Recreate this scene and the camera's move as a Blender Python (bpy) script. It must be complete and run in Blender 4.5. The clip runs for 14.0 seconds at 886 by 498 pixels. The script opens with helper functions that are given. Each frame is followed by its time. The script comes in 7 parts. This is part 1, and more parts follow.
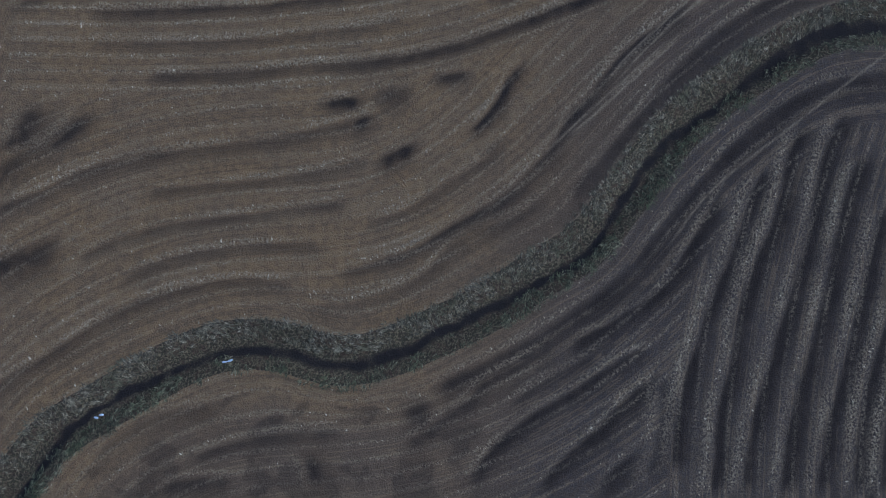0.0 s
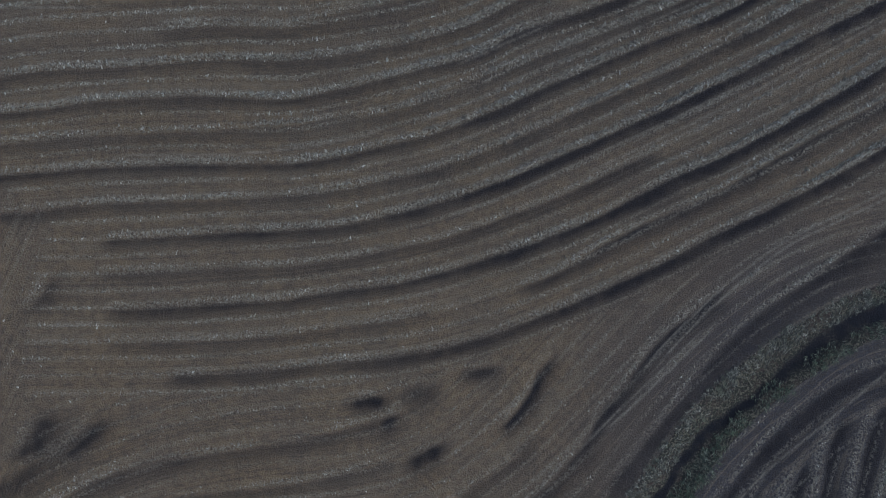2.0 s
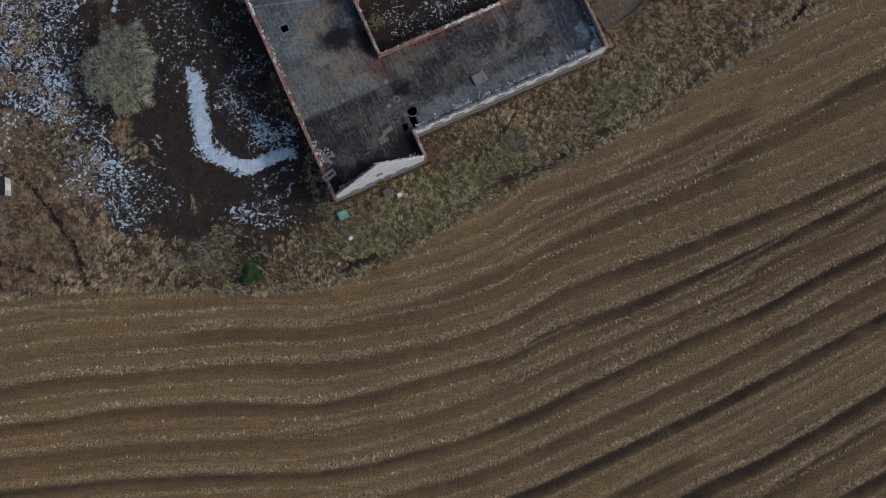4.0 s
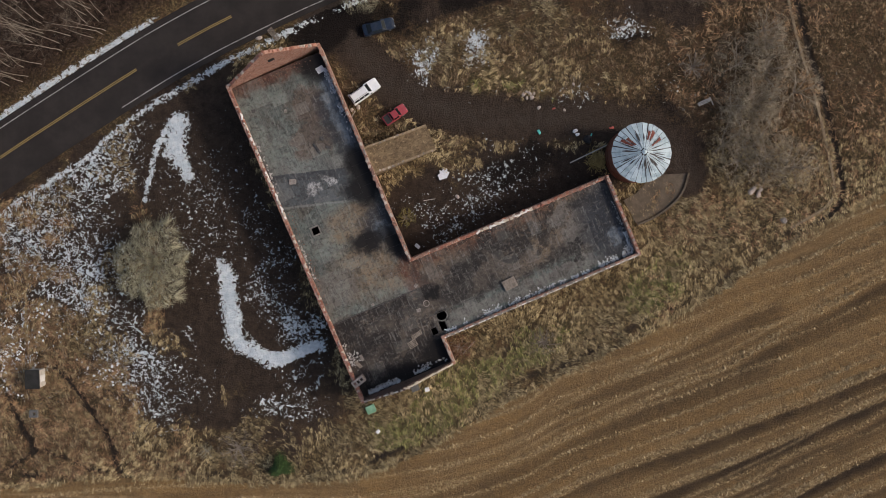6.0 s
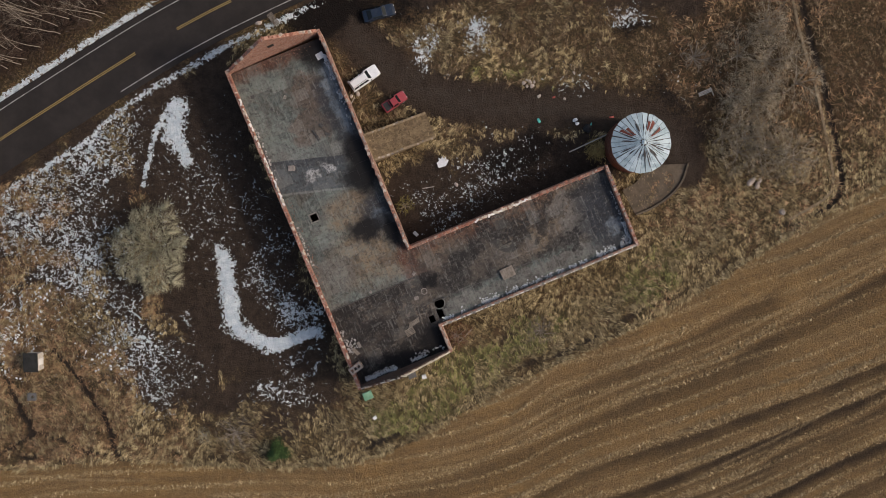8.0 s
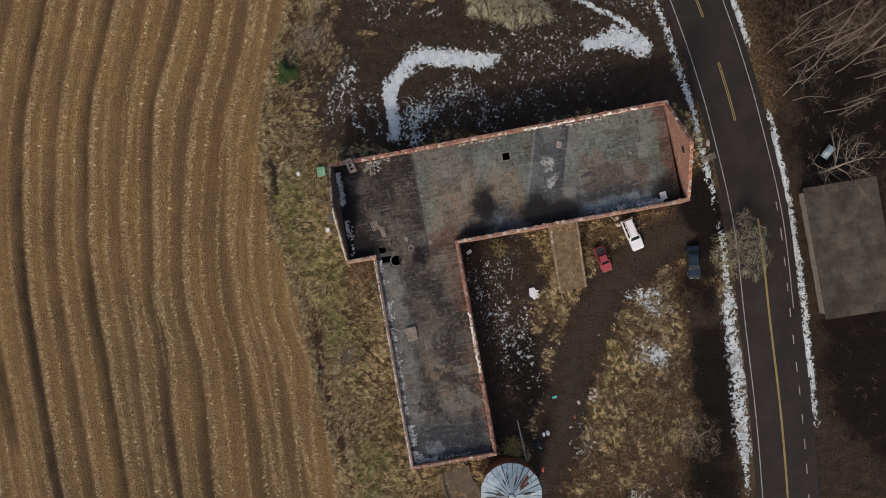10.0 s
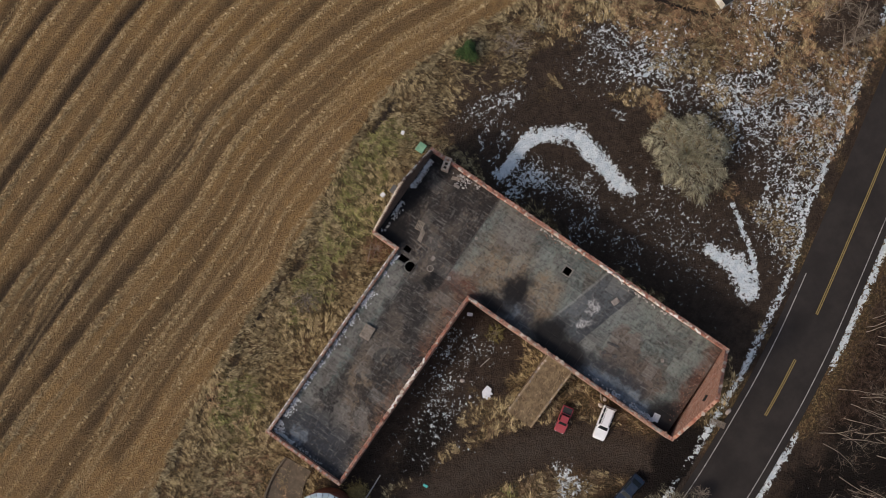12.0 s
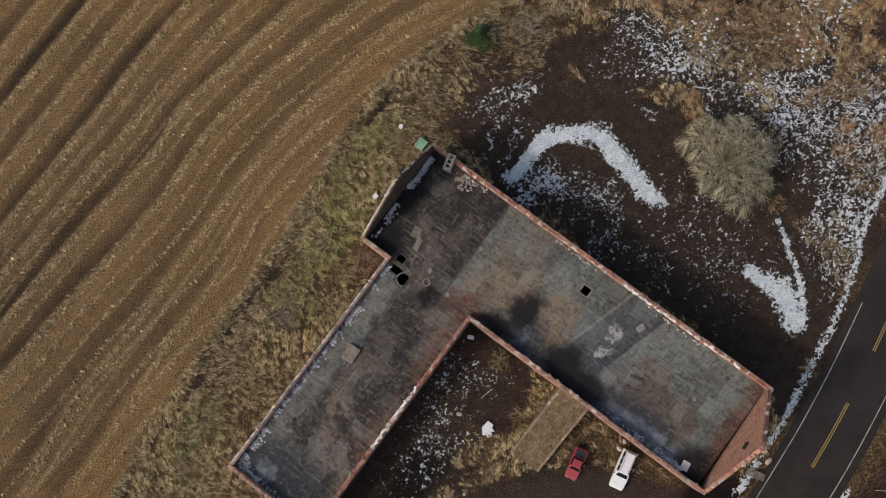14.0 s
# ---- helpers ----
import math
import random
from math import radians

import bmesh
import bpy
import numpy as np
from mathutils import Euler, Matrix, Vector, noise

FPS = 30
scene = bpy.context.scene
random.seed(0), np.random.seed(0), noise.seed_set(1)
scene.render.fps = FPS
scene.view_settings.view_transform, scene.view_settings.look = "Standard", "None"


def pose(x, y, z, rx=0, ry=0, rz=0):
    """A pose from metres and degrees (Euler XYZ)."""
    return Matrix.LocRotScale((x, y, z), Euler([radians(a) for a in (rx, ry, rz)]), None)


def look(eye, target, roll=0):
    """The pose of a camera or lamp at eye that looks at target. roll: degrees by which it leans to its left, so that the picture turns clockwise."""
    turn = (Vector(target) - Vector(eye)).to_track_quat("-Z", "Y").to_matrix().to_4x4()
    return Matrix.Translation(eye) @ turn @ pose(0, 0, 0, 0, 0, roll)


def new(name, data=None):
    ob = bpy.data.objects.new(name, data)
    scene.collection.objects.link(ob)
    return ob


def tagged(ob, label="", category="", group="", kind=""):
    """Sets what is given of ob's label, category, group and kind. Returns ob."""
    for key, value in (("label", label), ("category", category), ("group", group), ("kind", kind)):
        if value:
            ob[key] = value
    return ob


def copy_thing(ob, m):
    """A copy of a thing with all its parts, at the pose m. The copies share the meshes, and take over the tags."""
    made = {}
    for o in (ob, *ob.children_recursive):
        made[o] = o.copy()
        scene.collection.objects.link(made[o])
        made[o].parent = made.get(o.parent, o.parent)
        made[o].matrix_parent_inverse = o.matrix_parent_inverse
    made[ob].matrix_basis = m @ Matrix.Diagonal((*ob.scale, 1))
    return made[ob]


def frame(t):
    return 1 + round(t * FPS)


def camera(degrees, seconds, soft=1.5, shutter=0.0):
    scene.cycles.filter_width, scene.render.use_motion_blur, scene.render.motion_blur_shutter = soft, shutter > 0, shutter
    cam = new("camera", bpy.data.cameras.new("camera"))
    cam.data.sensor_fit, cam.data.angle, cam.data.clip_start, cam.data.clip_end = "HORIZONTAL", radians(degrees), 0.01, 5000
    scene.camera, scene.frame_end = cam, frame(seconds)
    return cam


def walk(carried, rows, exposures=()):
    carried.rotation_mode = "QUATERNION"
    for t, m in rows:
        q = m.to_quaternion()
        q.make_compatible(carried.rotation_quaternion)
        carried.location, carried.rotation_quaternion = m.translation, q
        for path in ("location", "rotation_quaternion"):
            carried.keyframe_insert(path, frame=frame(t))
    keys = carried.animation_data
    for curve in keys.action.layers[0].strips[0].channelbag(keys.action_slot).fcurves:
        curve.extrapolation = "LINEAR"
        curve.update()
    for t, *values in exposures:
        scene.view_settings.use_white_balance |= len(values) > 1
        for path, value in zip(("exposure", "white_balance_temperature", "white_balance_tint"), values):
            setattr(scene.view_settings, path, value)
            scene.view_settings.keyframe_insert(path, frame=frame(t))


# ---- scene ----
from mathutils.geometry import tessellate_polygon

cam = camera(53.8, 14.0, soft=0.85)
# seconds, eye, turn in degrees
ROWS = [
    (0.0, 1.60, -0.05, 132.66, 3.23, -1.94, 0.11),
    (0.5, 0.47, 10.75, 132.03, 3.42, -1.97, -0.05),
    (1.0, -0.68, 21.72, 131.45, 3.57, -2.00, -0.26),
    (1.5, -1.81, 32.85, 130.95, 3.66, -2.09, -0.36),
    (2.0, -2.98, 44.15, 130.44, 3.67, -2.10, -0.47),
    (2.5, -4.12, 55.62, 129.99, 3.62, -2.18, -0.55),
    (3.0, -5.30, 67.25, 129.53, 3.54, -2.26, -0.58),
    (3.5, -6.48, 79.05, 129.16, 3.26, -2.30, -0.57),
    (4.0, -7.69, 91.01, 128.75, 2.96, -2.35, -0.56),
    (4.2, -8.15, 95.86, 128.66, 2.95, -2.37, -0.53),
    (4.6, -8.85, 105.5, 128.70, 2.60, -2.30, -0.40),
    (5.0, -9.35, 114.6, 128.95, 1.90, -2.10, -0.10),
    (5.5, -9.68, 124.0, 129.45, 0.30, -1.75, 0.40),
    (5.9, -9.78, 129.0, 129.80, -1.10, -1.45, 0.70),
    (6.3, -9.79, 130.82, 129.95, -2.02, -1.31, 0.80),
    (6.5, -9.76, 130.86, 129.93, -2.10, -1.35, 0.77),
    (7.0, -9.76, 130.85, 129.98, -2.27, -1.47, 0.67),
    (7.2, -9.74, 130.86, 129.98, -2.37, -1.48, 0.66),
    (7.8, -9.75, 130.86, 129.95, -2.60, -1.50, 0.70),
    (8.1, -9.75, 130.86, 129.93, -2.75, -1.40, 2.40),
    (8.4, -9.75, 130.86, 129.92, -2.90, -1.00, 9.50),
    (8.7, -9.75, 130.86, 129.90, -2.95, -0.30, 21.50),
    (9.0, -9.76, 130.85, 129.88, -2.75, 0.70, 36.80),
    (9.3, -9.76, 130.85, 129.85, -2.32, 1.75, 55.11),
    (9.5, -9.76, 130.85, 129.82, -1.66, 2.41, 68.46),
    (9.8, -9.76, 130.85, 129.82, -0.28, 3.11, 88.66),
    (10.0, -9.76, 130.85, 129.81, 0.87, 3.31, 103.40),
    (10.2, -9.76, 130.85, 129.80, 2.23, 3.15, 119.04),
    (10.5, -9.76, 130.86, 129.80, 3.63, 2.57, 136.05),
    (11.0, -9.76, 130.85, 129.75, 4.81, 2.14, 145.85),
    (11.5, -9.76, 130.87, 128.30, 5.47, 2.22, 147.90),
    (12.0, -9.76, 130.90, 125.17, 5.96, 2.44, 148.63),
    (12.5, -9.77, 130.87, 121.14, 6.37, 2.63, 149.17),
    (13.0, -9.77, 130.85, 116.91, 6.81, 2.56, 149.73),
    (13.5, -9.77, 130.84, 112.76, 7.28, 2.51, 150.28),
    (14.0, -9.77, 130.83, 108.49, 7.70, 2.52, 150.59),
]
walk(cam, [(r[0], pose(*r[1:])) for r in ROWS],
     exposures=[(0.0, -0.42, 4150, 14), (1.5, -0.52, 4080, 10), (2.4, -0.60, 4050, 13), (3.0, -0.66, 4600, 6), (3.5, -0.64, 4950, 10), (4.0, -0.50, 5400, 14),
                (6.3, 0.0, 6750, 18), (9.5, 0.0, 6850, 18), (14.0, 0.0, 6750, 18)])

# ---- light: thin cloud, a weak sun from the east-south-east ----
SUN_FROM = Vector((0.80, 0.0, 0.60)).normalized()
world = bpy.data.worlds.new("sky")
world.use_nodes = True
scene.world = world
nt = world.node_tree
sky = nt.nodes.new("ShaderNodeTexSky")
sky.sky_type, sky.sun_disc = "NISHITA", False
sky.sun_elevation = math.asin(SUN_FROM.z)
sky.sun_rotation = math.atan2(SUN_FROM.x, SUN_FROM.y)
sky.dust_density, sky.air_density = 4.0, 1.4
nt.links.new(sky.outputs[0], nt.nodes["Background"].inputs[0])
nt.nodes["Background"].inputs[1].default_value = 0.130
sun = new("sun", bpy.data.lights.new("sun", "SUN"))
sun.data.energy, sun.data.angle, sun.data.color = 1.65, radians(7), (1.0, 0.93, 0.82)
sun.matrix_world = look(SUN_FROM * 300, (0, 0, 0))


# ---- materials ----
class Mat:
    """A node material in a few short calls."""

    def __init__(self, name, rough=0.8, metal=0.0):
        self.m = bpy.data.materials.new(name)
        self.m.use_nodes = True
        self.t = self.m.node_tree
        self.b = self.t.nodes["Principled BSDF"]
        self.b.inputs["Roughness"].default_value, self.b.inputs["Metallic"].default_value = rough, metal
        self.b.inputs["Specular IOR Level"].default_value = 0.25

    def put(self, socket, value):
        if isinstance(value, bpy.types.NodeSocket):
            self.t.links.new(value, socket)
        elif isinstance(value, tuple) and len(value) == 3 and len(socket.default_value) == 4:
            socket.default_value = (*value, 1)
        else:
            socket.default_value = value

    def node(self, kind, out=0, **ins):
        n = self.t.nodes.new(kind)
        for k, v in ins.items():
            self.put(n.inputs[k.replace("_", " ")], v)
        return n.outputs[out]

    def pos(self):
        return self.node("ShaderNodeNewGeometry")

    def obj(self):
        return self.node("ShaderNodeTexCoord", 3)

    def noise(self, scale, detail=4, rough=0.6, at=None, stretch=None, distort=0.0):
        at = at or self.pos()
        if stretch:
            at = self.node("ShaderNodeMapping", Vector=at, Scale=stretch)
        return self.node("ShaderNodeTexNoise", 0, Vector=at, Scale=scale, Detail=float(detail), Roughness=rough, Distortion=distort)

    def attr(self, name):
        n = self.t.nodes.new("ShaderNodeAttribute")
        n.attribute_name = name
        return n.outputs["Fac"]

    def math(self, op, a, b=0.0, clamp=False):
        n = self.t.nodes.new("ShaderNodeMath")
        n.operation, n.use_clamp = op, clamp
        self.put(n.inputs[0], a)
        self.put(n.inputs[1], b)
        return n.outputs[0]

    def step(self, v, lo, hi, a=0.0, b=1.0):
        n = self.t.nodes.new("ShaderNodeMapRange")
        n.interpolation_type = "SMOOTHSTEP"
        for k, x in zip((0, 1, 2, 3, 4), (v, lo, hi, a, b)):
            self.put(n.inputs[k], x)
        return n.outputs[0]

    def mix(self, f, a, b, mode="MIX"):
        n = self.t.nodes.new("ShaderNodeMix")
        n.data_type, n.blend_type = "RGBA", mode
        self.put(n.inputs[0], f)
        self.put(n.inputs[6], a)
        self.put(n.inputs[7], b)
        return n.outputs[2]

    def random(self):
        return self.node("ShaderNodeObjectInfo", 5)

    def island(self):
        return self.node("ShaderNodeNewGeometry", 8)

    def done(self, colour, bump=None, strength=0.5, dist=0.05, rough=None):
        self.put(self.b.inputs["Base Color"], colour)
        if rough is not None:
            self.put(self.b.inputs["Roughness"], rough)
        if bump is not None:
            self.t.links.new(self.node("ShaderNodeBump", Strength=strength, Distance=dist, Height=bump), self.b.inputs["Normal"])
        return self.m


def speckled(name, dark, light, scale=3.0, rough=0.8, metal=0.0, fine=25.0, spread=(0.3, 0.7), bump=0.4, dist=0.03, vary=0.0):
    """A worn plain material: two tones at a large and a small scale."""
    m = Mat(name, rough, metal)
    big = m.step(m.noise(scale, 5, 0.65), *spread)
    small = m.noise(fine, 3, 0.7)
    f = m.math("ADD", m.math("MULTIPLY", big, 0.65), m.math("MULTIPLY", small, 0.35))
    c = m.mix(f, dark, light)
    if vary:
        c = m.mix(m.math("MULTIPLY", m.random(), vary), c, dark)
    return m.done(c, small, bump, dist)


def ground_material():
    m = Mat("soil_stubble_grass_and_snow", 0.95)
    m.b.inputs["Specular IOR Level"].default_value = 0.1
    # stubble field: rows of straw, furrows dark with moist soil and painted shade, brown soil
    row, furrow, straw = m.attr("row"), m.attr("furrow"), m.attr("straw")
    n1, n2, n3 = m.noise(0.9, 6, 0.7), m.noise(6.0, 4, 0.7), m.noise(0.09, 4, 0.6)
    grit, grain = m.noise(2.9, 2, 0.6, distort=0.6), m.noise(4.4, 1, 0.5, distort=0.8)
    along = m.node("ShaderNodeCombineXYZ", X=row, Y=m.math("MULTIPLY", n3, 2.0))
    streak = m.noise(1.5, 3, 0.7, at=along)
    soil = m.mix(m.step(n3, 0.40, 0.60), (0.222, 0.141, 0.063), (0.254, 0.156, 0.063))
    soil = m.mix(m.attr("damp"), soil, (0.086, 0.065, 0.047))
    soil = m.mix(m.step(n1, 0.56, 0.42, 0.0, 0.40), soil, (0.110, 0.074, 0.039))
    soil = m.mix(m.step(streak, 0.48, 0.36, 0.0, 0.38), soil, (0.100, 0.068, 0.036))
    soil = m.mix(m.step(streak, 0.53, 0.62, 0.0, 0.42), soil, (0.265, 0.182, 0.088))
    field = m.mix(m.step(grain, 0.52, 0.62, 0.0, m.step(m.attr("crisp"), 0.0, 1.0, 0.08, 0.20)), soil, (0.36, 0.262, 0.138))
    field = m.mix(m.step(grain, 0.46, 0.36, 0.0, m.step(m.attr("crisp"), 0.0, 1.0, 0.10, 0.24)), field, (0.062, 0.042, 0.023))
    # one dark colour for both the moist furrow bottom and its shade
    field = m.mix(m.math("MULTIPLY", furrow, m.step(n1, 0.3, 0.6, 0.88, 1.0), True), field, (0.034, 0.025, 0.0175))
    clump = m.math("MULTIPLY", straw, m.step(grit, 0.42, 0.60), True)
    field = m.mix(m.math("MULTIPLY", clump, 0.85), field, (0.50, 0.38, 0.205))
    field = m.mix(m.math("MULTIPLY", m.math("MULTIPLY", straw, m.step(grit, 0.46, 0.37), True), 0.38), field, (0.050, 0.035, 0.021))
    tram = m.attr("tram")
    field = m.mix(m.math("MULTIPLY", tram, m.step(n1, 0.35, 0.55, 0.1, 0.5)), field, (0.40, 0.30, 0.165))
    # dead grass
    warp = m.noise(0.35, 3, 0.6, distort=1.5)
    g1 = m.noise(1.7, 6, 0.75, distort=1.2)
    g2 = m.noise(3.2, 3, 0.65, distort=0.8)
    brown = m.attr("brown")
    grass = m.mix(m.step(g2, 0.46, 0.60), (0.046, 0.033, 0.019), m.mix(brown, (0.225, 0.163, 0.082), (0.135, 0.086, 0.047)))
    grass = m.mix(m.step(g1, 0.50, 0.40, 0.0, 0.6), grass, (0.050, 0.035, 0.022))
    grass = m.mix(m.step(warp, 0.48, 0.62, 0.0, 0.5), grass, (0.095, 0.052, 0.030))
    grass = m.mix(m.math("MULTIPLY", m.attr("green"), m.step(g1, 0.4, 0.56)), grass, (0.100, 0.096, 0.040))
    # leaf litter under the wood
    litter = m.mix(m.step(m.noise(1.6, 6, 0.8), 0.42, 0.60), (0.017, 0.0115, 0.009), (0.062, 0.041, 0.029))
    cover = m.mix(m.attr("wood"), grass, litter)
    # bare mud and tracks
    mud = m.mix(m.step(m.noise(0.8, 6, 0.7), 0.3, 0.7), (0.027, 0.020, 0.016), (0.058, 0.042, 0.031))
    mud = m.mix(m.step(m.noise(4.0, 5, 0.8), 0.52, 0.68, 0.0, 0.55), mud, (0.098, 0.074, 0.050))
    mm = m.step(m.math("ADD", m.attr("mud"), m.math("ADD", m.math("MULTIPLY", m.math("SUBTRACT", g1, 0.5), 1.3), m.math("MULTIPLY", m.math("SUBTRACT", m.noise(0.3, 5, 0.7), 0.5), 1.2))), 0.22, 0.62)
    cover = m.mix(mm, cover, mud)
    gravel = m.mix(m.noise(9.0, 3, 0.7), (0.030, 0.0245, 0.020), (0.088, 0.072, 0.057))
    cover = m.mix(m.math("MULTIPLY", m.attr("track"), m.step(m.noise(0.7, 5, 0.7), 0.3, 0.65, 0.15, 0.85)), cover, gravel)
    cover = m.mix(m.step(m.math("ADD", m.attr("pool"), m.math("MULTIPLY", m.math("SUBTRACT", g1, 0.5), 1.3)), 0.25, 0.75), cover, m.mix(n1, (0.008, 0.0065, 0.006), (0.018, 0.014, 0.012)))
    edge = m.step(m.math("ADD", m.attr("field"), m.math("MULTIPLY", m.math("SUBTRACT", n1, 0.5), 0.5)), 0.42, 0.58)
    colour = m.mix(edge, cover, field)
    colour = m.mix(m.step(m.math("ADD", m.attr("ditch"), m.math("MULTIPLY", m.math("SUBTRACT", g1, 0.5), 0.5)), 0.25, 0.85), colour, m.mix(n1, (0.018, 0.0145, 0.012), (0.040, 0.031, 0.024)))
    # snow in patches
    s1, s2, s3 = m.noise(2.2, 5, 0.66, distort=1.1), m.noise(0.55, 4, 0.65), m.noise(5.0, 3, 0.6)
    s = m.math("ADD", m.math("ADD", m.step(s1, 0.30, 0.70, 0.0, 0.62), m.math("ADD", m.math("MULTIPLY", s2, 0.60), -0.16)), m.math("ADD", m.attr("snow"), m.math("MULTIPLY", s3, 0.12)))
    snow = m.step(s, 0.985, 1.045)
    colour = m.mix(m.math("MULTIPLY", snow, m.step(n2, 0.30, 0.42, 0.45, 1.0)), colour, m.mix(m.step(n1, 0.35, 0.65), (0.52, 0.62, 0.66), (0.74, 0.81, 0.83)))
    bump = m.math("ADD", m.math("ADD", m.math("MULTIPLY", g1, 0.6), m.math("ADD", m.math("MULTIPLY", n2, 0.4), m.math("ADD", m.math("MULTIPLY", grit, 0.8), m.math("MULTIPLY", grain, 0.7)))), m.math("MULTIPLY", snow, 0.3))
    return m.done(colour, bump, 1.0, 0.3)


def brick_material():
    m = Mat("old_red_brick", 0.9)
    br = m.t.nodes.new("ShaderNodeTexBrick")
    m.put(br.inputs["Vector"], m.node("ShaderNodeMapping", Vector=m.obj(), Rotation=(radians(90), 0, 0)))
    br.inputs["Scale"].default_value = 4.0
    for k, v in (("Color1", (0.36, 0.155, 0.10)), ("Color2", (0.21, 0.085, 0.06)), ("Mortar", (0.34, 0.27, 0.22))):
        m.put(br.inputs[k], v)
    worn = m.step(m.noise(0.9, 5, 0.7), 0.4, 0.7)
    c = m.mix(m.math("MULTIPLY", worn, 0.7), br.outputs[0], (0.43, 0.27, 0.21))
    c = m.mix(m.step(m.noise(2.6, 4, 0.7), 0.47, 0.38, 0.0, 0.7), c, (0.11, 0.052, 0.038))
    c = m.mix(m.step(m.noise(3.1, 3, 0.7, distort=0.4), 0.53, 0.62, 0.0, 0.55), c, (0.52, 0.36, 0.29))
    c = m.mix(m.step(m.noise(0.5, 5, 0.75), 0.56, 0.75, 0.0, 0.75), c, (0.09, 0.055, 0.045))
    return m.done(c, m.noise(12, 4, 0.7), 0.6, 0.04)


M_GROUND = ground_material()
M_BRICK = brick_material()
M_LIME = speckled("limewashed_render", (0.36, 0.345, 0.31), (0.84, 0.83, 0.79), 0.8, 0.9, spread=(0.2, 0.5))
M_STONE = speckled("grey_fieldstone", (0.11, 0.10, 0.088), (0.34, 0.31, 0.28), 2.2, 0.95, fine=9.0, bump=0.8, dist=0.08)
M_COPING = speckled("pale_broken_masonry", (0.24, 0.19, 0.155), (0.66, 0.60, 0.52), 1.2, 0.9, vary=0.6)
M_REDCOPING = speckled("broken_brick", (0.19, 0.080, 0.056), (0.47, 0.215, 0.150), 2.0, 0.9, vary=0.5)
M_DUSTBRICK = speckled("dusty_broken_brick", (0.15, 0.085, 0.065), (0.42, 0.275, 0.215), 2.0, 0.9, fine=9.0, vary=0.6)
M_SILOWALL = speckled("rust_brown_tile_wall", (0.10, 0.042, 0.03), (0.23, 0.11, 0.08), 1.0, 0.7)
M_TIN = speckled("weathered_galvanised_sheet", (0.22, 0.31, 0.35), (0.56, 0.68, 0.72), 1.1, 0.75, 0.0, fine=6.0, spread=(0.36, 0.54), vary=0.6)
M_RUST = speckled("rusted_sheet", (0.10, 0.026, 0.018), (0.26, 0.088, 0.062), 1.6, 0.7, 0.1)
M_SEAM = speckled("dark_tarred_seam", (0.03, 0.03, 0.032), (0.10, 0.095, 0.09), 2.0, 0.7)
# near-black for the shade inside openings; the inside floor has it too
M_DARK = speckled("near_black_interior", (0.010, 0.009, 0.008), (0.025, 0.022, 0.02), 1.0, 0.95)
M_CONCRETE = speckled("weathered_concrete", (0.10, 0.098, 0.09), (0.26, 0.25, 0.225), 0.7, 0.9)
M_WOOD = speckled("grey_weathered_boards", (0.12, 0.10, 0.08), (0.34, 0.30, 0.25), 1.5, 0.85, vary=0.4)
M_ASPHALT = speckled("worn_asphalt", (0.0155, 0.0134, 0.0125), (0.033, 0.0285, 0.026), 0.22, 0.85, fine=14.0, bump=0.3, dist=0.02)
M_YELLOW = speckled("worn_yellow_road_paint", (0.10, 0.08, 0.04), (0.28, 0.205, 0.075), 1.5, 0.7, spread=(0.25, 0.5))
M_WHITELINE = speckled("worn_white_road_paint", (0.07, 0.068, 0.066), (0.38, 0.375, 0.36), 1.2, 0.7, spread=(0.3, 0.6))


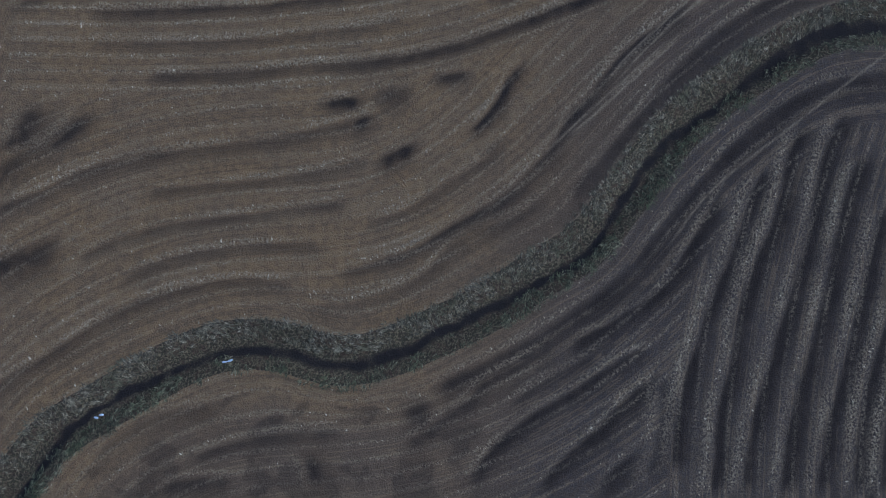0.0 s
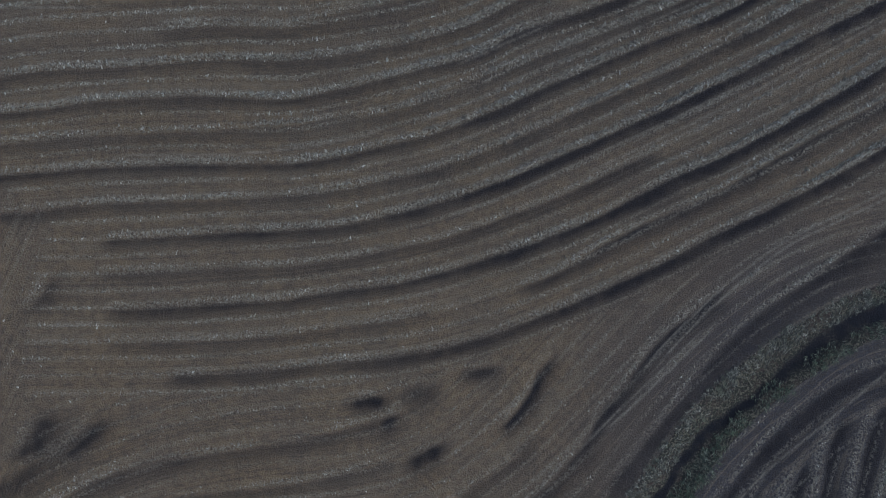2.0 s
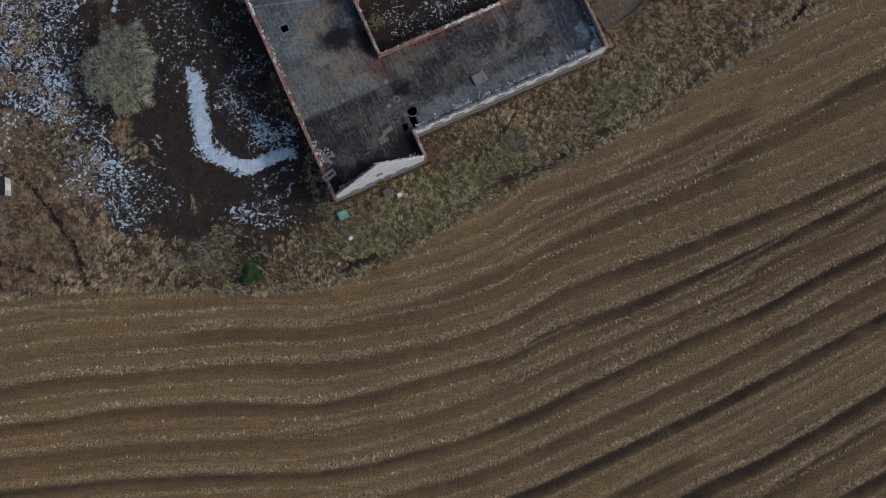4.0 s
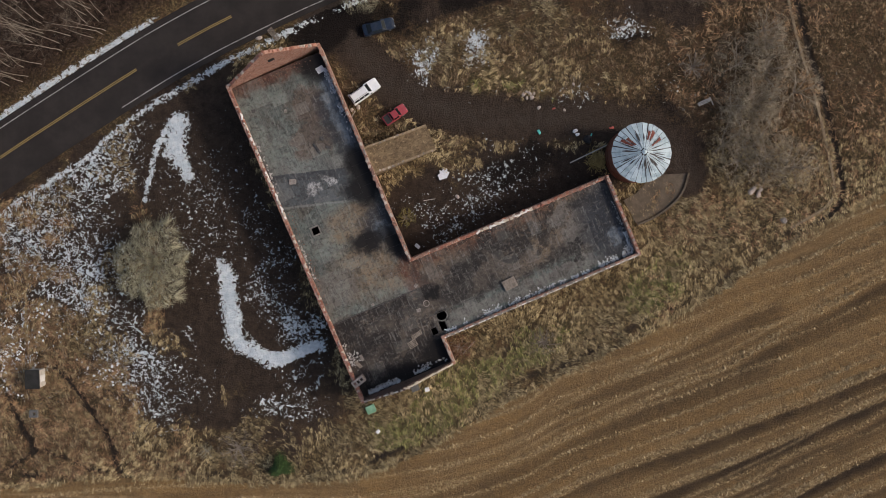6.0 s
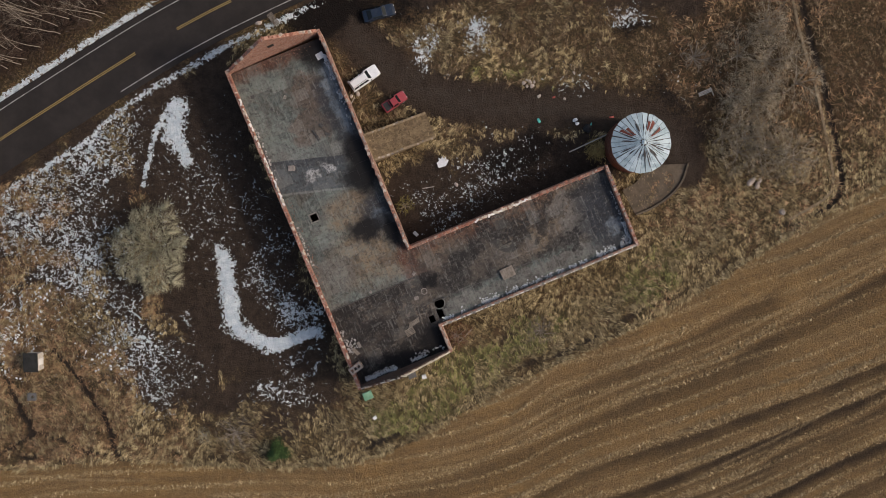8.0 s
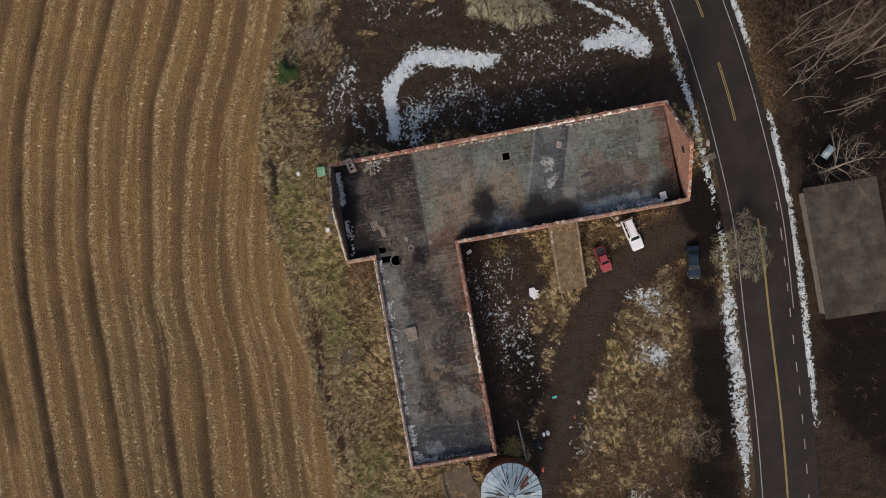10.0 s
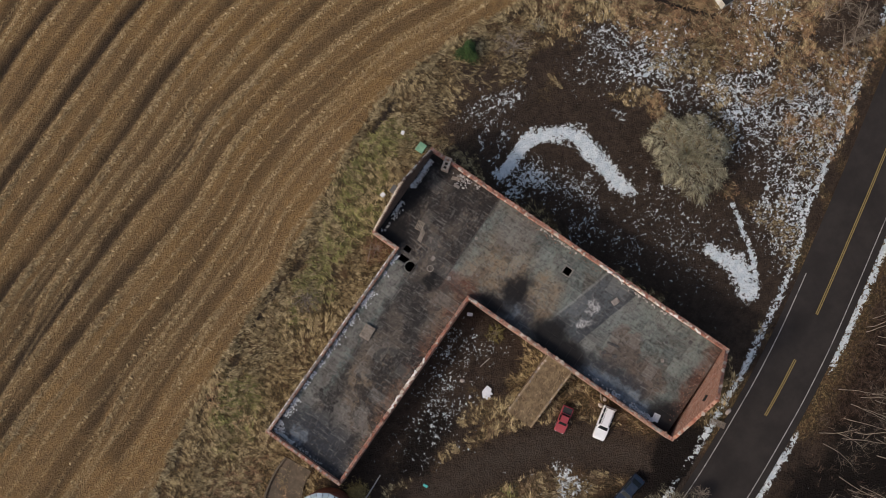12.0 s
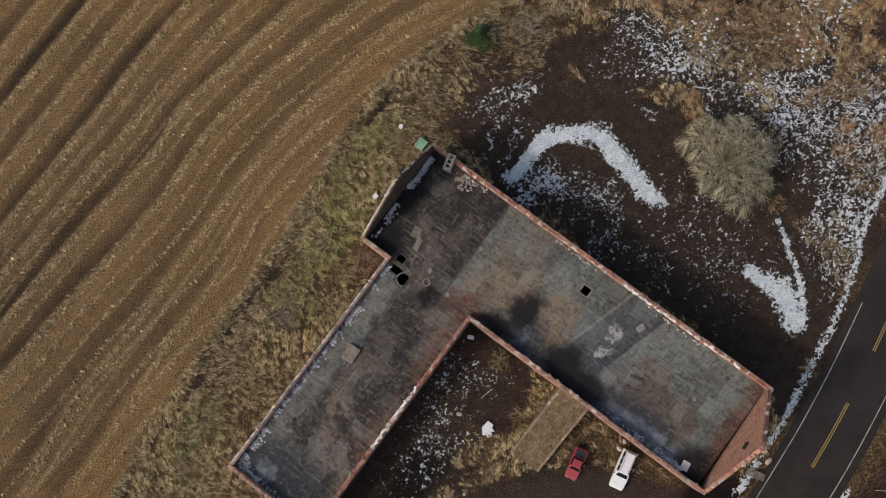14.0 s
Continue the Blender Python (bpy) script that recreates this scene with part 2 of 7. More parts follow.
def deck_material():
    """Weathered roofing on the loft floor, in the barn's own plan: grey felt, brown moss, sooty marks, thin icy film,
    with wall shade and sky sheen painted in.
    """
    m = Mat("tarred_roofing", 0.8)
    mp = m.node("ShaderNodeMapping", Vector=m.pos())
    mp.node.vector_type = "TEXTURE"
    mp.node.inputs["Location"].default_value = (-37.6, 149.3, 0)
    mp.node.inputs["Rotation"].default_value = (0, 0, radians(23.7))
    warp = m.node("ShaderNodeVectorMath", 0)
    vm = warp.node
    vm.operation = "MULTIPLY_ADD"
    noise3 = m.t.nodes.new("ShaderNodeTexNoise")
    noise3.inputs["Scale"].default_value, noise3.inputs["Detail"].default_value, noise3.inputs["Roughness"].default_value = 0.45, 6.0, 0.65
    m.t.links.new(mp, noise3.inputs["Vector"])
    m.t.links.new(noise3.outputs[1], vm.inputs[0])
    vm.inputs[1].default_value = (4.0, 4.0, 0.0)
    m.t.links.new(mp, vm.inputs[2])
    xyz = m.t.nodes.new("ShaderNodeSeparateXYZ")
    m.t.links.new(mp, xyz.inputs[0])
    X, Y = xyz.outputs[0], xyz.outputs[1]
    b, c, f, blot = m.noise(0.55, 6, 0.75), m.noise(2.6, 6, 0.75), m.noise(8.0, 4, 0.75), m.noise(1.1, 6, 0.72, distort=0.5)

    def stain(x, y, rx, ry=None, turn=0.0, soft=0.42):
        q = m.node("ShaderNodeMapping", Vector=warp)
        q.node.vector_type = "TEXTURE"
        q.node.inputs["Location"].default_value = (x + 2.0, y + 2.0, 0)
        q.node.inputs["Rotation"].default_value = (0, 0, radians(turn))
        q.node.inputs["Scale"].default_value = (1.25 * rx, 1.25 * (ry or rx), 1000.0)
        n = m.t.nodes.new("ShaderNodeVectorMath")
        n.operation = "LENGTH"
        m.t.links.new(q, n.inputs[0])
        return m.step(n.outputs[1], 1.0 + soft, 1.0 - soft)

    def most(*vals):
        out = vals[0]
        for v in vals[1:]:
            out = m.math("MAXIMUM", out, v)
        return out

    both = lambda *v: v[0] if len(v) == 1 else m.math("MULTIPLY", v[0], both(*v[1:]))
    rag = lambda v, hi=1.0: m.step(m.math("ADD", v, m.math("ADD", m.math("MULTIPLY", m.math("SUBTRACT", blot, 0.5), 1.7), m.math("MULTIPLY", m.math("SUBTRACT", c, 0.5), 1.2))), 0.18, 0.82, 0.0, hi)
    # green-grey felt, brushed and blotched
    col = m.mix(m.step(m.noise(0.16, 5, 0.62), 0.36, 0.62), (0.088, 0.114, 0.106), (0.150, 0.176, 0.157))
    col = m.mix(m.step(b, 0.46, 0.62, 0.0, 0.6), col, (0.066, 0.070, 0.066))
    col = m.mix(m.step(m.noise(1.0, 6, 0.75, at=mp, stretch=(0.25, 1.6, 1)), 0.52, 0.68, 0.0, 0.45), col, (0.20, 0.205, 0.19))
    col = m.mix(m.step(m.noise(0.28, 6, 0.7, distort=0.5), 0.46, 0.62, 0.0, 0.6), col, (0.088, 0.073, 0.056))
    # the east wing is browner, but for a strip along its south wall
    east = both(m.step(X, 13.0, 18.0), m.step(m.math("ADD", Y, m.math("MULTIPLY", m.math("SUBTRACT", b, 0.5), 5.0)), -42.2, -40.6))
    col = m.mix(both(east, m.step(b, 0.40, 0.60, 0.9, 0.6)), col, (0.062, 0.053, 0.044))
    # brown moss and silt
    faint = most(stain(8.2, -11.5, 2.6, 2.0), stain(9.8, -7.0, 1.8, 2.2), stain(34.5, -35.2, 3.0, 1.6), stain(16.5, -35.5, 2.0, 3.0))
    col = m.mix(rag(faint, 0.75), col, (0.108, 0.076, 0.056))
    tan = most(stain(20.0, -33.6, 6.0, 1.1), stain(8.3, -31.3, 3.6, 3.2), stain(9.0, -24.6, 3.4, 2.2), stain(11.8, -33.8, 2.2, 1.6), stain(30.5, -33.4, 7.5, 0.9), stain(31.5, -37.8, 3.6, 1.8))
    col = m.mix(both(tan, m.step(blot, 0.38, 0.62, 0.50, 0.95)), col, (0.185, 0.137, 0.086))
    rust = most(stain(24.0, -33.3, 9.5, 1.1), stain(8.0, -0.6, 8.0, 1.3), stain(13.6, -34.0, 1.2, 3.0))
    col = m.mix(both(rust, m.step(b, 0.3, 0.6, 0.5, 0.95)), col, (0.105, 0.045, 0.028))
    # charred south end behind the upstand, and along the middle of the east wing
    seam = m.math("ADD", Y, m.math("MULTIPLY", m.math("SUBTRACT", blot, 0.5), 0.5))
    south = both(m.step(seam, -36.7, -37.0), m.step(X, 21.0, 13.5, 0.0, 1.0), most(m.step(X, 15.2, 14.2), m.step(Y, -41.3, -40.9)))
    col = m.mix(both(south, m.step(b, 0.36, 0.60, 1.0, 0.86)), col, (0.036, 0.029, 0.025))
    col = m.mix(both(south, m.step(blot, 0.50, 0.58, 0.0, 0.85)), col, (0.105, 0.084, 0.064))
    col = m.mix(both(south, m.step(m.noise(0.45, 4, 0.6), 0.48, 0.58, 0.0, 0.85)), col, (0.022, 0.018, 0.017))
    # charring, plus a long diagonal shadow painted near the east wing's south wall
    char_shade = most(stain(25.5, -37.0, 5.0, 2.6, 8), stain(20.0, -38.6, 3.5, 2.0), stain(30.5, -35.6, 3.0, 1.2), stain(33.8, -42.5, 4.6, 0.55, 12, 0.35), stain(37.0, -39.8, 2.4, 1.3), stain(40.5, -35.5, 2.0, 1.4))
    col = m.mix(both(char_shade, m.step(blot, 0.42, 0.58, 1.0, 0.5)), col, (0.022, 0.020, 0.019))
    smudge = both(m.step(m.noise(0.36, 5, 0.66, distort=0.9), 0.47, 0.56), most(east, south), 0.82)
    col = m.mix(smudge, col, (0.016, 0.0145, 0.014))
    cloud = both(m.step(m.noise(0.23, 3, 0.5, distort=0.5), 0.50, 0.62), most(east, south), 0.5)
    col = m.mix(cloud, col, (0.140, 0.116, 0.090))
    pale = most(stain(38.2, -37.2, 2.6, 1.0, 35), stain(36.4, -35.2, 2.0, 0.8, 35), stain(3.2, -32.5, 2.6, 2.0), stain(20.5, -42.8, 5.0, 0.9), stain(33.0, -43.0, 8.0, 0.8))
    col = m.mix(rag(pale, 0.6), col, (0.150, 0.142, 0.125))
    # a band of newer felt across the wing
    q = m.math("ADD", m.math("ADD", Y, m.math("MULTIPLY", X, 0.29)), m.math("MULTIPLY", m.math("SUBTRACT", b, 0.5), 0.35))
    west = m.step(X, 11.5, 10.2)
    band = both(m.step(q, -18.65, -18.45), m.step(q, -13.7, -13.85), west)
    rimline = both(m.step(q, -19.0, -18.8), m.step(q, -18.5, -18.65), west)
    col = m.mix(both(rimline, 0.6), col, (0.20, 0.215, 0.21))
    col = m.mix(both(band, m.step(blot, 0.3, 0.7, 0.95, 0.7)), col, (0.070, 0.084, 0.094))
    col = m.mix(both(m.step(q, -15.0, -14.85), m.step(q, -13.75, -13.9), west, 0.75), col, (0.040, 0.046, 0.053))
    col = m.mix(both(m.step(q, -13.85, -13.7), m.step(q, -10.5, -13.2), west, 0.45), col, (0.175, 0.185, 0.175))
    # shade along the walls and sky sheen on thin ice, both painted in, then soot over all
    ice_sheen = most(stain(12.9, -8.2, 0.9, 5.5), stain(12.2, -27.0, 0.9, 1.3), stain(42.9, -41.0, 0.7, 1.2))
    wall_shade = most(stain(12.6, -10.5, 1.9, 5.2), stain(42.2, -39.5, 2.8, 5.2), stain(12.4, -26.4, 2.2, 2.6))
    col = m.mix(both(wall_shade, 0.88), col, (0.026, 0.031, 0.039))
    col = m.mix(both(ice_sheen, m.step(b, 0.32, 0.62, 0.2, 0.95)), col, (0.130, 0.165, 0.195))
    chalk = most(stain(5.6, -17.9, 0.75, 0.75, 0, 0.4), stain(8.2, -17.8, 0.6, 0.7, 0, 0.4))
    col = m.mix(both(chalk, m.step(c, 0.40, 0.58, 0.2, 0.95)), col, (0.50, 0.51, 0.50))
    # fine wear everywhere
    patchy = m.noise(0.8, 5, 0.7, distort=0.6)
    col = m.mix(m.step(patchy, 0.52, 0.61, 0.0, 0.55), col, m.mix(0.75, col, (0.026, 0.025, 0.024)))
    col = m.mix(m.step(m.noise(1.3, 6, 0.75, at=mp, stretch=(0.5, 1.3, 1)), 0.54, 0.66, 0.0, 0.45), col, m.mix(0.5, col, (0.26, 0.255, 0.235)))
    col = m.mix(m.step(c, 0.53, 0.63, 0.0, m.step(b, 0.42, 0.60, 0.15, 0.6)), col, m.mix(0.45, col, (0.28, 0.27, 0.245)))
    col = m.mix(m.step(c, 0.47, 0.38, 0.0, 0.7), col, m.mix(0.8, col, (0.024, 0.022, 0.021)))
    rnd = m.random()
    col = m.mix(m.step(rnd, 0.45, 0.0, 0.0, 0.42), col, m.mix(0.6, col, (0.030, 0.029, 0.028)))
    col = m.mix(m.step(rnd, 0.62, 1.0, 0.0, 0.34), col, m.mix(0.5, col, (0.24, 0.245, 0.225)))
    stripe = m.noise(1.0, 4, 0.7, at=m.node("ShaderNodeCombineXYZ", X=m.math("MULTIPLY", m.math("ADD", X, m.math("MULTIPLY", rnd, 40.0)), 2.6), Y=m.math("MULTIPLY", Y, 0.35)))
    col = m.mix(m.step(stripe, 0.54, 0.66, 0.0, 0.6), col, m.mix(0.5, col, (0.27, 0.27, 0.25)))
    col = m.mix(m.step(stripe, 0.46, 0.34, 0.0, 0.55), col, m.mix(0.6, col, (0.022, 0.021, 0.020)))
    # sooty marks; the one in the north-east corner also paints the walls' shadow
    soot_shade = most(stain(12.5, -20.4, 2.6, 2.2), stain(12.9, -17.4, 1.7, 2.2), stain(9.9, -27.8, 2.4, 1.4), stain(12.9, -1.8, 2.2, 2.0), stain(7.5, -47.6, 7.5, 1.1), stain(12.8, -46.2, 1.6, 1.9), stain(13.0, -29.5, 1.2, 2.0), stain(15.4, -38.4, 1.0, 0.9))
    col = m.mix(both(soot_shade, 0.97), col, (0.0085, 0.0080, 0.0085))
    bump = m.math("ADD", c, m.math("MULTIPLY", f, 0.6))
    return m.done(col, bump, 0.6, 0.04, m.step(ice_sheen, 0.0, 1.0, 0.85, 0.45))


M_DECK = deck_material()
M_SOOTBRICK = speckled("sooty_brick", (0.045, 0.03, 0.025), (0.13, 0.085, 0.07), 1.2, 0.9)
M_TURFSOIL = speckled("worn_brown_turf", (0.075, 0.055, 0.035), (0.24, 0.18, 0.105), 1.2, 0.95, bump=0.9, dist=0.1)
M_PITFLOOR = speckled("mossy_concrete", (0.055, 0.045, 0.033), (0.15, 0.122, 0.088), 0.9, 0.9)
M_WOODPALE = speckled("bleached_timber", (0.26, 0.24, 0.21), (0.50, 0.47, 0.42), 2.0, 0.85)
M_SHEDWALL = speckled("pale_boards", (0.30, 0.28, 0.25), (0.55, 0.53, 0.48), 2.0, 0.85)
M_FELT = speckled("grey_roofing_sheet", (0.085, 0.085, 0.083), (0.165, 0.165, 0.16), 0.5, 0.85, vary=0.35)
M_TURFPALE = speckled("pale_worn_turf", (0.13, 0.10, 0.065), (0.33, 0.26, 0.17), 1.2, 0.95, bump=0.9, dist=0.1)

M_OLDROOF = speckled("dark_weathered_sheet", (0.024, 0.0205, 0.0165), (0.125, 0.108, 0.086), 0.45, 0.9, fine=3.0, vary=0.45)


# ---- helpers for building ----
def mesh_of(name, bm, *mats, smooth=False):
    me = bpy.data.meshes.new(name)
    bm.to_mesh(me)
    bm.free()
    for m in mats:
        me.materials.append(m)
    if smooth:
        me.shade_smooth()
    return me


def mesh_from(name, verts, faces, *mats, smooth=False):
    me = bpy.data.meshes.new(name)
    me.from_pydata([tuple(v) for v in verts], [], faces)
    for m in mats:
        me.materials.append(m)
    me.update()
    if smooth:
        me.shade_smooth()
    return me


def thing(name, label, category, at=None, group="", kind=""):
    ob = new(name)
    if at is not None:
        ob.matrix_world = at
    return tagged(ob, label, category, group, kind)


def part(name, bm, material, parent, label="", smooth=False):
    ob = new(name, bm if isinstance(bm, bpy.types.Mesh) else mesh_of(name, bm, material, smooth=smooth))
    ob.parent = parent
    return tagged(ob, label)


def block(bm, x0, x1, y0, y1, z0, z1, bevel=0.0, m=None):
    vs = bmesh.ops.create_cube(bm, size=1)["verts"]
    bmesh.ops.transform(bm, matrix=Matrix.LocRotScale(((x0 + x1) / 2, (y0 + y1) / 2, (z0 + z1) / 2), None, (x1 - x0, y1 - y0, z1 - z0)), verts=vs)
    if bevel:
        es = list({e for v in vs for e in v.link_edges})
        vs = list({v for f in bmesh.ops.bevel(bm, geom=es, offset=bevel, segments=1, affect="EDGES", profile=0.5)["faces"] for v in f.verts} | {v for v in vs if v.is_valid})
    if m is not None:
        bmesh.ops.transform(bm, matrix=m, verts=vs)
    return vs


def boxes(*rows, bevel=0.0):
    bm = bmesh.new()
    for r in rows:
        block(bm, *r, bevel=bevel)
    return bm


def slab_from(outline, holes, depth, m=Matrix(), mat_of=None):
    """A plate of a given outline with holes through it, in its own x and y, depth thick along z."""
    loops = [list(outline)] + [list(h) for h in holes]
    flat = [Vector((x, y, 0)) for lp in loops for x, y in lp]
    tris = tessellate_polygon([[Vector((x, y, 0)) for x, y in lp] for lp in loops])
    bm = bmesh.new()
    lo = [bm.verts.new(m @ v) for v in flat]
    hi = [bm.verts.new(m @ (v + Vector((0, 0, depth)))) for v in flat]
    for a, b, c in tris:
        for f in ((lo[a], lo[b], lo[c]), (hi[c], hi[b], hi[a])):
            try:
                bm.faces.new(f)
            except ValueError:
                pass
    k = 0
    for lp in loops:
        n = len(lp)
        for i in range(n):
            a, b = k + i, k + (i + 1) % n
            bm.faces.new((lo[a], lo[b], hi[b], hi[a]))
        k += n
    bmesh.ops.recalc_face_normals(bm, faces=bm.faces[:])
    return bm


def smooth_line(pts, n=4):
    """A soft curve through points."""
    p = [np.array(a, float) for a in pts]
    p = [2 * p[0] - p[1]] + p + [2 * p[-1] - p[-2]]
    out = []
    for a, b, c, d in zip(p, p[1:], p[2:], p[3:]):
        for i in range(n):
            t = i / n
            out.append(0.5 * (2 * b + (c - a) * t + (2 * a - 5 * b + 4 * c - d) * t * t + (3 * b - a - 3 * c + d) * t ** 3))
    return np.array(out + [p[-2]])


def off_line(line, x, y):
    """Distance to a line, signed (left of it is plus), and the way along it."""
    best, sign, along = np.full(x.shape, 1e9), np.ones(x.shape), np.zeros(x.shape)
    total = 0.0
    for a, b in zip(line[:-1], line[1:]):
        d = b - a
        L = np.hypot(*d)
        if L < 1e-6:
            continue
        t = np.clip(((x - a[0]) * d[0] + (y - a[1]) * d[1]) / L ** 2, 0, 1)
        ex, ey = x - a[0] - t * d[0], y - a[1] - t * d[1]
        q = np.hypot(ex, ey)
        near = q < best
        best[near], along[near] = q[near], (total + t * L)[near]
        sign[near] = np.sign(d[0] * ey - d[1] * ex)[near]
        total += L
    return best * sign, along


def value_noise(x, y, size, seed):
    r = np.random.RandomState(seed).rand(128, 128)
    u, v = x / size, y / size
    i, j = np.floor(u).astype(int), np.floor(v).astype(int)
    f, g = u - i, v - j
    f, g = f * f * (3 - 2 * f), g * g * (3 - 2 * g)
    at = lambda a, b: r[a % 128, b % 128]
    return (at(i, j) * (1 - f) + at(i + 1, j) * f) * (1 - g) + (at(i, j + 1) * (1 - f) + at(i + 1, j + 1) * f) * g


def ramp01(v, a, b):
    t = np.clip((v - a) / (b - a), 0, 1)
    return t * t * (3 - 2 * t)


# ---- the lie of the land ----
EDGE = smooth_line([(-160, 86), (-110, 88), (-72, 90.2), (-55, 92), (-38, 91.4), (-27, 91.4), (-18, 92.6), (-9.6, 96), (-1.2, 101.2), (7.4, 105.9), (16, 110.1),
                    (24.5, 114.4), (33, 119.3), (41.5, 125.1), (50, 130.3), (62, 137), (100, 158), (160, 190)])
STREAM = smooth_line([(-90, -70), (-66, -40), (-56, -26.9), (-51.2, -20.4), (-43.9, -15.4), (-35.6, -11.2), (-26.5, -7.6), (-18, -7.2), (-9.6, -9.4), (-1.1, -8.4),
                      (10.1, -2.7), (18.7, 2.4), (28.2, 7.8), (34.4, 16.4), (40.7, 24.3), (51.5, 33.3), (60.5, 39.6), (67.8, 42.4), (77, 43), (95, 41), (130, 36)])
STREAM_FAR = np.stack([np.convolve(np.pad(STREAM[:, c], 7, 'edge'), np.ones(15) / 15, 'valid') for c in (0, 1)], 1)
ROAD = smooth_line([(-190, 40), (-120, 101), (-95, 121.8), (-83.5, 130.8), (-71.8, 139.1), (-61.3, 146.2), (-51.9, 152.4), (-45.9, 156.1), (-38.1, 160.4), (-24.9, 166.8),
                    (-11, 171.8), (4.3, 177.2), (21.1, 182.3), (40, 187), (80, 196), (190, 216)])
TRACK = smooth_line([(-27, 164), (-21.5, 158.5), (-17.6, 153.6), (-9.5, 148.2), (2.8, 146), (15.4, 146.2), (26, 143.6), (29.5, 138)])
FENCE = smooth_line([(43, 170), (46.1, 158.1), (48.9, 149.8), (51.5, 139.5), (52.0, 136), (50.8, 133.6), (45.6, 130.4)])
RILL_A = smooth_line([(-63.7, 108.6), (-62.1, 106.9), (-60.0, 104.0), (-57.9, 101.2), (-55.8, 97.8), (-54.6, 94.4), (-53.4, 92.6)])
RILL_B = smooth_line([(-70.5, 104.3), (-69.5, 101.3), (-68.0, 98.3), (-66.8, 95.7)])
RILL_C = smooth_line([(-72.8, 92.2), (-69.4, 93.9), (-66.8, 95.6), (-64.2, 95.7), (-61.7, 94.7), (-59.1, 93.5), (-55.7, 92.9), (-52.3, 92.3)])


FURROWS, TRAMS = [], []


def furrow(*pts, deep=1.0, wide=1.0, flip=False, spans=False):
    """A furrow of moist soil and painted shade along a soft line, with the straw row on its upper side; flip: it runs
    up the plan.
    """
    line = smooth_line(pts, 4)
    FURROWS.append((line[:, ::-1] if flip else line, deep, wide, flip, spans))


def tram(*pts):
    """A thin pale wheel line."""
    TRAMS.append(smooth_line(pts, 4))


furrow((-41.6, 85.3), (-31.7, 85.9), (-21.6, 85.7), (-13.2, 87.6), (-4.7, 89.4), (2.1, 92.2), (8.1, 94.7), (15, 97.9), (20.6, 100.7), (29.1, 104.9), (37.6, 108.4), (46.1, 113.9), (52.9, 117.4), (60.3, 121.8), deep=0.6, wide=1.4)
furrow((-64.5, 78.1), (-56.4, 79.2), (-39.9, 80.2), (-31.6, 80.8), (-19.9, 80.8), (-8.2, 82.6), (-1.4, 83.9), (7.2, 86.7), (14.9, 90.8), (23.6, 94.1), (32.4, 97.2), (41.2, 100.7), (50.1, 103.8), (56.4, 106.5), deep=0.75, wide=0.9, spans=True)
furrow((-64.4, 72.7), (-56.3, 73.4), (-48.1, 74.7), (-35.7, 75.3), (-23.3, 74.8), (-14.9, 76), (-6.5, 78.1), (2, 80.3), (7.9, 82), (14.8, 85.6), (23.5, 88.4), (32.2, 91.9), (41, 95.7), (49.9, 99.5), (58.9, 103.4), (65.3, 106.5), deep=1, wide=0.8, spans=True)
furrow((-59.4, 68.4), (-52.1, 69), (-43.9, 69.6), (-31.6, 70.1), (-23.3, 70.5), (-14.9, 71.5), (-4.9, 73.1), (1.9, 75.6), (10.5, 78.8), (38.1, 89.9), (46.6, 95), (55.2, 98.2), (61, 101.7), deep=0.6, wide=0.9)
furrow((-64.2, 63.3), (-56.1, 63.9), (-48, 64.7), (-35.7, 65), (-23.3, 65), (-14.9, 65.9), (-6.6, 67.9), (1.9, 70.1), (10.4, 73.5), (19, 77.3), (27.6, 81.1), (36.4, 84.8), (45.2, 88.4), (54.1, 93), (63.1, 97.2), (69.3, 100.3), deep=0.95, wide=0.8, spans=True)
furrow((-57.6, 58.2), (-47.9, 59.2), (-39.7, 59.2), (-31.5, 59.5), (-23.3, 59.9), (-15, 61), (-6.6, 62.6), (1.8, 64.6), (10.3, 67.7), (18.9, 71.3), (27.5, 75.1), (36.2, 78.9), (45, 83.5), (53.9, 87.5), (62.9, 91.9), deep=0.62, wide=0.85)
furrow((-49.4, 53.6), (-39.7, 54.1), (-31.5, 54.6), (-23.2, 54.9), (-15, 55.6), (-6.6, 57.2), (1.8, 59.4), (10.2, 62.1), (18.8, 65.8), (27.4, 69.4), (36.1, 73.3), (44.9, 77.7), (53.7, 81.9), (62.7, 86.5), (68.8, 89.5), deep=1, wide=0.85, spans=True)
furrow((-50.2, 48.9), (-39.6, 49.1), (-31.4, 49.4), (-23.2, 49.4), (-15, 50.4), (-5, 52.4), (1.7, 53.5), (10.1, 56.4), (18.6, 59.4), (27.2, 63.4), (35.9, 67.3), deep=0.6, wide=0.8)
furrow((-48.5, 43.5), (-39.6, 43.6), (-31.4, 44.1), (-23.2, 44.6), (-15, 45.7), (-6.7, 46.8), (0.8, 48.4), (8.4, 50.6), (18.5, 54), (27.1, 57.7), (35.8, 62.1), (44.5, 65.8), (53.3, 70.2), (62.2, 75.2), (68.4, 78.8), deep=1, wide=0.9, spans=True)
furrow((12.5, 46.2), (18.4, 48.2), (27, 53.1), (35.6, 57), (44.3, 60.7), (53.1, 65.5), (62.1, 70.4), (68.1, 73.4), deep=0.75, wide=0.8)
furrow((-48.4, 38.8), (-41.1, 38.7), (-31.4, 38.8), (-24.9, 39.3), (-18.3, 39.8), (-6.7, 41.7), (1.6, 43.4), deep=0.5, wide=0.8)
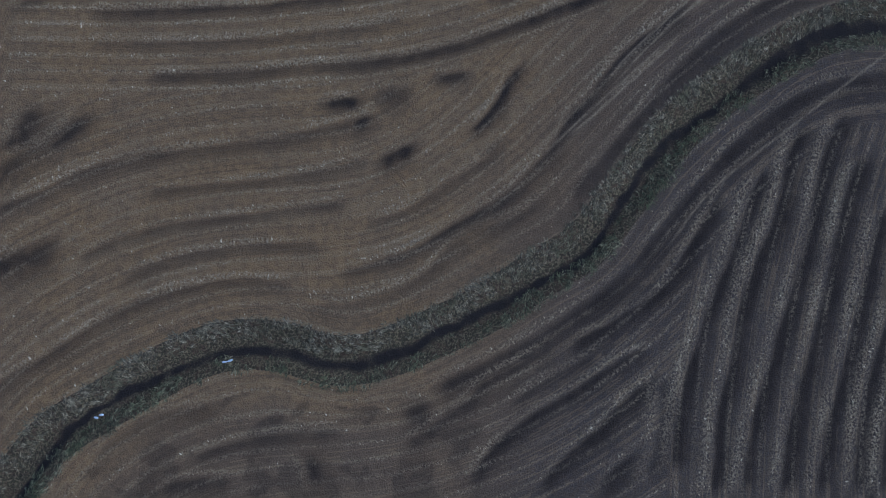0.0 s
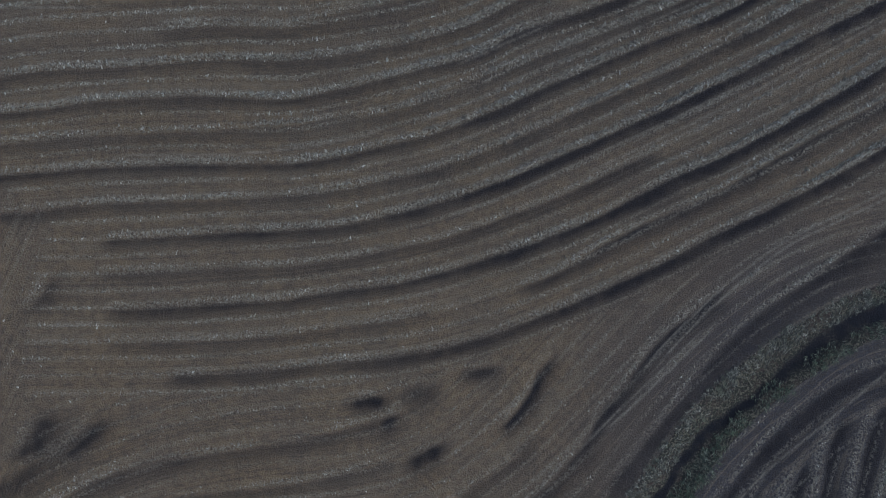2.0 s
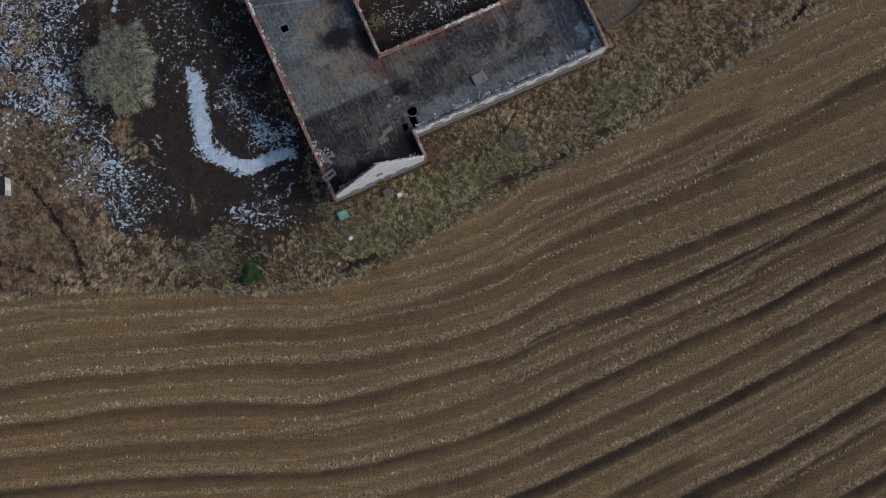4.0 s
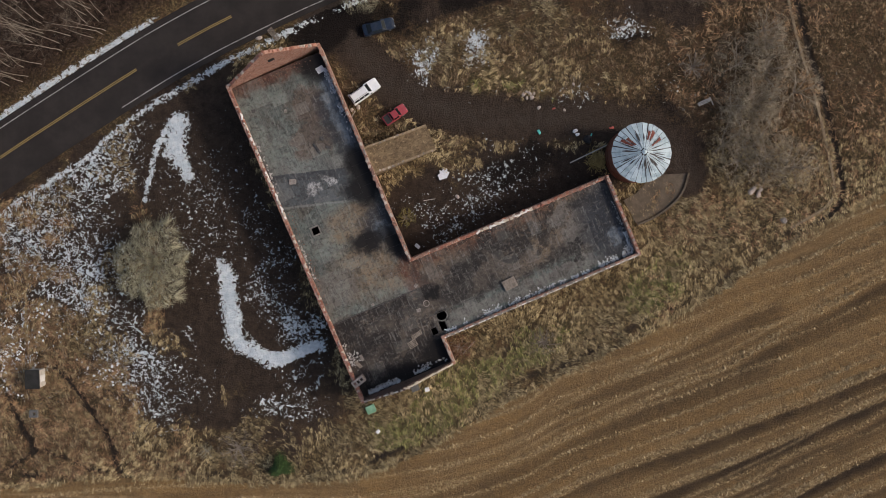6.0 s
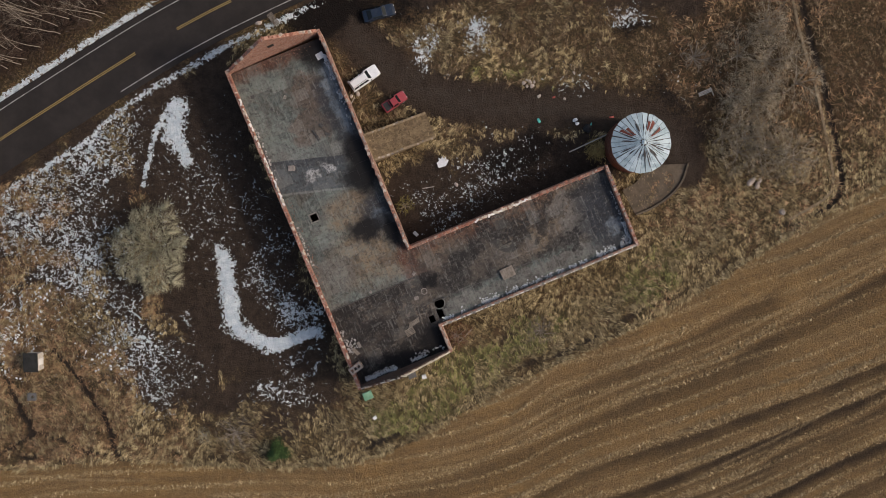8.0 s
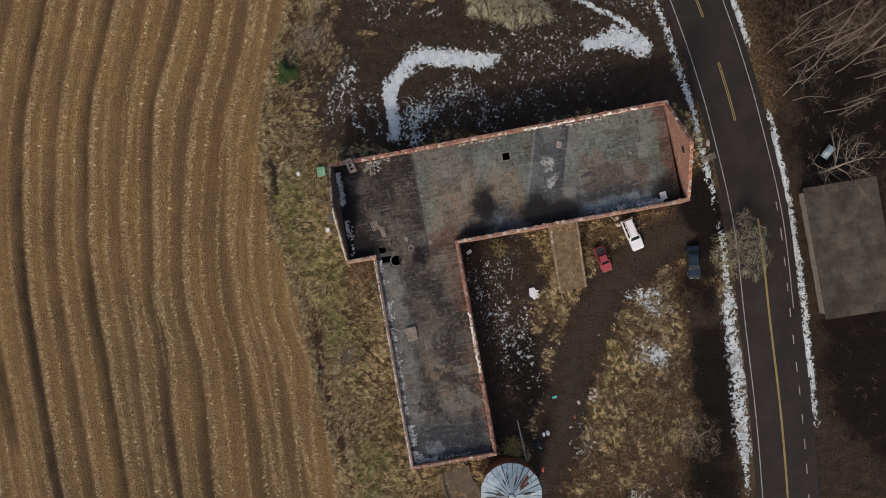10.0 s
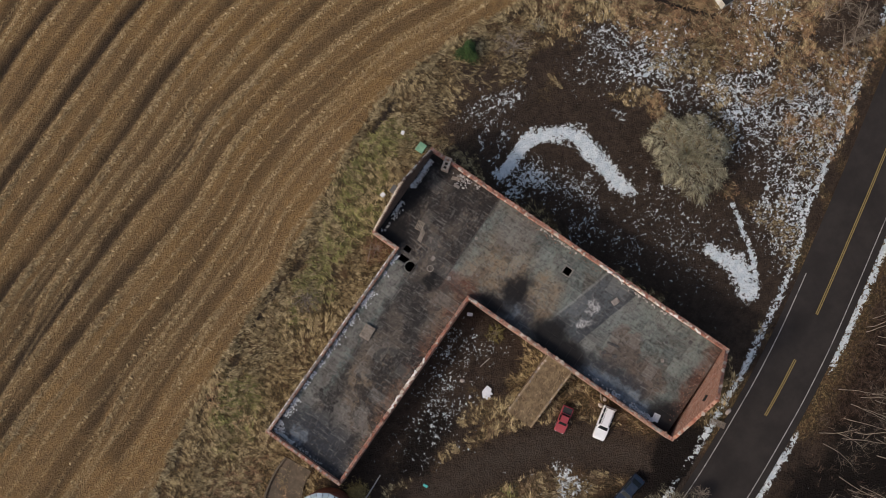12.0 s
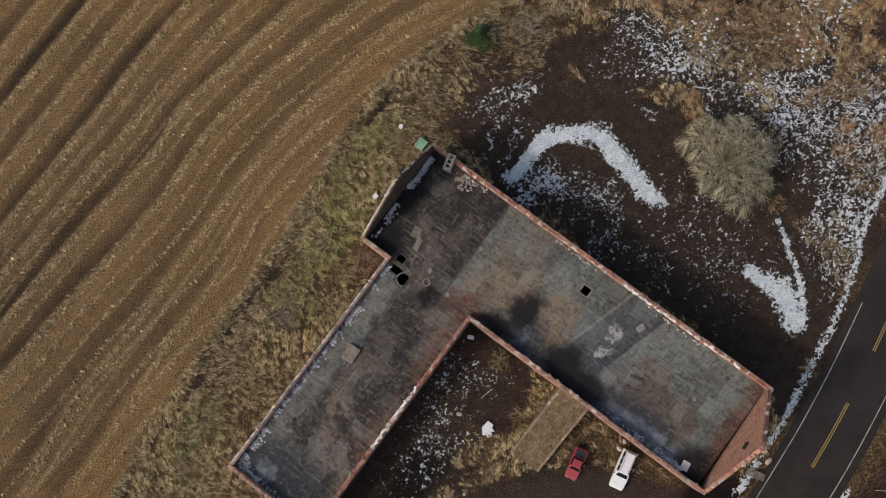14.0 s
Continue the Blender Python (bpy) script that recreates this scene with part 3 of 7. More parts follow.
furrow((-39.5, 33.7), (-31.4, 33.8), (-23.2, 34.3), (-15, 35.3), (-6.8, 35.9), (1.5, 37.3), (9.9, 39.6), (18.3, 42.8), (26.8, 46.2), (35.4, 50), (44.1, 54.4), (52.9, 58.3), (61.7, 62.6), (67.8, 66.1), deep=1, wide=0.9, spans=True)
furrow((-61.7, 12.7), (-53.7, 15.9), (-45.6, 19.5), (-37.4, 21.4), (-29.2, 22.4), (-20.9, 23.4), (-12.5, 25.2), (-8.3, 26.3), (-3.3, 27.5), deep=0.9, wide=1.0)
furrow((-9.2, 26), (-6.7, 26.8), (-3.7, 27.5), deep=1, wide=0.9)
furrow((-39.8, 15.9), (-34.9, 16.3), (-29.1, 16.8), (-20.8, 17.6), (-12.5, 19.1), (-4.2, 21.1), deep=0.8, wide=0.8)
furrow((-5, 20.3), (-1.2, 21.8), (3, 23.4), deep=1, wide=1.2)
furrow((-49.4, 5.2), (-45.4, 7.4), (-40.5, 9.2), (-33.2, 11.1), (-24.9, 12.2), (-16.7, 13.4), (-7.9, 14.7), deep=0.95, wide=0.8)
furrow((-43.4, 1.8), (-38.4, 4.1), (-33.4, 6), (-26.7, 7.2), (-19.9, 7.8), (-11.4, 7.8), deep=0.75, wide=0.9)
furrow((-10.5, 3.5), (-4.5, 4.9), (2.3, 7.5), (7.5, 10.6), (14.4, 14.1), (18.7, 18), (23.1, 23.1), (25.8, 27.5), (29.3, 31.3), (33.8, 37.3), (39.1, 41.6), (45.4, 46.2), deep=1.0, wide=1.0)
furrow((-59.7, -13), (-51.5, -7.9), (-43.3, -2.8), (-36.7, 0.1), (-30, 1.8), (-23.2, 2.3), (-16, 1.9), deep=0.9, wide=1.0)
furrow((-14.7, -1.5), (-6.2, -0.9), (2.3, 2.4), (7.5, 7.5), (13.5, 10.6), (17.8, 12.3), (22.6, 15.8), deep=0.55, wide=1.1)
furrow((24.8, 15.3), (31.9, 22.5), (36.3, 27.8), (39.9, 32.3), (45.3, 37.7), (50.7, 42.2), (57, 46.3), deep=0.8, wide=1.2)
furrow((-60.6, 19.2), (-55.7, 22.2), (-50.7, 25.7), (-47.8, 28.3), deep=0.5, wide=1.5)
furrow((-6.3, 10.9), (0.6, 13.1), (7.4, 17.5), (12.6, 20.6), (17, 24.5), deep=0.6, wide=0.8)
furrow((-13.3, 29.4), (-9.9, 29.7), (-5.6, 30), deep=1, wide=1.2)
furrow((-5.6, 30), (-1.3, 31.4), (1.8, 31.9), deep=0.6, wide=1.5)
furrow((3.1, 33.6), (7.4, 34.1), (11.3, 34.8), deep=0.75, wide=1.0)
furrow((9.2, 25.1), (11.8, 26.5), (14.8, 30.2), (16.6, 33.8), (20.1, 37.5), deep=0.85, wide=1.0)
furrow((11.9, 21.6), (13.7, 22.9), (15.7, 24.5), deep=0.8, wide=1.1)
furrow((-56.5, 6.4), (-53.6, 7.5), (-50.5, 8.6), deep=0.7, wide=2.0)
furrow((8.7, 99.9), (16.3, 104.4), (22.2, 107.2), (29.8, 111.2), (39.1, 116.2), (45.9, 120.1), deep=0.4, wide=1.2)
furrow((24.7, -7.4), (29.9, -5.3), (34.2, -2.9), (38.6, -0.1), (42.2, 4.2), (45.8, 10.3), (50.3, 16.9), deep=0.95, wide=1.0)
furrow((19.8, -29.9), (24.6, -24.8), (28.9, -20.8), (35, -14.9), (39.5, -12), deep=1, wide=1.0)
furrow((9.2, -28.3), (14.3, -22.4), (19.5, -18.2), (26.4, -14), (33.3, -9.8), (38.5, -7.2), deep=0.75, wide=1.0)
furrow((-1, -23.1), (2.4, -21), (7.5, -17.6), (12.6, -13.1), (18.6, -9.8), (24.7, -6.3), deep=0.6, wide=1.2)
furrow((4.1, -14), (11.8, -10.6), (19.5, -7), (27.3, -2), (33.4, 2.4), (39.6, 9.4), (45.9, 16.9), (51.3, 23.1), (58.5, 28.9), (65.7, 32.5), (75.5, 34.4), deep=0.7, wide=1.5)
furrow((28.8, -30.1), (31.4, -27.4), (36.6, -23.2), deep=0.8, wide=1.0)
furrow((-1, -16.8), (2, -17), (5.4, -16.5), deep=0.75, wide=2.2)
furrow((-46.9, -25.4), (-41.3, -20.4), (-34.7, -17.5), (-26.3, -16.3), deep=0.35, wide=1.2)
furrow((-32, -24.2), (-26.2, -22.1), (-22.1, -21.3), (-16.2, -20.5), (-8.6, -20.1), deep=0.45, wide=1.0)
furrow((-36.9, -28.7), (-31.1, -27.5), (-24.5, -27.1), deep=0.6, wide=1.3)
furrow((15.2, -17.2), (19.5, -13.8), (25.5, -10.6), (30.7, -8), deep=0.5, wide=0.9)
furrow((37.4, -28.3), (38.8, -23.2), (39.7, -16.4), (39.2, -11.3), deep=0.4, wide=0.8, flip=True)
furrow((41.4, -26.6), (42, -19.8), (43.2, -13), (45.5, -6.2), (47.8, -0.1), (51, 6.8), (53.8, 14.5), (56.5, 20.7), deep=0.95, wide=0.9, flip=True)
furrow((47.1, -30.2), (47.9, -23.2), (48.6, -16.4), (50.7, -9.6), (51.7, -2.7), (54.5, 5.1), (58.2, 13), (60.1, 21.4), (62.9, 27.6), deep=1, wide=1.0, flip=True)
furrow((51.4, -30.2), (52.4, -25), (54.2, -17.3), (56.8, -9.6), (58.5, -3.6), (61.4, 4.3), (63.5, 11.3), (65.6, 21), (69.2, 29.4), deep=1, wide=1.0, flip=True)
furrow((57.7, -30.2), (59.7, -19), (62.1, -10.5), (64.5, -2.7), (66.9, 6.9), (69.3, 15.7), (71.9, 22.8), deep=1, wide=1.1, flip=True)
furrow((63.4, -30.3), (64.6, -23.3), (66.3, -16.5), (68.3, -9.6), (70.2, -2.7), (72.7, 6.9), (74.9, 14.8), deep=1, wide=1.0, flip=True)
furrow((69.1, -30.3), (70.4, -19.9), (71.7, -13.1), (74.4, -5.3), (76.5, 0.8), deep=1, wide=1.1, flip=True)
furrow((73.2, -30.3), (74.7, -18.2), (77.1, -9.6), deep=0.9, wide=1.1, flip=True)
furrow((-12.7, -29.7), (-13.5, -25.5), (-14.5, -22.2), deep=0.85, wide=1.7, flip=True)
furrow((-16.3, -27.2), (-16.6, -23), deep=0.5, wide=0.8, flip=True)
furrow((-60.7, 20.8), (-57.9, 24.9), (-56, 29.9), deep=0.7, wide=1.8, flip=True)
furrow((-54.6, 20.8), (-50.6, 24.9), (-47.4, 28.8), deep=0.75, wide=1.4, flip=True)
furrow((-60.8, 42.4), (-56.8, 45.3), (-54.8, 49.9), deep=0.5, wide=1.2, flip=True)
furrow((-51.9, 47.2), (-50.2, 49.1), (-48.2, 49.5), deep=0.5, wide=0.7, flip=True)
tram((4.1, 95.7), (12.1, 100.3), (20.6, 104.4), (29, 108.4), (37.5, 112.3), (46, 117.1), (60.2, 124.9))
tram((29.5, 89), (38, 93.4), (46.5, 97.7), (55, 102.6), (60.8, 105.6))
tram((1.7, 57.1), (10.2, 60), (18.7, 63.7), (27.3, 67.7), (36, 71.6), (44.8, 75.9), (53.7, 80.1))
tram((-2.3, 71.4), (6.2, 74.8), (14.7, 79), (27.7, 84.4), (45.3, 92.3))
tram((30.8, 33.1), (35.1, 37.9), (43.9, 46.1), (52.7, 52.6), (59.7, 56.1))
tram((32.5, 33), (36.8, 37.9), (45.6, 46.1), (54.4, 52.6), (61.5, 56))
tram((24.9, 24.6), (29.3, 28.2), (33.7, 32.2), (42.7, 40.3))
tram((21.4, 22), (28, 28.2), (32.4, 32.2), (41.3, 40.3))
tram((40.5, 7.7), (45.8, 14.7), (50.3, 19.1), (54.8, 22.6))
tram((-48, 66.5), (-39.8, 66.9), (-27.4, 67), (-14.9, 68.6), (-6.5, 70.6))
tram((3.7, 80.3), (10.5, 83.3), (19.2, 87.2))
tram((23, 63.6), (36, 69.5), (44.7, 73.7), (55.4, 79.3), (68.7, 86.6))
tram((-64.8, 89.4), (-56.8, 89.1), (-47.1, 89.4))
tram((-9.4, 92.3), (-1, 95.6), (7.4, 99.3), (15.9, 103.5))


def across(line, x, y):
    """How far points lie above a line y(x), and whether they are abreast of it; long lines go on past the view."""
    px, py = line[:, 0], line[:, 1]
    lo, hi = px[0], px[-1]
    if lo < -56:
        px, py = np.concatenate([[px[0] - 60], px]), np.concatenate([[py[0] - 60 * (py[1] - py[0]) / (px[1] - px[0])], py])
        lo = -200
    if hi > 54:
        px, py = np.concatenate([px, [px[-1] + 60]]), np.concatenate([py, [py[-1] + 60 * (py[-1] - py[-2]) / (px[-1] - px[-2])]])
        hi = 200
    mid = np.interp(x, px, py)
    slope = np.interp(x, px, np.gradient(py, px))
    return (y - mid) / np.hypot(1, slope), ramp01(x, lo - 0.5, lo + 3.0) * ramp01(x, hi + 0.5, hi - 3.0)


def land(x, y):
    """Everything about the ground at x and y: height and cover."""
    soft = lambda v: np.logaddexp(0, v)
    v = y.copy()
    for _ in range(12):
        kink = -3.5 - (v - 44) * 0.20 - 7.0 * ramp01(v, 74, 91)
        slope = 0.45 + 0.13 * ramp01(v, 70, 91)
        v = 0.5 * v + 0.5 * (y - slope * 7.0 * soft((x - kink) / 7.0))
    ds, along = off_line(STREAM, x, y)
    d_far = off_line(STREAM_FAR, x, y)[0]
    u = x - 0.05 * (y + 27) - 0.003 * np.maximum(y + 27, 0) ** 2
    fan = (ds < -15.5) & (u > 40.2)
    row = np.where(v > 36.5, v, np.where(fan, u + 300, ds + (d_far - ds) * ramp01(np.abs(ds), 3, 14) + 150))
    # the headland by the west edge of the field runs the other way
    head = (x < -58 + 0.10 * (y - 40) + 5 * (value_noise(x, y, 5, 15) - 0.5)) & (v > 14) & (v < 62 + 10 * (value_noise(x, y, 4, 16) - 0.5)) & (ds > 14)
    row = np.where(head, (x - 0.45 * (y - 40)) * 0.91 + 500, row)
    # long rows of the upper field, counted between the furrows that span it
    spans = sorted((f[0] for f in FURROWS if f[4]), key=lambda f: np.interp(0, f[:, 0], f[:, 1]))
    gaps = [across(f, x, y)[0] for f in spans]
    count = gaps[0].clip(None, 0) + gaps[-1].clip(0, None)
    for lo, hi, n in zip(gaps, gaps[1:], (2, 2, 2, 2, 1)):
        count = count + n * 5.2 * np.clip(lo / np.maximum(lo - hi, 0.1), 0, 1)
    upper = gaps[0] > -2.5
    row = np.where(upper & ~head, count, row)
    wob = 0.4 * (value_noise(x, y, 14, 3) - 0.5) + 0.22 * (value_noise(x, y, 3.0, 4) - 0.5)
    furrow, straw = np.zeros(x.shape), np.zeros(x.shape)
    bits = 0.35 + 0.9 * value_noise(x, y, 6, 8)
    for k, (line, deep, wide, flip, _) in enumerate(FURROWS):
        p, q = (y, x) if flip else (x, y)
        d, by = across(line, p, q)
        d = (-d if flip else d) + wob
        rough = 0.72 + 0.42 * value_noise(p + 17.0 * k, q, 4.5, 5) + 0.25 * (value_noise(p, q, 1.1, 7) - 0.5)
        # sharp above the line, fading slowly below it as shade does
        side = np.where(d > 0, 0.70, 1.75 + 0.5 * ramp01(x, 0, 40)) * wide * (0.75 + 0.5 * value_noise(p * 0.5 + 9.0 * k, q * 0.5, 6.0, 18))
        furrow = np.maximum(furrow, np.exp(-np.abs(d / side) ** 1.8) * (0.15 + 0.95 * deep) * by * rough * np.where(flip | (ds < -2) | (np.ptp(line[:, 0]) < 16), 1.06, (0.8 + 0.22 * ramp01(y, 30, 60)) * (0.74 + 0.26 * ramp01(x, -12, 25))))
        off, broad = (1.9, 0.95) if flip else (1.25 * (0.4 + 0.6 * wide), 0.42)
        straw = np.maximum(straw, np.exp(-((d - off) / broad) ** 2) * by * bits * (0.45 + 0.55 * deep) * (0.55 + 0.45 * ramp01(y, 35, 60)))
    fine = np.abs(((row + 0.6 * wob) / 2.6 + 0.25) % 1.0 - 0.5) * 2.6
    straw = np.maximum(straw, 0.60 * bits * np.exp(-(fine / 0.30) ** 2) * np.where(upper, 0.92 + 0.25 * ramp01(y, 72, 92), 0.6)) * np.where(head, 0.4, 1.0)
    far_out = ramp01(-ds, 46, 60)
    furrow = np.maximum(furrow, far_out * 0.8 * np.exp(-((((row + wob) / 5.5) % 1.0 - 0.5) * 5.5 / 0.9) ** 2))
    tram = np.zeros(x.shape)
    for line in TRAMS:
        d, by = across(line, x, y)
        tram = np.maximum(tram, np.exp(-((d + 0.15 * wob) / 0.17) ** 2) * by)
    # dark blotches where the rows meet and on the wet ground south of the stream
    patch = ramp01(value_noise(0.8 * x + 0.6 * y, (0.8 * y - 0.6 * x) * 1.9, 7.5, 11) * 0.55 + value_noise(0.6 * x + 0.8 * y, 0.6 * y - 0.8 * x, 2.3, 12) * 0.3 + value_noise(x, y, 0.9, 13) * 0.15, 0.57, 0.68)
    south = (ds < -7) & (u < 38) & (x < 14)
    furrow = np.clip(np.where(south, np.maximum(furrow, 0.45 * patch), furrow), 0, 1) * (1 - 0.2 * ramp01(y, 60, 82) * ramp01(x, 45, 15))
    de, _ = off_line(EDGE, x, y)
    field = ramp01(-de, -0.6, 0.6)
    bank = ramp01(np.where(ds > 0, 0.90, 0.95) * np.abs(ds + 0.4 * np.sin(along / 5)), 3.9, 3.1)
    field = field * (1 - bank)
    wet = ramp01(np.abs(ds + 0.7 + 0.5 * np.sin(along / 7.0) + 0.7 * (value_noise(x, y, 2.2, 19) - 0.5)), 1.0 + 1.4 * ramp01(x, 46, 62) + 1.3 * value_noise(x, y, 5.0, 20), 0.1) * (0.62 + 0.38 * value_noise(x, y, 1.6, 22))
    dr, _ = off_line(ROAD, x, y)
    dt, _ = off_line(TRACK, x, y)
    dfe, _ = off_line(FENCE, x, y)
    ra, _ = off_line(RILL_A, x, y)
    rb, _ = off_line(RILL_B, x, y)
    rc, _ = off_line(RILL_C, x, y)
    wig = 0.7 * (value_noise(x, y, 1.6, 23) - 0.5)
    # ditch between verge and field
    rut = np.exp(-((de - 1.6 - 0.4 * np.sin(x / 3)) / 0.75) ** 2) * (0.10 + 0.9 * value_noise(x, y, 3.2, 21))
    ditch = np.maximum.reduce([wet, 1.0 * rut, 0.95 * np.exp(-((ra + wig) / 0.72) ** 2), 0.95 * np.exp(-((rb + wig) / 0.72) ** 2), 0.85 * np.exp(-((rc + wig) / 0.6) ** 2), 0.95 * np.exp(-((dfe - 1.4) / 0.7) ** 2) * (y > 131)])
    wx = x + 5.0 * (value_noise(x, y, 6.0, 51) - 0.5) + 2.2 * (value_noise(x, y, 1.7, 52) - 0.5)
    wy = y + 5.0 * (value_noise(x, y, 6.0, 53) - 0.5) + 2.2 * (value_noise(x, y, 1.7, 54) - 0.5)
    blob = lambda cx, cy, rx, ry, t=0.0: np.exp(-(((wx - cx) * math.cos(t) + (wy - cy) * math.sin(t)) / rx) ** 2 - ((-(wx - cx) * math.sin(t) + (wy - cy) * math.cos(t)) / ry) ** 2)
    north = de > 0
    # trodden yard: west of the barn, the inner court, the drive, under the big trees
    # mud west of the barn and the roadside building partly paints their shadows
    mud = np.maximum.reduce([1.9 * blob(-37, 122, 9, 22, 0.42), 1.5 * blob(-44, 139, 9, 14, 0.35), 0.7 * blob(-28, 104, 13, 3.2, 0.1), 1.9 * blob(1, 134.0, 16, 5.4, 0.42), 1.5 * blob(-9, 134, 5, 5), 0.75 * blob(28, 144, 5, 7),
                             1.1 * np.exp(-(dt / 3.6) ** 2), 0.9 * blob(-24, 160, 6, 4), 0.35 * blob(-42, 98, 15, 3), 1.3 * blob(-47.5, 106.0, 5.5, 4.0), 0.8 * blob(-50, 112, 5, 4), 1.2 * blob(-44, 107, 6, 5), 0.9 * blob(-53, 118, 5, 7), 0.75 * blob(-55, 131, 6, 8, 0.5), 0.85 * np.clip(blob(-64, 130, 15, 13, 0.5) * 1.4, 0, 1) * (0.35 + 0.85 * value_noise(x, y, 2.4, 55)), 1.1 * blob(-79, 120, 5, 4), 0.6 * blob(-52, 104, 7, 4) * (0.3 + 1.1 * value_noise(x, y, 2.0, 56)), 1.0 * blob(-39, 102.5, 5, 2.6), 1.3 * blob(-39.5, 150, 3.5, 5.5), 1.0 * blob(-34.5, 135, 3, 8, 0.42), 0.25 * blob(34, 139, 5, 6), 0.6 * blob(-7, 164.5, 11, 3.0, 0.3), 0.8 * blob(28, 166, 16, 5.5, 0.25), 1.6 * blob(-17, 181, 16, 10, 0.4), 1.6 * blob(-36, 172, 6, 6), 1.5 * blob(10, 190, 26, 11, 0.28), 1.4 * blob(-38, 186, 9, 9), 1.0 * np.exp(-((dr + 9) / 3.0) ** 2) * (x > -12), 0.5 * blob(5, 112, 9, 2.5, 0.42), 0.5 * blob(-56, 112, 5, 8)])
    mud = mud * north
    track = np.maximum(np.exp(-(dt / 1.9) ** 2), 0.9 * blob(-25, 162, 5, 3.4))
    jx, jy = x + 0.35 * (wx - x), y + 0.35 * (wy - y)
    pile = lambda pts, w: np.exp(-np.abs(off_line(smooth_line(pts), jx, jy)[0] / (1.12 * w)) ** 2.4)
    snow = np.maximum.reduce([0.86 * pile([(-38.8, 123.4), (-38.7, 120.8), (-37.8, 117.0), (-36.7, 113.2), (-34.9, 111.0), (-31.2, 110.6), (-27.8, 111.4), (-25.6, 112.0)], 1.38), 0.74 * pile([(-36.2, 112.2), (-33.6, 110.4), (-30.6, 110.0)], 1.8),
                              0.55 * pile([(-39.3, 124.6), (-38.9, 122.8)], 1.2), 0.78 * pile([(-45.6, 145.3), (-46.1, 142.4), (-45.4, 139.6)], 1.45), 0.76 * pile([(-45.3, 139.9), (-44.2, 138.6), (-43.6, 136.4)], 1.15), 0.62 * pile([(-47.1, 140.5), (-46.1, 139.7)], 1.0),
                              0.70 * pile([(-47.1, 143.8), (-48.5, 140.9), (-49.6, 137.2), (-50.4, 133.2)], 0.5), 0.40 * pile([(-42.3, 112.0), (-44.0, 115.0)], 0.9), 0.40 * pile([(-29.4, 104.4), (-26.0, 105.4), (-24.6, 106.6)], 0.8), 0.55 * pile([(-33.0, 103.0), (-31.5, 103.4)], 0.6)])
    # the dark line of a kerb that shows past the snow
    kerb = np.exp(-(off_line(smooth_line([(-34.9, 108.5), (-32.0, 108.0), (-28.6, 109.2), (-25.1, 110.9)]), x, y)[0] / 0.28) ** 2)
    snow = snow * (1 - kerb)
    speck = np.maximum.reduce([0.47 * blob(-68, 130, 15, 15, 0.5), 0.47 * blob(-59, 138, 12, 8, 0.6), 0.50 * blob(-52, 110, 8, 9), 0.47 * blob(-61, 122, 11, 13, 0.5), 0.48 * blob(-58, 137, 10, 6, 0.6), 0.46 * blob(-50, 107, 9, 8), 0.56 * blob(-28.6, 116.5, 3.6, 6, 0.42), 0.44 * blob(-33.0, 121.5, 4, 5, 0.42), 0.34 * blob(-28, 107.5, 6, 2.2, 0.42),
                               0.34 * blob(-1, 135.0, 15, 6.5, 0.42), 0.38 * blob(-8, 132.0, 4, 4), 0.36 * blob(-29, 121, 3.6, 6, 0.42), 0.31 * blob(-34, 131, 4, 9, 0.42), 0.64 * blob(-0.3, 157.8, 3.6, 3.8), 0.58 * blob(-10, 155, 3, 6, -0.4), 0.50 * blob(20, 160, 5, 3), 0.29 * blob(-42, 132, 11, 16), 0.30 * blob(-45, 107, 8, 6), 0.32 * blob(12, 150, 8, 5), 0.36 * blob(-30, 102, 8, 3),
                               0.2 * blob(-4, 150, 8, 8), 0.2 * blob(30, 152, 12, 8), 0.46 * blob(-70, 112, 8, 10)])
    ploughed = np.where(dr > 0, 0.70, 0.62 - 0.26 * ramp01(x, 8, 16)) * np.exp(-((np.abs(dr) - np.where(dr > 0, 4.9, 5.6 + 1.3 * ramp01(x, -50, -62)) - 0.4 * (value_noise(x, y, 4, 32) - 0.5)) / np.where(dr > 0, 0.66, 0.72 + 0.9 * ramp01(np.abs(x + 2), 14, 8))) ** 2) * ramp01(value_noise(x, y, 9, 31) - 0.25 * (dr > 0) * (value_noise(x, y, 1.6, 33) - 0.2) + 0.4 * ramp01(np.abs(x + 2), 14, 8) * (dr < 0), np.where(dr > 0, 0.0, 0.12), np.where(dr > 0, 0.4, 0.5))
    speck = speck * np.where(x < -44, ramp01(-dr, 6.0, 7.0), 1.0)
    snow = np.maximum.reduce([snow, speck, ploughed, 0.10 * north]) * north * (np.abs(dr) > 4.2) * (1 - 0.7 * np.exp(-(dt / 2.2) ** 2))
    green = np.clip(np.maximum.reduce([1.3 * blob(-7, 103, 9, 3.6, 0.42), 1.6 * blob(-2.6, 106.6, 6.5, 3.0, 0.5), 1.1 * blob(25, 122, 7, 4, 0.42), 0.7 * blob(8, 112, 9, 3, 0.42), 0.6 * blob(4, 150, 10, 4), 0.3 * bank, 0.4 * np.exp(-((dr + 6.0) / 1.2) ** 2), 0.12 * north]), 0, 1)
    wood = ramp01(dr, 5.5, 9.0)
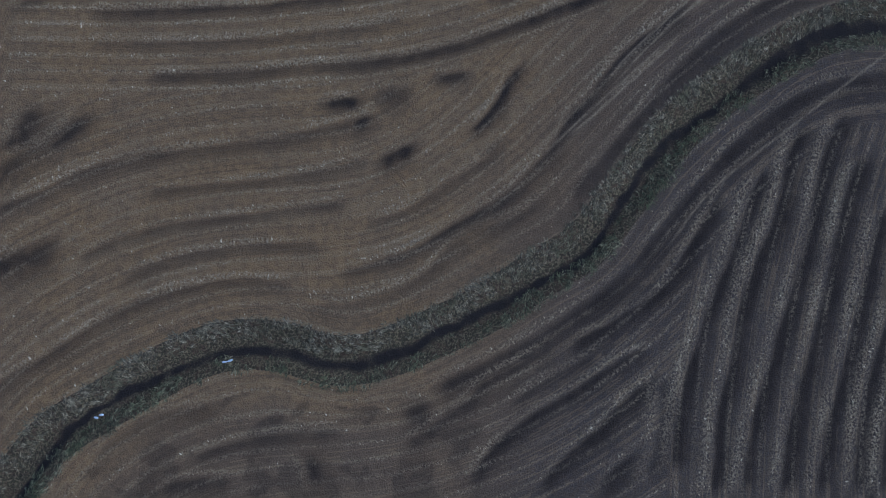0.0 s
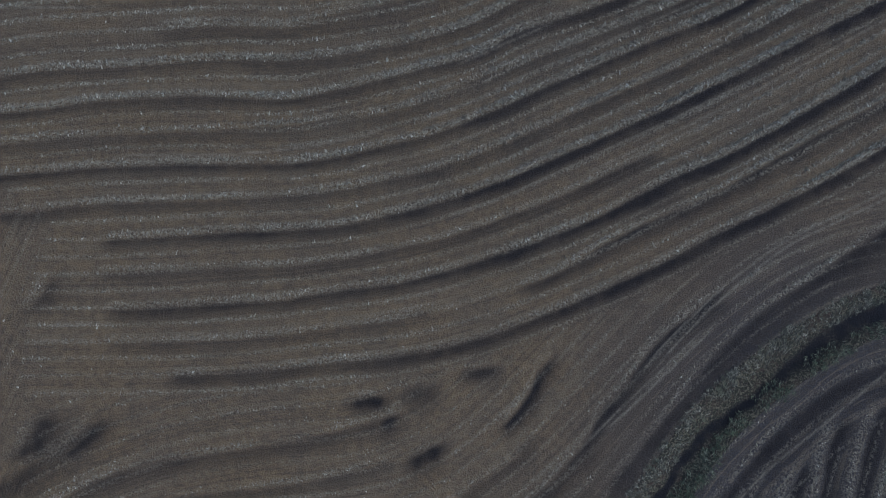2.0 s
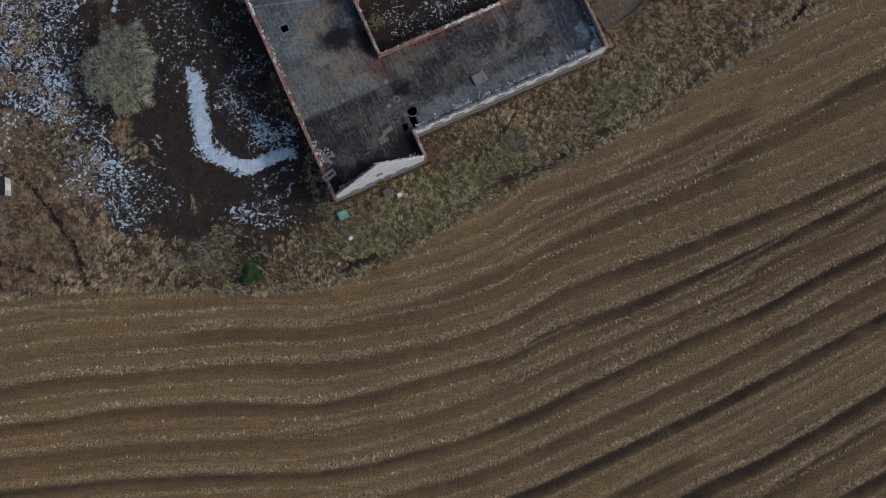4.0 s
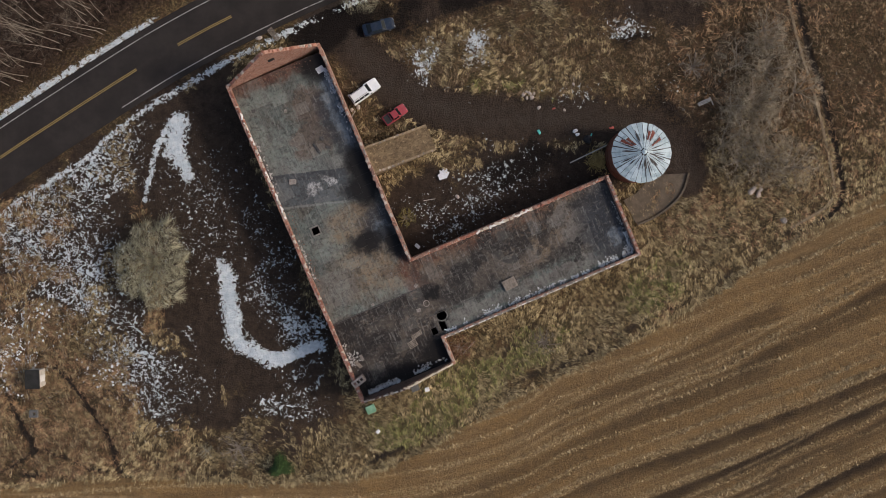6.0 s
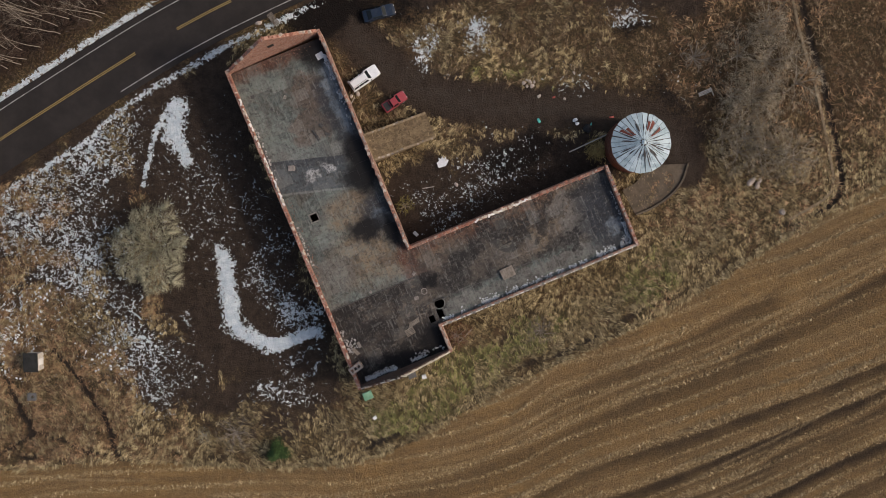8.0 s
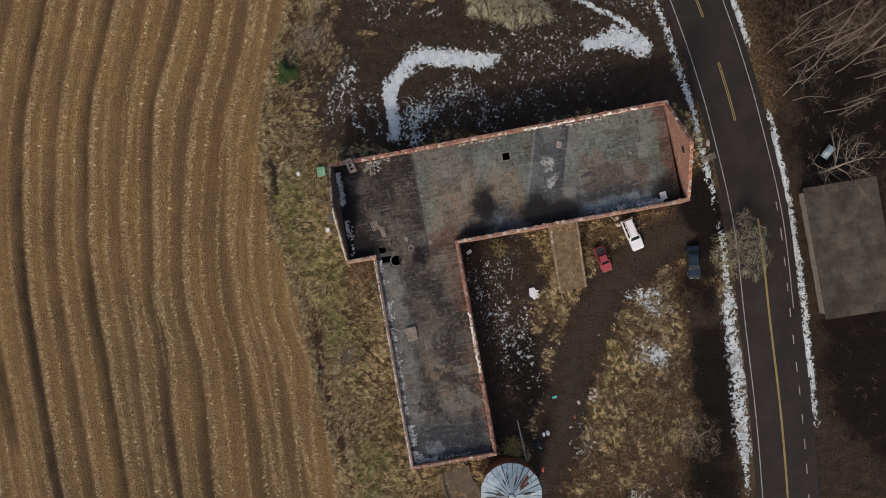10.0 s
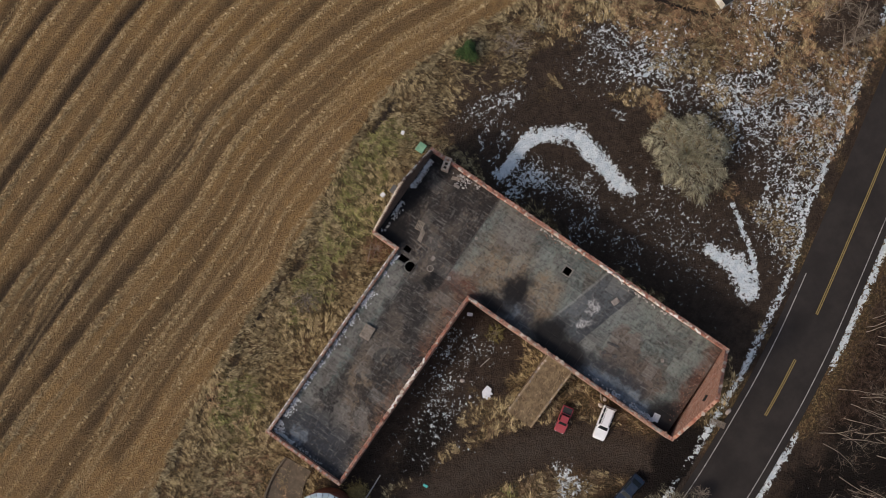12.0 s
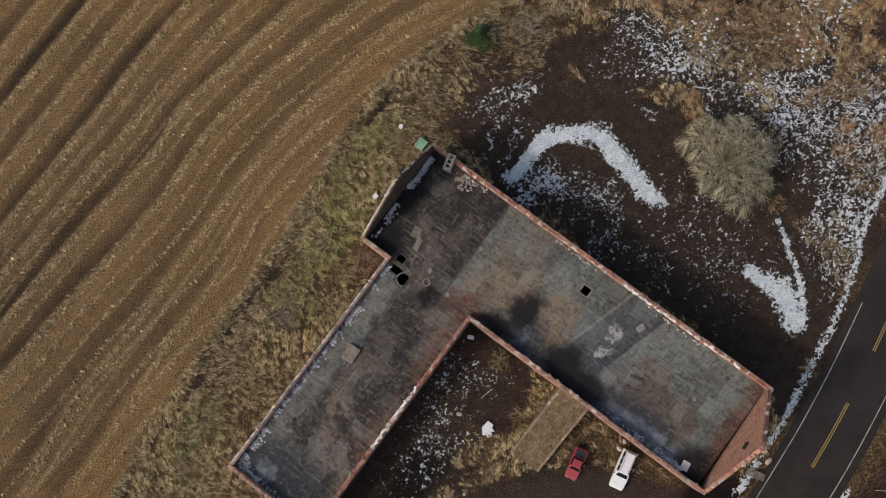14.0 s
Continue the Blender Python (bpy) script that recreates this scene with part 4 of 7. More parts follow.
    # scattered patches of near-black ground
    pool = np.clip(np.maximum.reduce([1.5 * blob(-43, 176, 9, 6.5, 0.5), 1.7 * blob(-6, 190, 14, 7, 0.4), 1.2 * blob(-30, 190, 14, 6, 0.4), 0.85 * blob(14, 168.5, 13, 4, 0.3), 1.0 * blob(30, 171, 10, 4, 0.3), 0.8 * blob(-14, 160.5, 5, 2.5, 0.6), 0.55 * blob(27, 149, 3, 4), 1.5 * blob(-25.5, 160.8, 7.0, 3.6, 0.35), 0.9 * blob(-19.5, 160.5, 3.5, 3.0), 1.5 * blob(1, 167.6, 9, 3.2, 0.3), 0.9 * blob(5, 138.5, 6, 3.6, 0.42), 0.7 * blob(21, 158, 4, 2.5)]), 0, 1) * (np.abs(dr) > 5)
    brown = np.clip(np.maximum(ramp01(x + 0.6 * (y - 150), 6, 30) * ramp01(y, 136, 150), 0.42 * ramp01(x, -46, -58)), 0, 1)
    brown = np.maximum(brown, 0.6 * ramp01(y, 139, 147) * ramp01(x, -32, -24))
    # soil darker towards the east and south of the stream
    damp = np.maximum.reduce([ramp01(x + 0.4 * (20 - y), 5, 45) * ramp01(y, 75, 35), 0.5 * ramp01(-ds, 6, 12) * ramp01(y, 75, 35), 0.20 * ramp01(x + 0.5 * (y - 70), -10, 40), 0.10 * ramp01(y, 76, 90)])
    h = 0.10 * straw - 0.16 * furrow + 0.10 * (value_noise(x, y, 0.7, 43) - 0.5)
    h = h * field + (1 - field) * (0.35 * (value_noise(x, y, 3.1, 41) - 0.5) + 0.25 * (value_noise(x, y, 1.1, 42) - 0.5)) * north
    h -= 0.9 * ramp01(np.abs(ds + 0.4 * np.sin(along / 5)), 3.6, 0.5)
    h -= 0.35 * ditch * north
    flat = np.maximum(ramp01(np.abs(dr), 6.0, 4.6), 0.8 * np.exp(-(dt / 2.2) ** 2))
    h = h * (1 - flat) - 0.12 * ramp01(np.abs(dr), 5.4, 4.6)
    return h, dict(row=row, furrow=furrow, straw=straw * (1 - ditch), tram=tram, field=field, ditch=ditch, mud=np.clip(mud, 0, 1.2), track=track * north, snow=snow, green=green, wood=wood, pool=pool, damp=damp, crisp=ramp01(y, 30, 80), brown=brown, de=de, dr=dr, ds=ds + 0.4 * np.sin(along / 5))


GRID = {}


def look_up(x, y):
    """Height and cover of the ground at points, from its grid."""
    x0, y0, st, nx, ny = GRID["frame"]
    i = np.clip(np.rint((x - x0) / st[0]).astype(int), 0, nx - 1)
    j = np.clip(np.rint((y - y0) / st[1]).astype(int), 0, ny - 1)
    k = j * nx + i
    return GRID["h"][k], {a: b[k] for a, b in GRID["cover"].items()}


def ground():
    x0, x1, y0, y1, st = -96.0, 92.0, -46.0, 212.0, 0.36
    nx, ny = int((x1 - x0) / st) + 1, int((y1 - y0) / st) + 1
    X, Y = np.meshgrid(np.linspace(x0, x1, nx), np.linspace(y0, y1, ny))
    far = 3500.0
    x = np.concatenate([X.ravel(), [-far, far, far, -far]])
    y = np.concatenate([Y.ravel(), [-far, -far, far, far]])
    h, cover = land(x, y)
    rim = np.minimum.reduce([x - x0, x1 - x, y - y0, y1 - y])
    h = h * np.clip(rim / 4.0, 0, 1)
    GRID.update(frame=(x0, y0, ((x1 - x0) / (nx - 1), (y1 - y0) / (ny - 1)), nx, ny), h=h, cover=cover)
    i = (np.arange(ny - 1)[:, None] * nx + np.arange(nx - 1)[None, :]).ravel()
    quads = np.stack([i, i + 1, i + nx + 1, i + nx], 1)
    a, b, c, d, n = 0, nx - 1, nx * ny - 1, nx * (ny - 1), nx * ny
    skirt = np.array([(n, n + 1, b, a), (n + 1, n + 2, c, b), (n + 2, n + 3, d, c), (n + 3, n, a, d)])
    quads = np.concatenate([quads, skirt])
    me = bpy.data.meshes.new("ground")
    me.vertices.add(len(x))
    me.vertices.foreach_set("co", np.stack([x, y, h], 1).astype(np.float32).ravel())
    me.loops.add(quads.size)
    me.loops.foreach_set("vertex_index", quads.astype(np.int32).ravel())
    me.polygons.add(len(quads))
    me.polygons.foreach_set("loop_start", np.arange(0, quads.size, 4, dtype=np.int32))
    for k, val in cover.items():
        if k in ("de", "dr", "ds"):
            continue
        me.attributes.new(k, "FLOAT", "POINT").data.foreach_set("value", val.astype(np.float32))
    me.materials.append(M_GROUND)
    me.update()
    me.validate()
    me.shade_smooth()
    return tagged(new("ground", me), "brown stubble field, dead grass and patchy snow", "ground", kind="structure")


ground()


def strip(name, line, left, right, z, material, crown=0.0):
    """A band that follows a line, from left to right of it."""
    line = np.array(line)
    d = np.gradient(line, axis=0)
    n = np.stack([-d[:, 1], d[:, 0]], 1) / np.hypot(d[:, 0], d[:, 1])[:, None]
    cols = np.linspace(left, right, 5 if crown else 2)
    vs, fs, k = [], [], len(cols)
    for p, q in zip(line, n):
        vs += [(*(p + q * c), z + crown * (1 - (c / max(abs(left), abs(right))) ** 2)) for c in cols]
    for i in range(len(line) - 1):
        fs += [(i * k + j, i * k + j + 1, (i + 1) * k + j + 1, (i + 1) * k + j) for j in range(k - 1)]
    return mesh_from(name, vs, fs, material)


def piece_of(line, a, b):
    """The stretch of a line whose x lies between a and b."""
    return np.array([p for p in line if a <= p[0] <= b])


road_fine = smooth_line(ROAD, 6)
tagged(new("road", strip("road", road_fine, 4.5, -4.4, 0.02, M_ASPHALT, 0.10)), "dark worn asphalt country road, two lanes", "road", kind="structure")


def paint(name, line, off, w, material, label):
    half = w / 2
    line = np.array(line)
    d = np.gradient(line, axis=0)
    n = np.stack([-d[:, 1], d[:, 0]], 1) / np.hypot(d[:, 0], d[:, 1])[:, None]
    tagged(new(name, strip(name, line + n * off, half, -half, 0.142 - 0.1 * (off / 4.5) ** 2, material)), label, "road marking", kind="structure")


paint("centre_line", piece_of(road_fine, -190, -51.9), 0.12, 0.14, M_YELLOW, "worn solid yellow centre line on asphalt")
paint("centre_line", piece_of(road_fine, -190, -51.9), -0.12, 0.14, M_YELLOW, "worn solid yellow centre line on asphalt")
paint("centre_dash", piece_of(road_fine, -45.9, -38.0), 0.12, 0.14, M_YELLOW, "worn yellow centre dash on asphalt")
paint("centre_dash", piece_of(road_fine, -45.9, -38.0), -0.12, 0.14, M_YELLOW, "worn yellow centre dash on asphalt")
paint("centre_line", piece_of(road_fine, -24.9, 190), 0.0, 0.3, M_YELLOW, "worn solid yellow centre line on asphalt")
paint("edge_line", piece_of(road_fine, -56, 190), -3.55, 0.14, M_WHITELINE, "worn white edge line of the road")
paint("edge_line", piece_of(road_fine, -190, -12), 3.55, 0.14, M_WHITELINE, "worn white edge line of the road")
for k in range(16):
    paint("edge_dash", piece_of(road_fine, -27 + 3.6 * k, -25.0 + 3.6 * k), 3.0, 0.15, M_WHITELINE, "short white dash by the road's edge")


def strip_wall(line, thick, z0, z1):
    """An upright curved wall along a line."""
    line = np.array(line)
    d = np.gradient(line, axis=0)
    n = np.stack([-d[:, 1], d[:, 0]], 1) / np.hypot(d[:, 0], d[:, 1])[:, None] * thick / 2
    bm = bmesh.new()
    rows = [[bm.verts.new((*(p + q * s), z)) for s, z in ((1, z0), (-1, z0), (-1, z1), (1, z1))] for p, q in zip(line, n)]
    for a, b in zip(rows, rows[1:]):
        for i in range(4):
            bm.faces.new((a[i], b[i], b[(i + 1) % 4], a[(i + 1) % 4]))
    bm.faces.new(rows[0][::-1])
    bm.faces.new(rows[-1])
    bmesh.ops.recalc_face_normals(bm, faces=bm.faces[:])
    return bm


# ---- the burnt-out barn ----
barn = thing("ruined_barn", "roofless L-shaped brick barn ruin with an exposed concrete loft deck", "barn", pose(-37.6, 149.3, 0, 0, 0, 23.7))
BARN = barn.matrix_world.copy()
INTO = BARN.inverted()
LW, LL, EX, EY0, EY1 = 14.5, -48.8, 45.0, -44.9, -32.5   # long wing's width and end, east wing's end and sides
DECK, EAVE = 4.87, 6.05
rng = random.Random(7)


def in_barn(x, y):
    v = INTO @ Vector((x, y, 0))
    return v.x, v.y


def arch(cx, w, z0, z1, n=5):
    rise = min(0.35, w / 4)
    top = [(cx + w / 2 * math.cos(math.pi * i / n), z1 - rise + rise * math.sin(math.pi * i / n)) for i in range(n + 1)]
    return [(cx - w / 2, z0), (cx + w / 2, z0)] + top


def crumbled(x0, x1, height, rough, stepsize=0.7):
    """The uneven top edge of a wall between x0 and x1, from right to left."""
    n = max(2, int(abs(x1 - x0) / stepsize))
    return [(x1 + (x0 - x1) * i / n, height(x1 + (x0 - x1) * i / n) + rng.uniform(-rough, rough)) for i in range(n + 1)]


def wall(p, q, height, openings=(), thick=0.45, rough=0.10, material=None, base=0.0, label="", top_only=False):
    """A wall from p to q on the barn's plan (its thickness to the left), with a broken top and openings."""
    p, q = Vector(p), Vector(q)
    d = (q - p)
    L = d.length
    outline = [(0, base), (L, base)] + crumbled(0, L, height, rough)
    ang = math.atan2(d.y, d.x)
    m = Matrix.Translation((p.x, p.y, 0)) @ Matrix.Rotation(ang, 4, "Z") @ Matrix.Rotation(radians(90), 4, "X") @ Matrix.Translation((0, 0, -thick))
    return part("wall", slab_from(outline, openings, thick, m), material or M_BRICK, barn, label)


def level(z):
    return lambda s: z


def gable(L, eave, apex):
    return lambda s: eave + (apex - eave) * (1 - abs(2 * s / L - 1))


wins = lambda L, n, w=1.5, z0=2.6, z1=3.9, m0=1.6: [arch(m0 + (L - 2 * m0) * (i + 0.5) / n, w, z0, z1) for i in range(n)]
T = 0.45
# west wall, north gable, east wall of the long wing, walls of the east wing, the notch and the south gable
BASE = 3.05
w_west = wall((T, LL), (T, 0), level(EAVE), wins(48.8, 14), label="red brick side wall with a crumbled top")
w_north = wall((T, -T), (LW - T, -T), gable(LW - 2 * T, EAVE, 14.8), [arch(7.2, 0.75, 9.6, 10.6, 6)], rough=0.07, label="tall red brick gable with a small round opening")
w_inner = wall((LW - T, 0.55), (LW - T, EY1), level(EAVE - 0.1), wins(32.5, 9), rough=0.12, label="red brick side wall with a crumbled top")
w_court = wall((LW - T, EY1 - T), (EX - T, EY1 - T), level(EAVE - 0.45), wins(30, 8), rough=0.18, label="broken low brick wall facing the yard")
w_end = wall((EX - T, EY1), (EX - T, EY0), level(EAVE - 0.2), wins(12.4, 3), rough=0.08, label="end wall of brick and stone")
wall((EX - T, EY0 + T), (LW, EY0 + T), level(BASE), (), rough=0.0, material=M_STONE, label="grey fieldstone footing")
w_south = wall((EX - T, EY0 + 0.19), (LW, EY0 + 0.19), level(EAVE - 0.3), wins(30, 8, 1.9, 3.7, 4.75), 0.16, base=BASE, material=M_LIME, label="limewashed wall with low arched windows")
wall((EX - T, EY0 + T), (LW, EY0 + T), level(EAVE - 0.3), wins(30, 8, 1.9, 3.7, 4.75), T - 0.19, base=BASE, label="brick inner leaf of the wall")
w_notch = wall((LW - T, EY0 + T), (LW - T, LL), level(EAVE - 0.1), (), rough=0.10, label="short brick return wall")
GL = LW - 2 * T
door = [(GL * 0.40, 0.02), (GL * 0.40, 2.5), (GL * 0.55, 2.5), (GL * 0.55, 0.02)]
wall((LW - T, LL + T), (T, LL + T), level(BASE), [door], rough=0.0, material=M_STONE, label="grey fieldstone footing with a doorway")
GWIN = [arch(GL * (1 - f), w, 3.4, 4.6) for f, w in ((0.20, 1.6), (0.37, 1.2), (0.47, 1.2), (0.58, 1.2), (0.74, 1.7))] + [arch(GL * 0.5, 0.9, 7.4, 8.2)]
w_gleaf = wall((LW - T, LL + T), (T, LL + T), gable(GL, EAVE + 0.3, 13.65), GWIN, T - 0.19, rough=0.06, base=BASE, material=M_SOOTBRICK, label="sooty brick inner leaf of the gable")
w_gable = wall((LW - T, LL + 0.19), (T, LL + 0.19), gable(GL, EAVE + 0.25, 13.6), GWIN, 0.16, rough=0.05, base=BASE, material=M_LIME, label="limewashed gable with a row of arched windows")



def panes(wall_ob, p, q, openings, thick, label):
    """Dark sheets set just inside the openings of a wall, standing for the shade within."""
    p, q = Vector(p), Vector(q)
    d = q - p
    m = Matrix.Translation((p.x, p.y, 0)) @ Matrix.Rotation(math.atan2(d.y, d.x), 4, "Z") @ Matrix.Rotation(radians(90), 4, "X") @ Matrix.Translation((0, 0, 0.05 - thick))
    for o in openings:
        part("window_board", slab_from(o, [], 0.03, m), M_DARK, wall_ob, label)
        xs, zs = [a for a, _ in o], [b for _, b in o]
        part("sill", slab_from([(min(xs) - 0.06, min(zs) - 0.14), (max(xs) + 0.06, min(zs) - 0.14), (max(xs) + 0.06, min(zs) - 0.01), (min(xs) - 0.06, min(zs) - 0.01)], [], 0.1, m @ Matrix.Translation((0, 0, -0.11))), M_STONE, wall_ob)


panes(w_gable, (LW - T, LL + 0.19), (T, LL + 0.19), GWIN, 0.16, "dark boarded window opening")
panes(w_south, (EX - T, EY0 + 0.19), (LW, EY0 + 0.19), wins(30, 8, 1.9, 3.7, 4.75), 0.16, "dark boarded window opening")

d_n = Matrix.Translation((T, -T, 0)) @ Matrix.Rotation(radians(90), 4, "X") @ Matrix.Translation((0, 0, -0.12))
# dark sheet added over the vent for the shade in it
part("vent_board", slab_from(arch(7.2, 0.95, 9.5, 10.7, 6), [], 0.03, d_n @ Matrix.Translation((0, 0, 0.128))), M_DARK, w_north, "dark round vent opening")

# loft deck with its holes, laid in sheets
HOLES = [(*in_barn(-24.9, 129.1), 0.5, 0.5), (*in_barn(-6.55, 115.75), 0.42, 0.75), (*in_barn(-7.75, 114.9), 0.4, 0.5)]
RX, RY = in_barn(-6.75, 117.2)
disc = [(RX + 0.72 * math.cos(2 * math.pi * i / 20), RY + 0.72 * math.sin(2 * math.pi * i / 20)) for i in range(20)]
rects = [[(x - a, y - b), (x + a, y - b), (x + a, y + b), (x - a, y + b)] for x, y, a, b in HOLES]
plan = [(T, LL + T), (LW - T, LL + T), (LW - T, EY0 + T), (EX - T, EY0 + T), (EX - T, EY1 - T), (LW - T, EY1 - T), (LW - T, -T), (T, -T)]
deck = part("deck", slab_from(plan, rects + [disc], 0.30, Matrix.Translation((0, 0, DECK - 0.34))), M_SEAM, barn, "stained concrete loft floor open to the sky")
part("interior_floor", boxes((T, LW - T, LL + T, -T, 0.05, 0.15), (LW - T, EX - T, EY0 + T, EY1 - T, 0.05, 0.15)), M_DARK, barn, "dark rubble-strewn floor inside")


def clear_of_holes(x0, x1, y0, y1):
    spots = HOLES + [(RX, RY, 0.76, 0.76)]
    return all(x1 < x - a or x0 > x + a or y1 < y - b or y0 > y + b for x, y, a, b in spots)


sheet_mesh = {}


def sheet(x0, x1, y0, y1, material):
    key = (round(x1 - x0, 2), round(y1 - y0, 2))
    if key not in sheet_mesh:
        w, d = (x1 - x0) / 2, (y1 - y0) / 2
        sheet_mesh[key] = mesh_of("sheet", boxes((-w, w, -d, d, -0.03, 0.03), bevel=0.012), material)
    ob = new("sheet", sheet_mesh[key])
    ob.parent = deck
    ob.matrix_basis = pose((x0 + x1) / 2, (y0 + y1) / 2, DECK + rng.uniform(-0.004, 0.012), rng.uniform(-0.35, 0.35), rng.uniform(-0.3, 0.3), rng.uniform(-0.15, 0.15))


def sheets(x0, x1, y0, y1, nx, ny, pick):
    for i in range(nx):
        for j in range(ny):
            a, b = x0 + (x1 - x0) * i / nx, x0 + (x1 - x0) * (i + 1) / nx
            lag = 0.5 * (i % 2)
            c, d = y0 + (y1 - y0) * max(0, j - lag) / ny, y0 + (y1 - y0) * (j + 1 - lag * (j < ny - 1)) / ny
            if clear_of_holes(a, b, c, d):
                g = rng.uniform(0.001, 0.016) if d > -36 and b < LW else rng.uniform(0.001, 0.006)
                sheet(a + g, b - g, c + g, d - g, pick((a + b) / 2, (c + d) / 2))
            else:
                # sheets broken away round a hole
                bm = bmesh.new()
                for u in range(9):
                    for w in range(9):
                        cell = (a + (b - a) * u / 9, a + (b - a) * (u + 1) / 9, c + (d - c) * w / 9, c + (d - c) * (w + 1) / 9)
                        if clear_of_holes(*cell):
                            block(bm, *cell, DECK - 0.03, DECK + 0.028)
                part("sheet", bm, M_DECK, deck)


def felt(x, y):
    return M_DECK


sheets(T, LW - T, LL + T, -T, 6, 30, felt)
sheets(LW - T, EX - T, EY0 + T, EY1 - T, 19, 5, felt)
part("upstand", boxes((T + 0.2, LW - T - 0.3, -36.98, -36.86, DECK - 0.05, DECK + 0.12), bevel=0.02), M_SEAM, deck, "low tarred upstand across the deck")
part("upstand", boxes((LW - 1.0, 30.0, -41.3, -41.2, DECK - 0.05, DECK + 0.07), bevel=0.02), M_SEAM, deck, "low concrete upstand across the deck")


# ---- the silo ----
SX, SY, SR, SH = 21.28, 140.79, 4.08, 6.3
silo = thing("silo", "round tile silo with a patched white and rusty metal roof", "silo", pose(SX, SY, 0))
bm = bmesh.new()
bmesh.ops.create_cone(bm, cap_ends=True, segments=40, radius1=SR - 0.12, radius2=SR - 0.12, depth=SH, matrix=Matrix.Translation((0, 0, SH / 2)))
silo_wall = part("wall", bm, M_SILOWALL, silo, "rust-brown tile wall", True)
for k in range(5):
    bm = bmesh.new()
    z = 0.9 + k * 1.15
    ring = [[bm.verts.new(((SR - 0.1 + dr) * math.cos(a), (SR - 0.1 + dr) * math.sin(a), z + dz)) for dr, dz in ((0, -0.03), (0.03, -0.03), (0.03, 0.03), (0, 0.03))] for a in np.linspace(0, 2 * math.pi, 40, endpoint=False)]
    for r, q in zip(ring, ring[1:] + ring[:1]):
        for i in range(4):
            bm.faces.new((r[i], q[i], q[(i + 1) % 4], r[(i + 1) % 4]))
    part("hoop", bm, M_RUST, silo_wall, "thin rusted steel hoop")
roof = part("roof", mesh_from("roof", [((SR + 0.12) * math.cos(a), (SR + 0.12) * math.sin(a), SH - 0.06) for a in np.linspace(0, 2 * math.pi, 32, endpoint=False)] + [(0, 0, SH + 1.7)],
                              [(i, (i + 1) % 32, 32) for i in range(32)] + [tuple(range(31, -1, -1))], M_SEAM), M_SEAM, silo, "low conical sheet-metal roof")
rs = random.Random(4)
for i in range(32):
    a0, a1 = 2 * math.pi * (i + 0.02 + 0.05 * rs.random()) / 32, 2 * math.pi * (i + 0.97 - 0.16 * (rs.random() < 0.35) * rs.random()) / 32
    corner = 2 * math.pi / 16
    rim = lambda a: (SR + 0.25) * math.cos(corner / 2) / math.cos((a % corner) - corner / 2)
    top, lift = 0.25 + 0.3 * rs.random(), rs.uniform(0.02, 0.06)
    pt = lambda a, f: (rim(a) * f * math.cos(a), rim(a) * f * math.sin(a), SH + 1.75 - 1.77 * f + lift)
    ids = [pt(a0, top / 4), pt(a1, top / 4), pt(a1, 1.0), pt(a0, 1.0)]
    vs = ids + [(x, y, z - 0.025) for x, y, z in ids]
    box = [(0, 3, 2, 1), (4, 5, 6, 7), (0, 1, 5, 4), (1, 2, 6, 5), (2, 3, 7, 6), (3, 0, 4, 7)]
    part("panel", mesh_from("panel", vs, box, M_TIN), None, roof)
    if i in (3, 5, 6, 12, 13):
        # a rusted sheet nailed over the panel
        f0, f1, lift = rs.uniform(0.28, 0.42), rs.uniform(0.68, 0.84), lift + 0.03
        ids = [pt(a0 + 0.02, f0), pt(a1 - 0.03, f0 + 0.04), pt(a1 - 0.02, f1), pt(a0 + 0.01, f1 - 0.03)]
        part("patch_sheet", mesh_from("patch_sheet", ids + [(x, y, z - 0.02) for x, y, z in ids], box, M_RUST), None, roof, "rust-red roof sheet")
for i in range(34):
    # torn seams that show the dark boarding
    a, f0, f1 = rs.uniform(0, 6.28), rs.uniform(0.12, 0.4), rs.uniform(0.5, 0.92)
    w = rs.uniform(0.04, 0.11)
    on = lambda f, d: (f * SR * math.cos(a) - d * math.sin(a), f * SR * math.sin(a) + d * math.cos(a), SH + 1.75 - 1.66 * f + 0.075)
    ids = [on(f0, 0.0), on((f0 + f1) / 2, -w), on(f1, -0.3 * w), on(f1, 0.3 * w), on((f0 + f1) / 2, w)]
    vs = ids + [(x, y, z - 0.05) for x, y, z in ids]
    part("seam_strip", mesh_from("seam_strip", vs, [(0, 1, 2, 3, 4), (9, 8, 7, 6, 5)] + [(k, (k + 1) % 5, 5 + (k + 1) % 5, 5 + k) for k in range(5)], M_SEAM), None, roof, "dark torn seam strip")
bm = bmesh.new()
bmesh.ops.create_cone(bm, cap_ends=True, segments=16, radius1=0.34, radius2=0.08, depth=0.22, matrix=Matrix.Translation((0, 0, SH + 1.75)))
part("cap", bm, M_TIN, silo, "small metal peak cap")


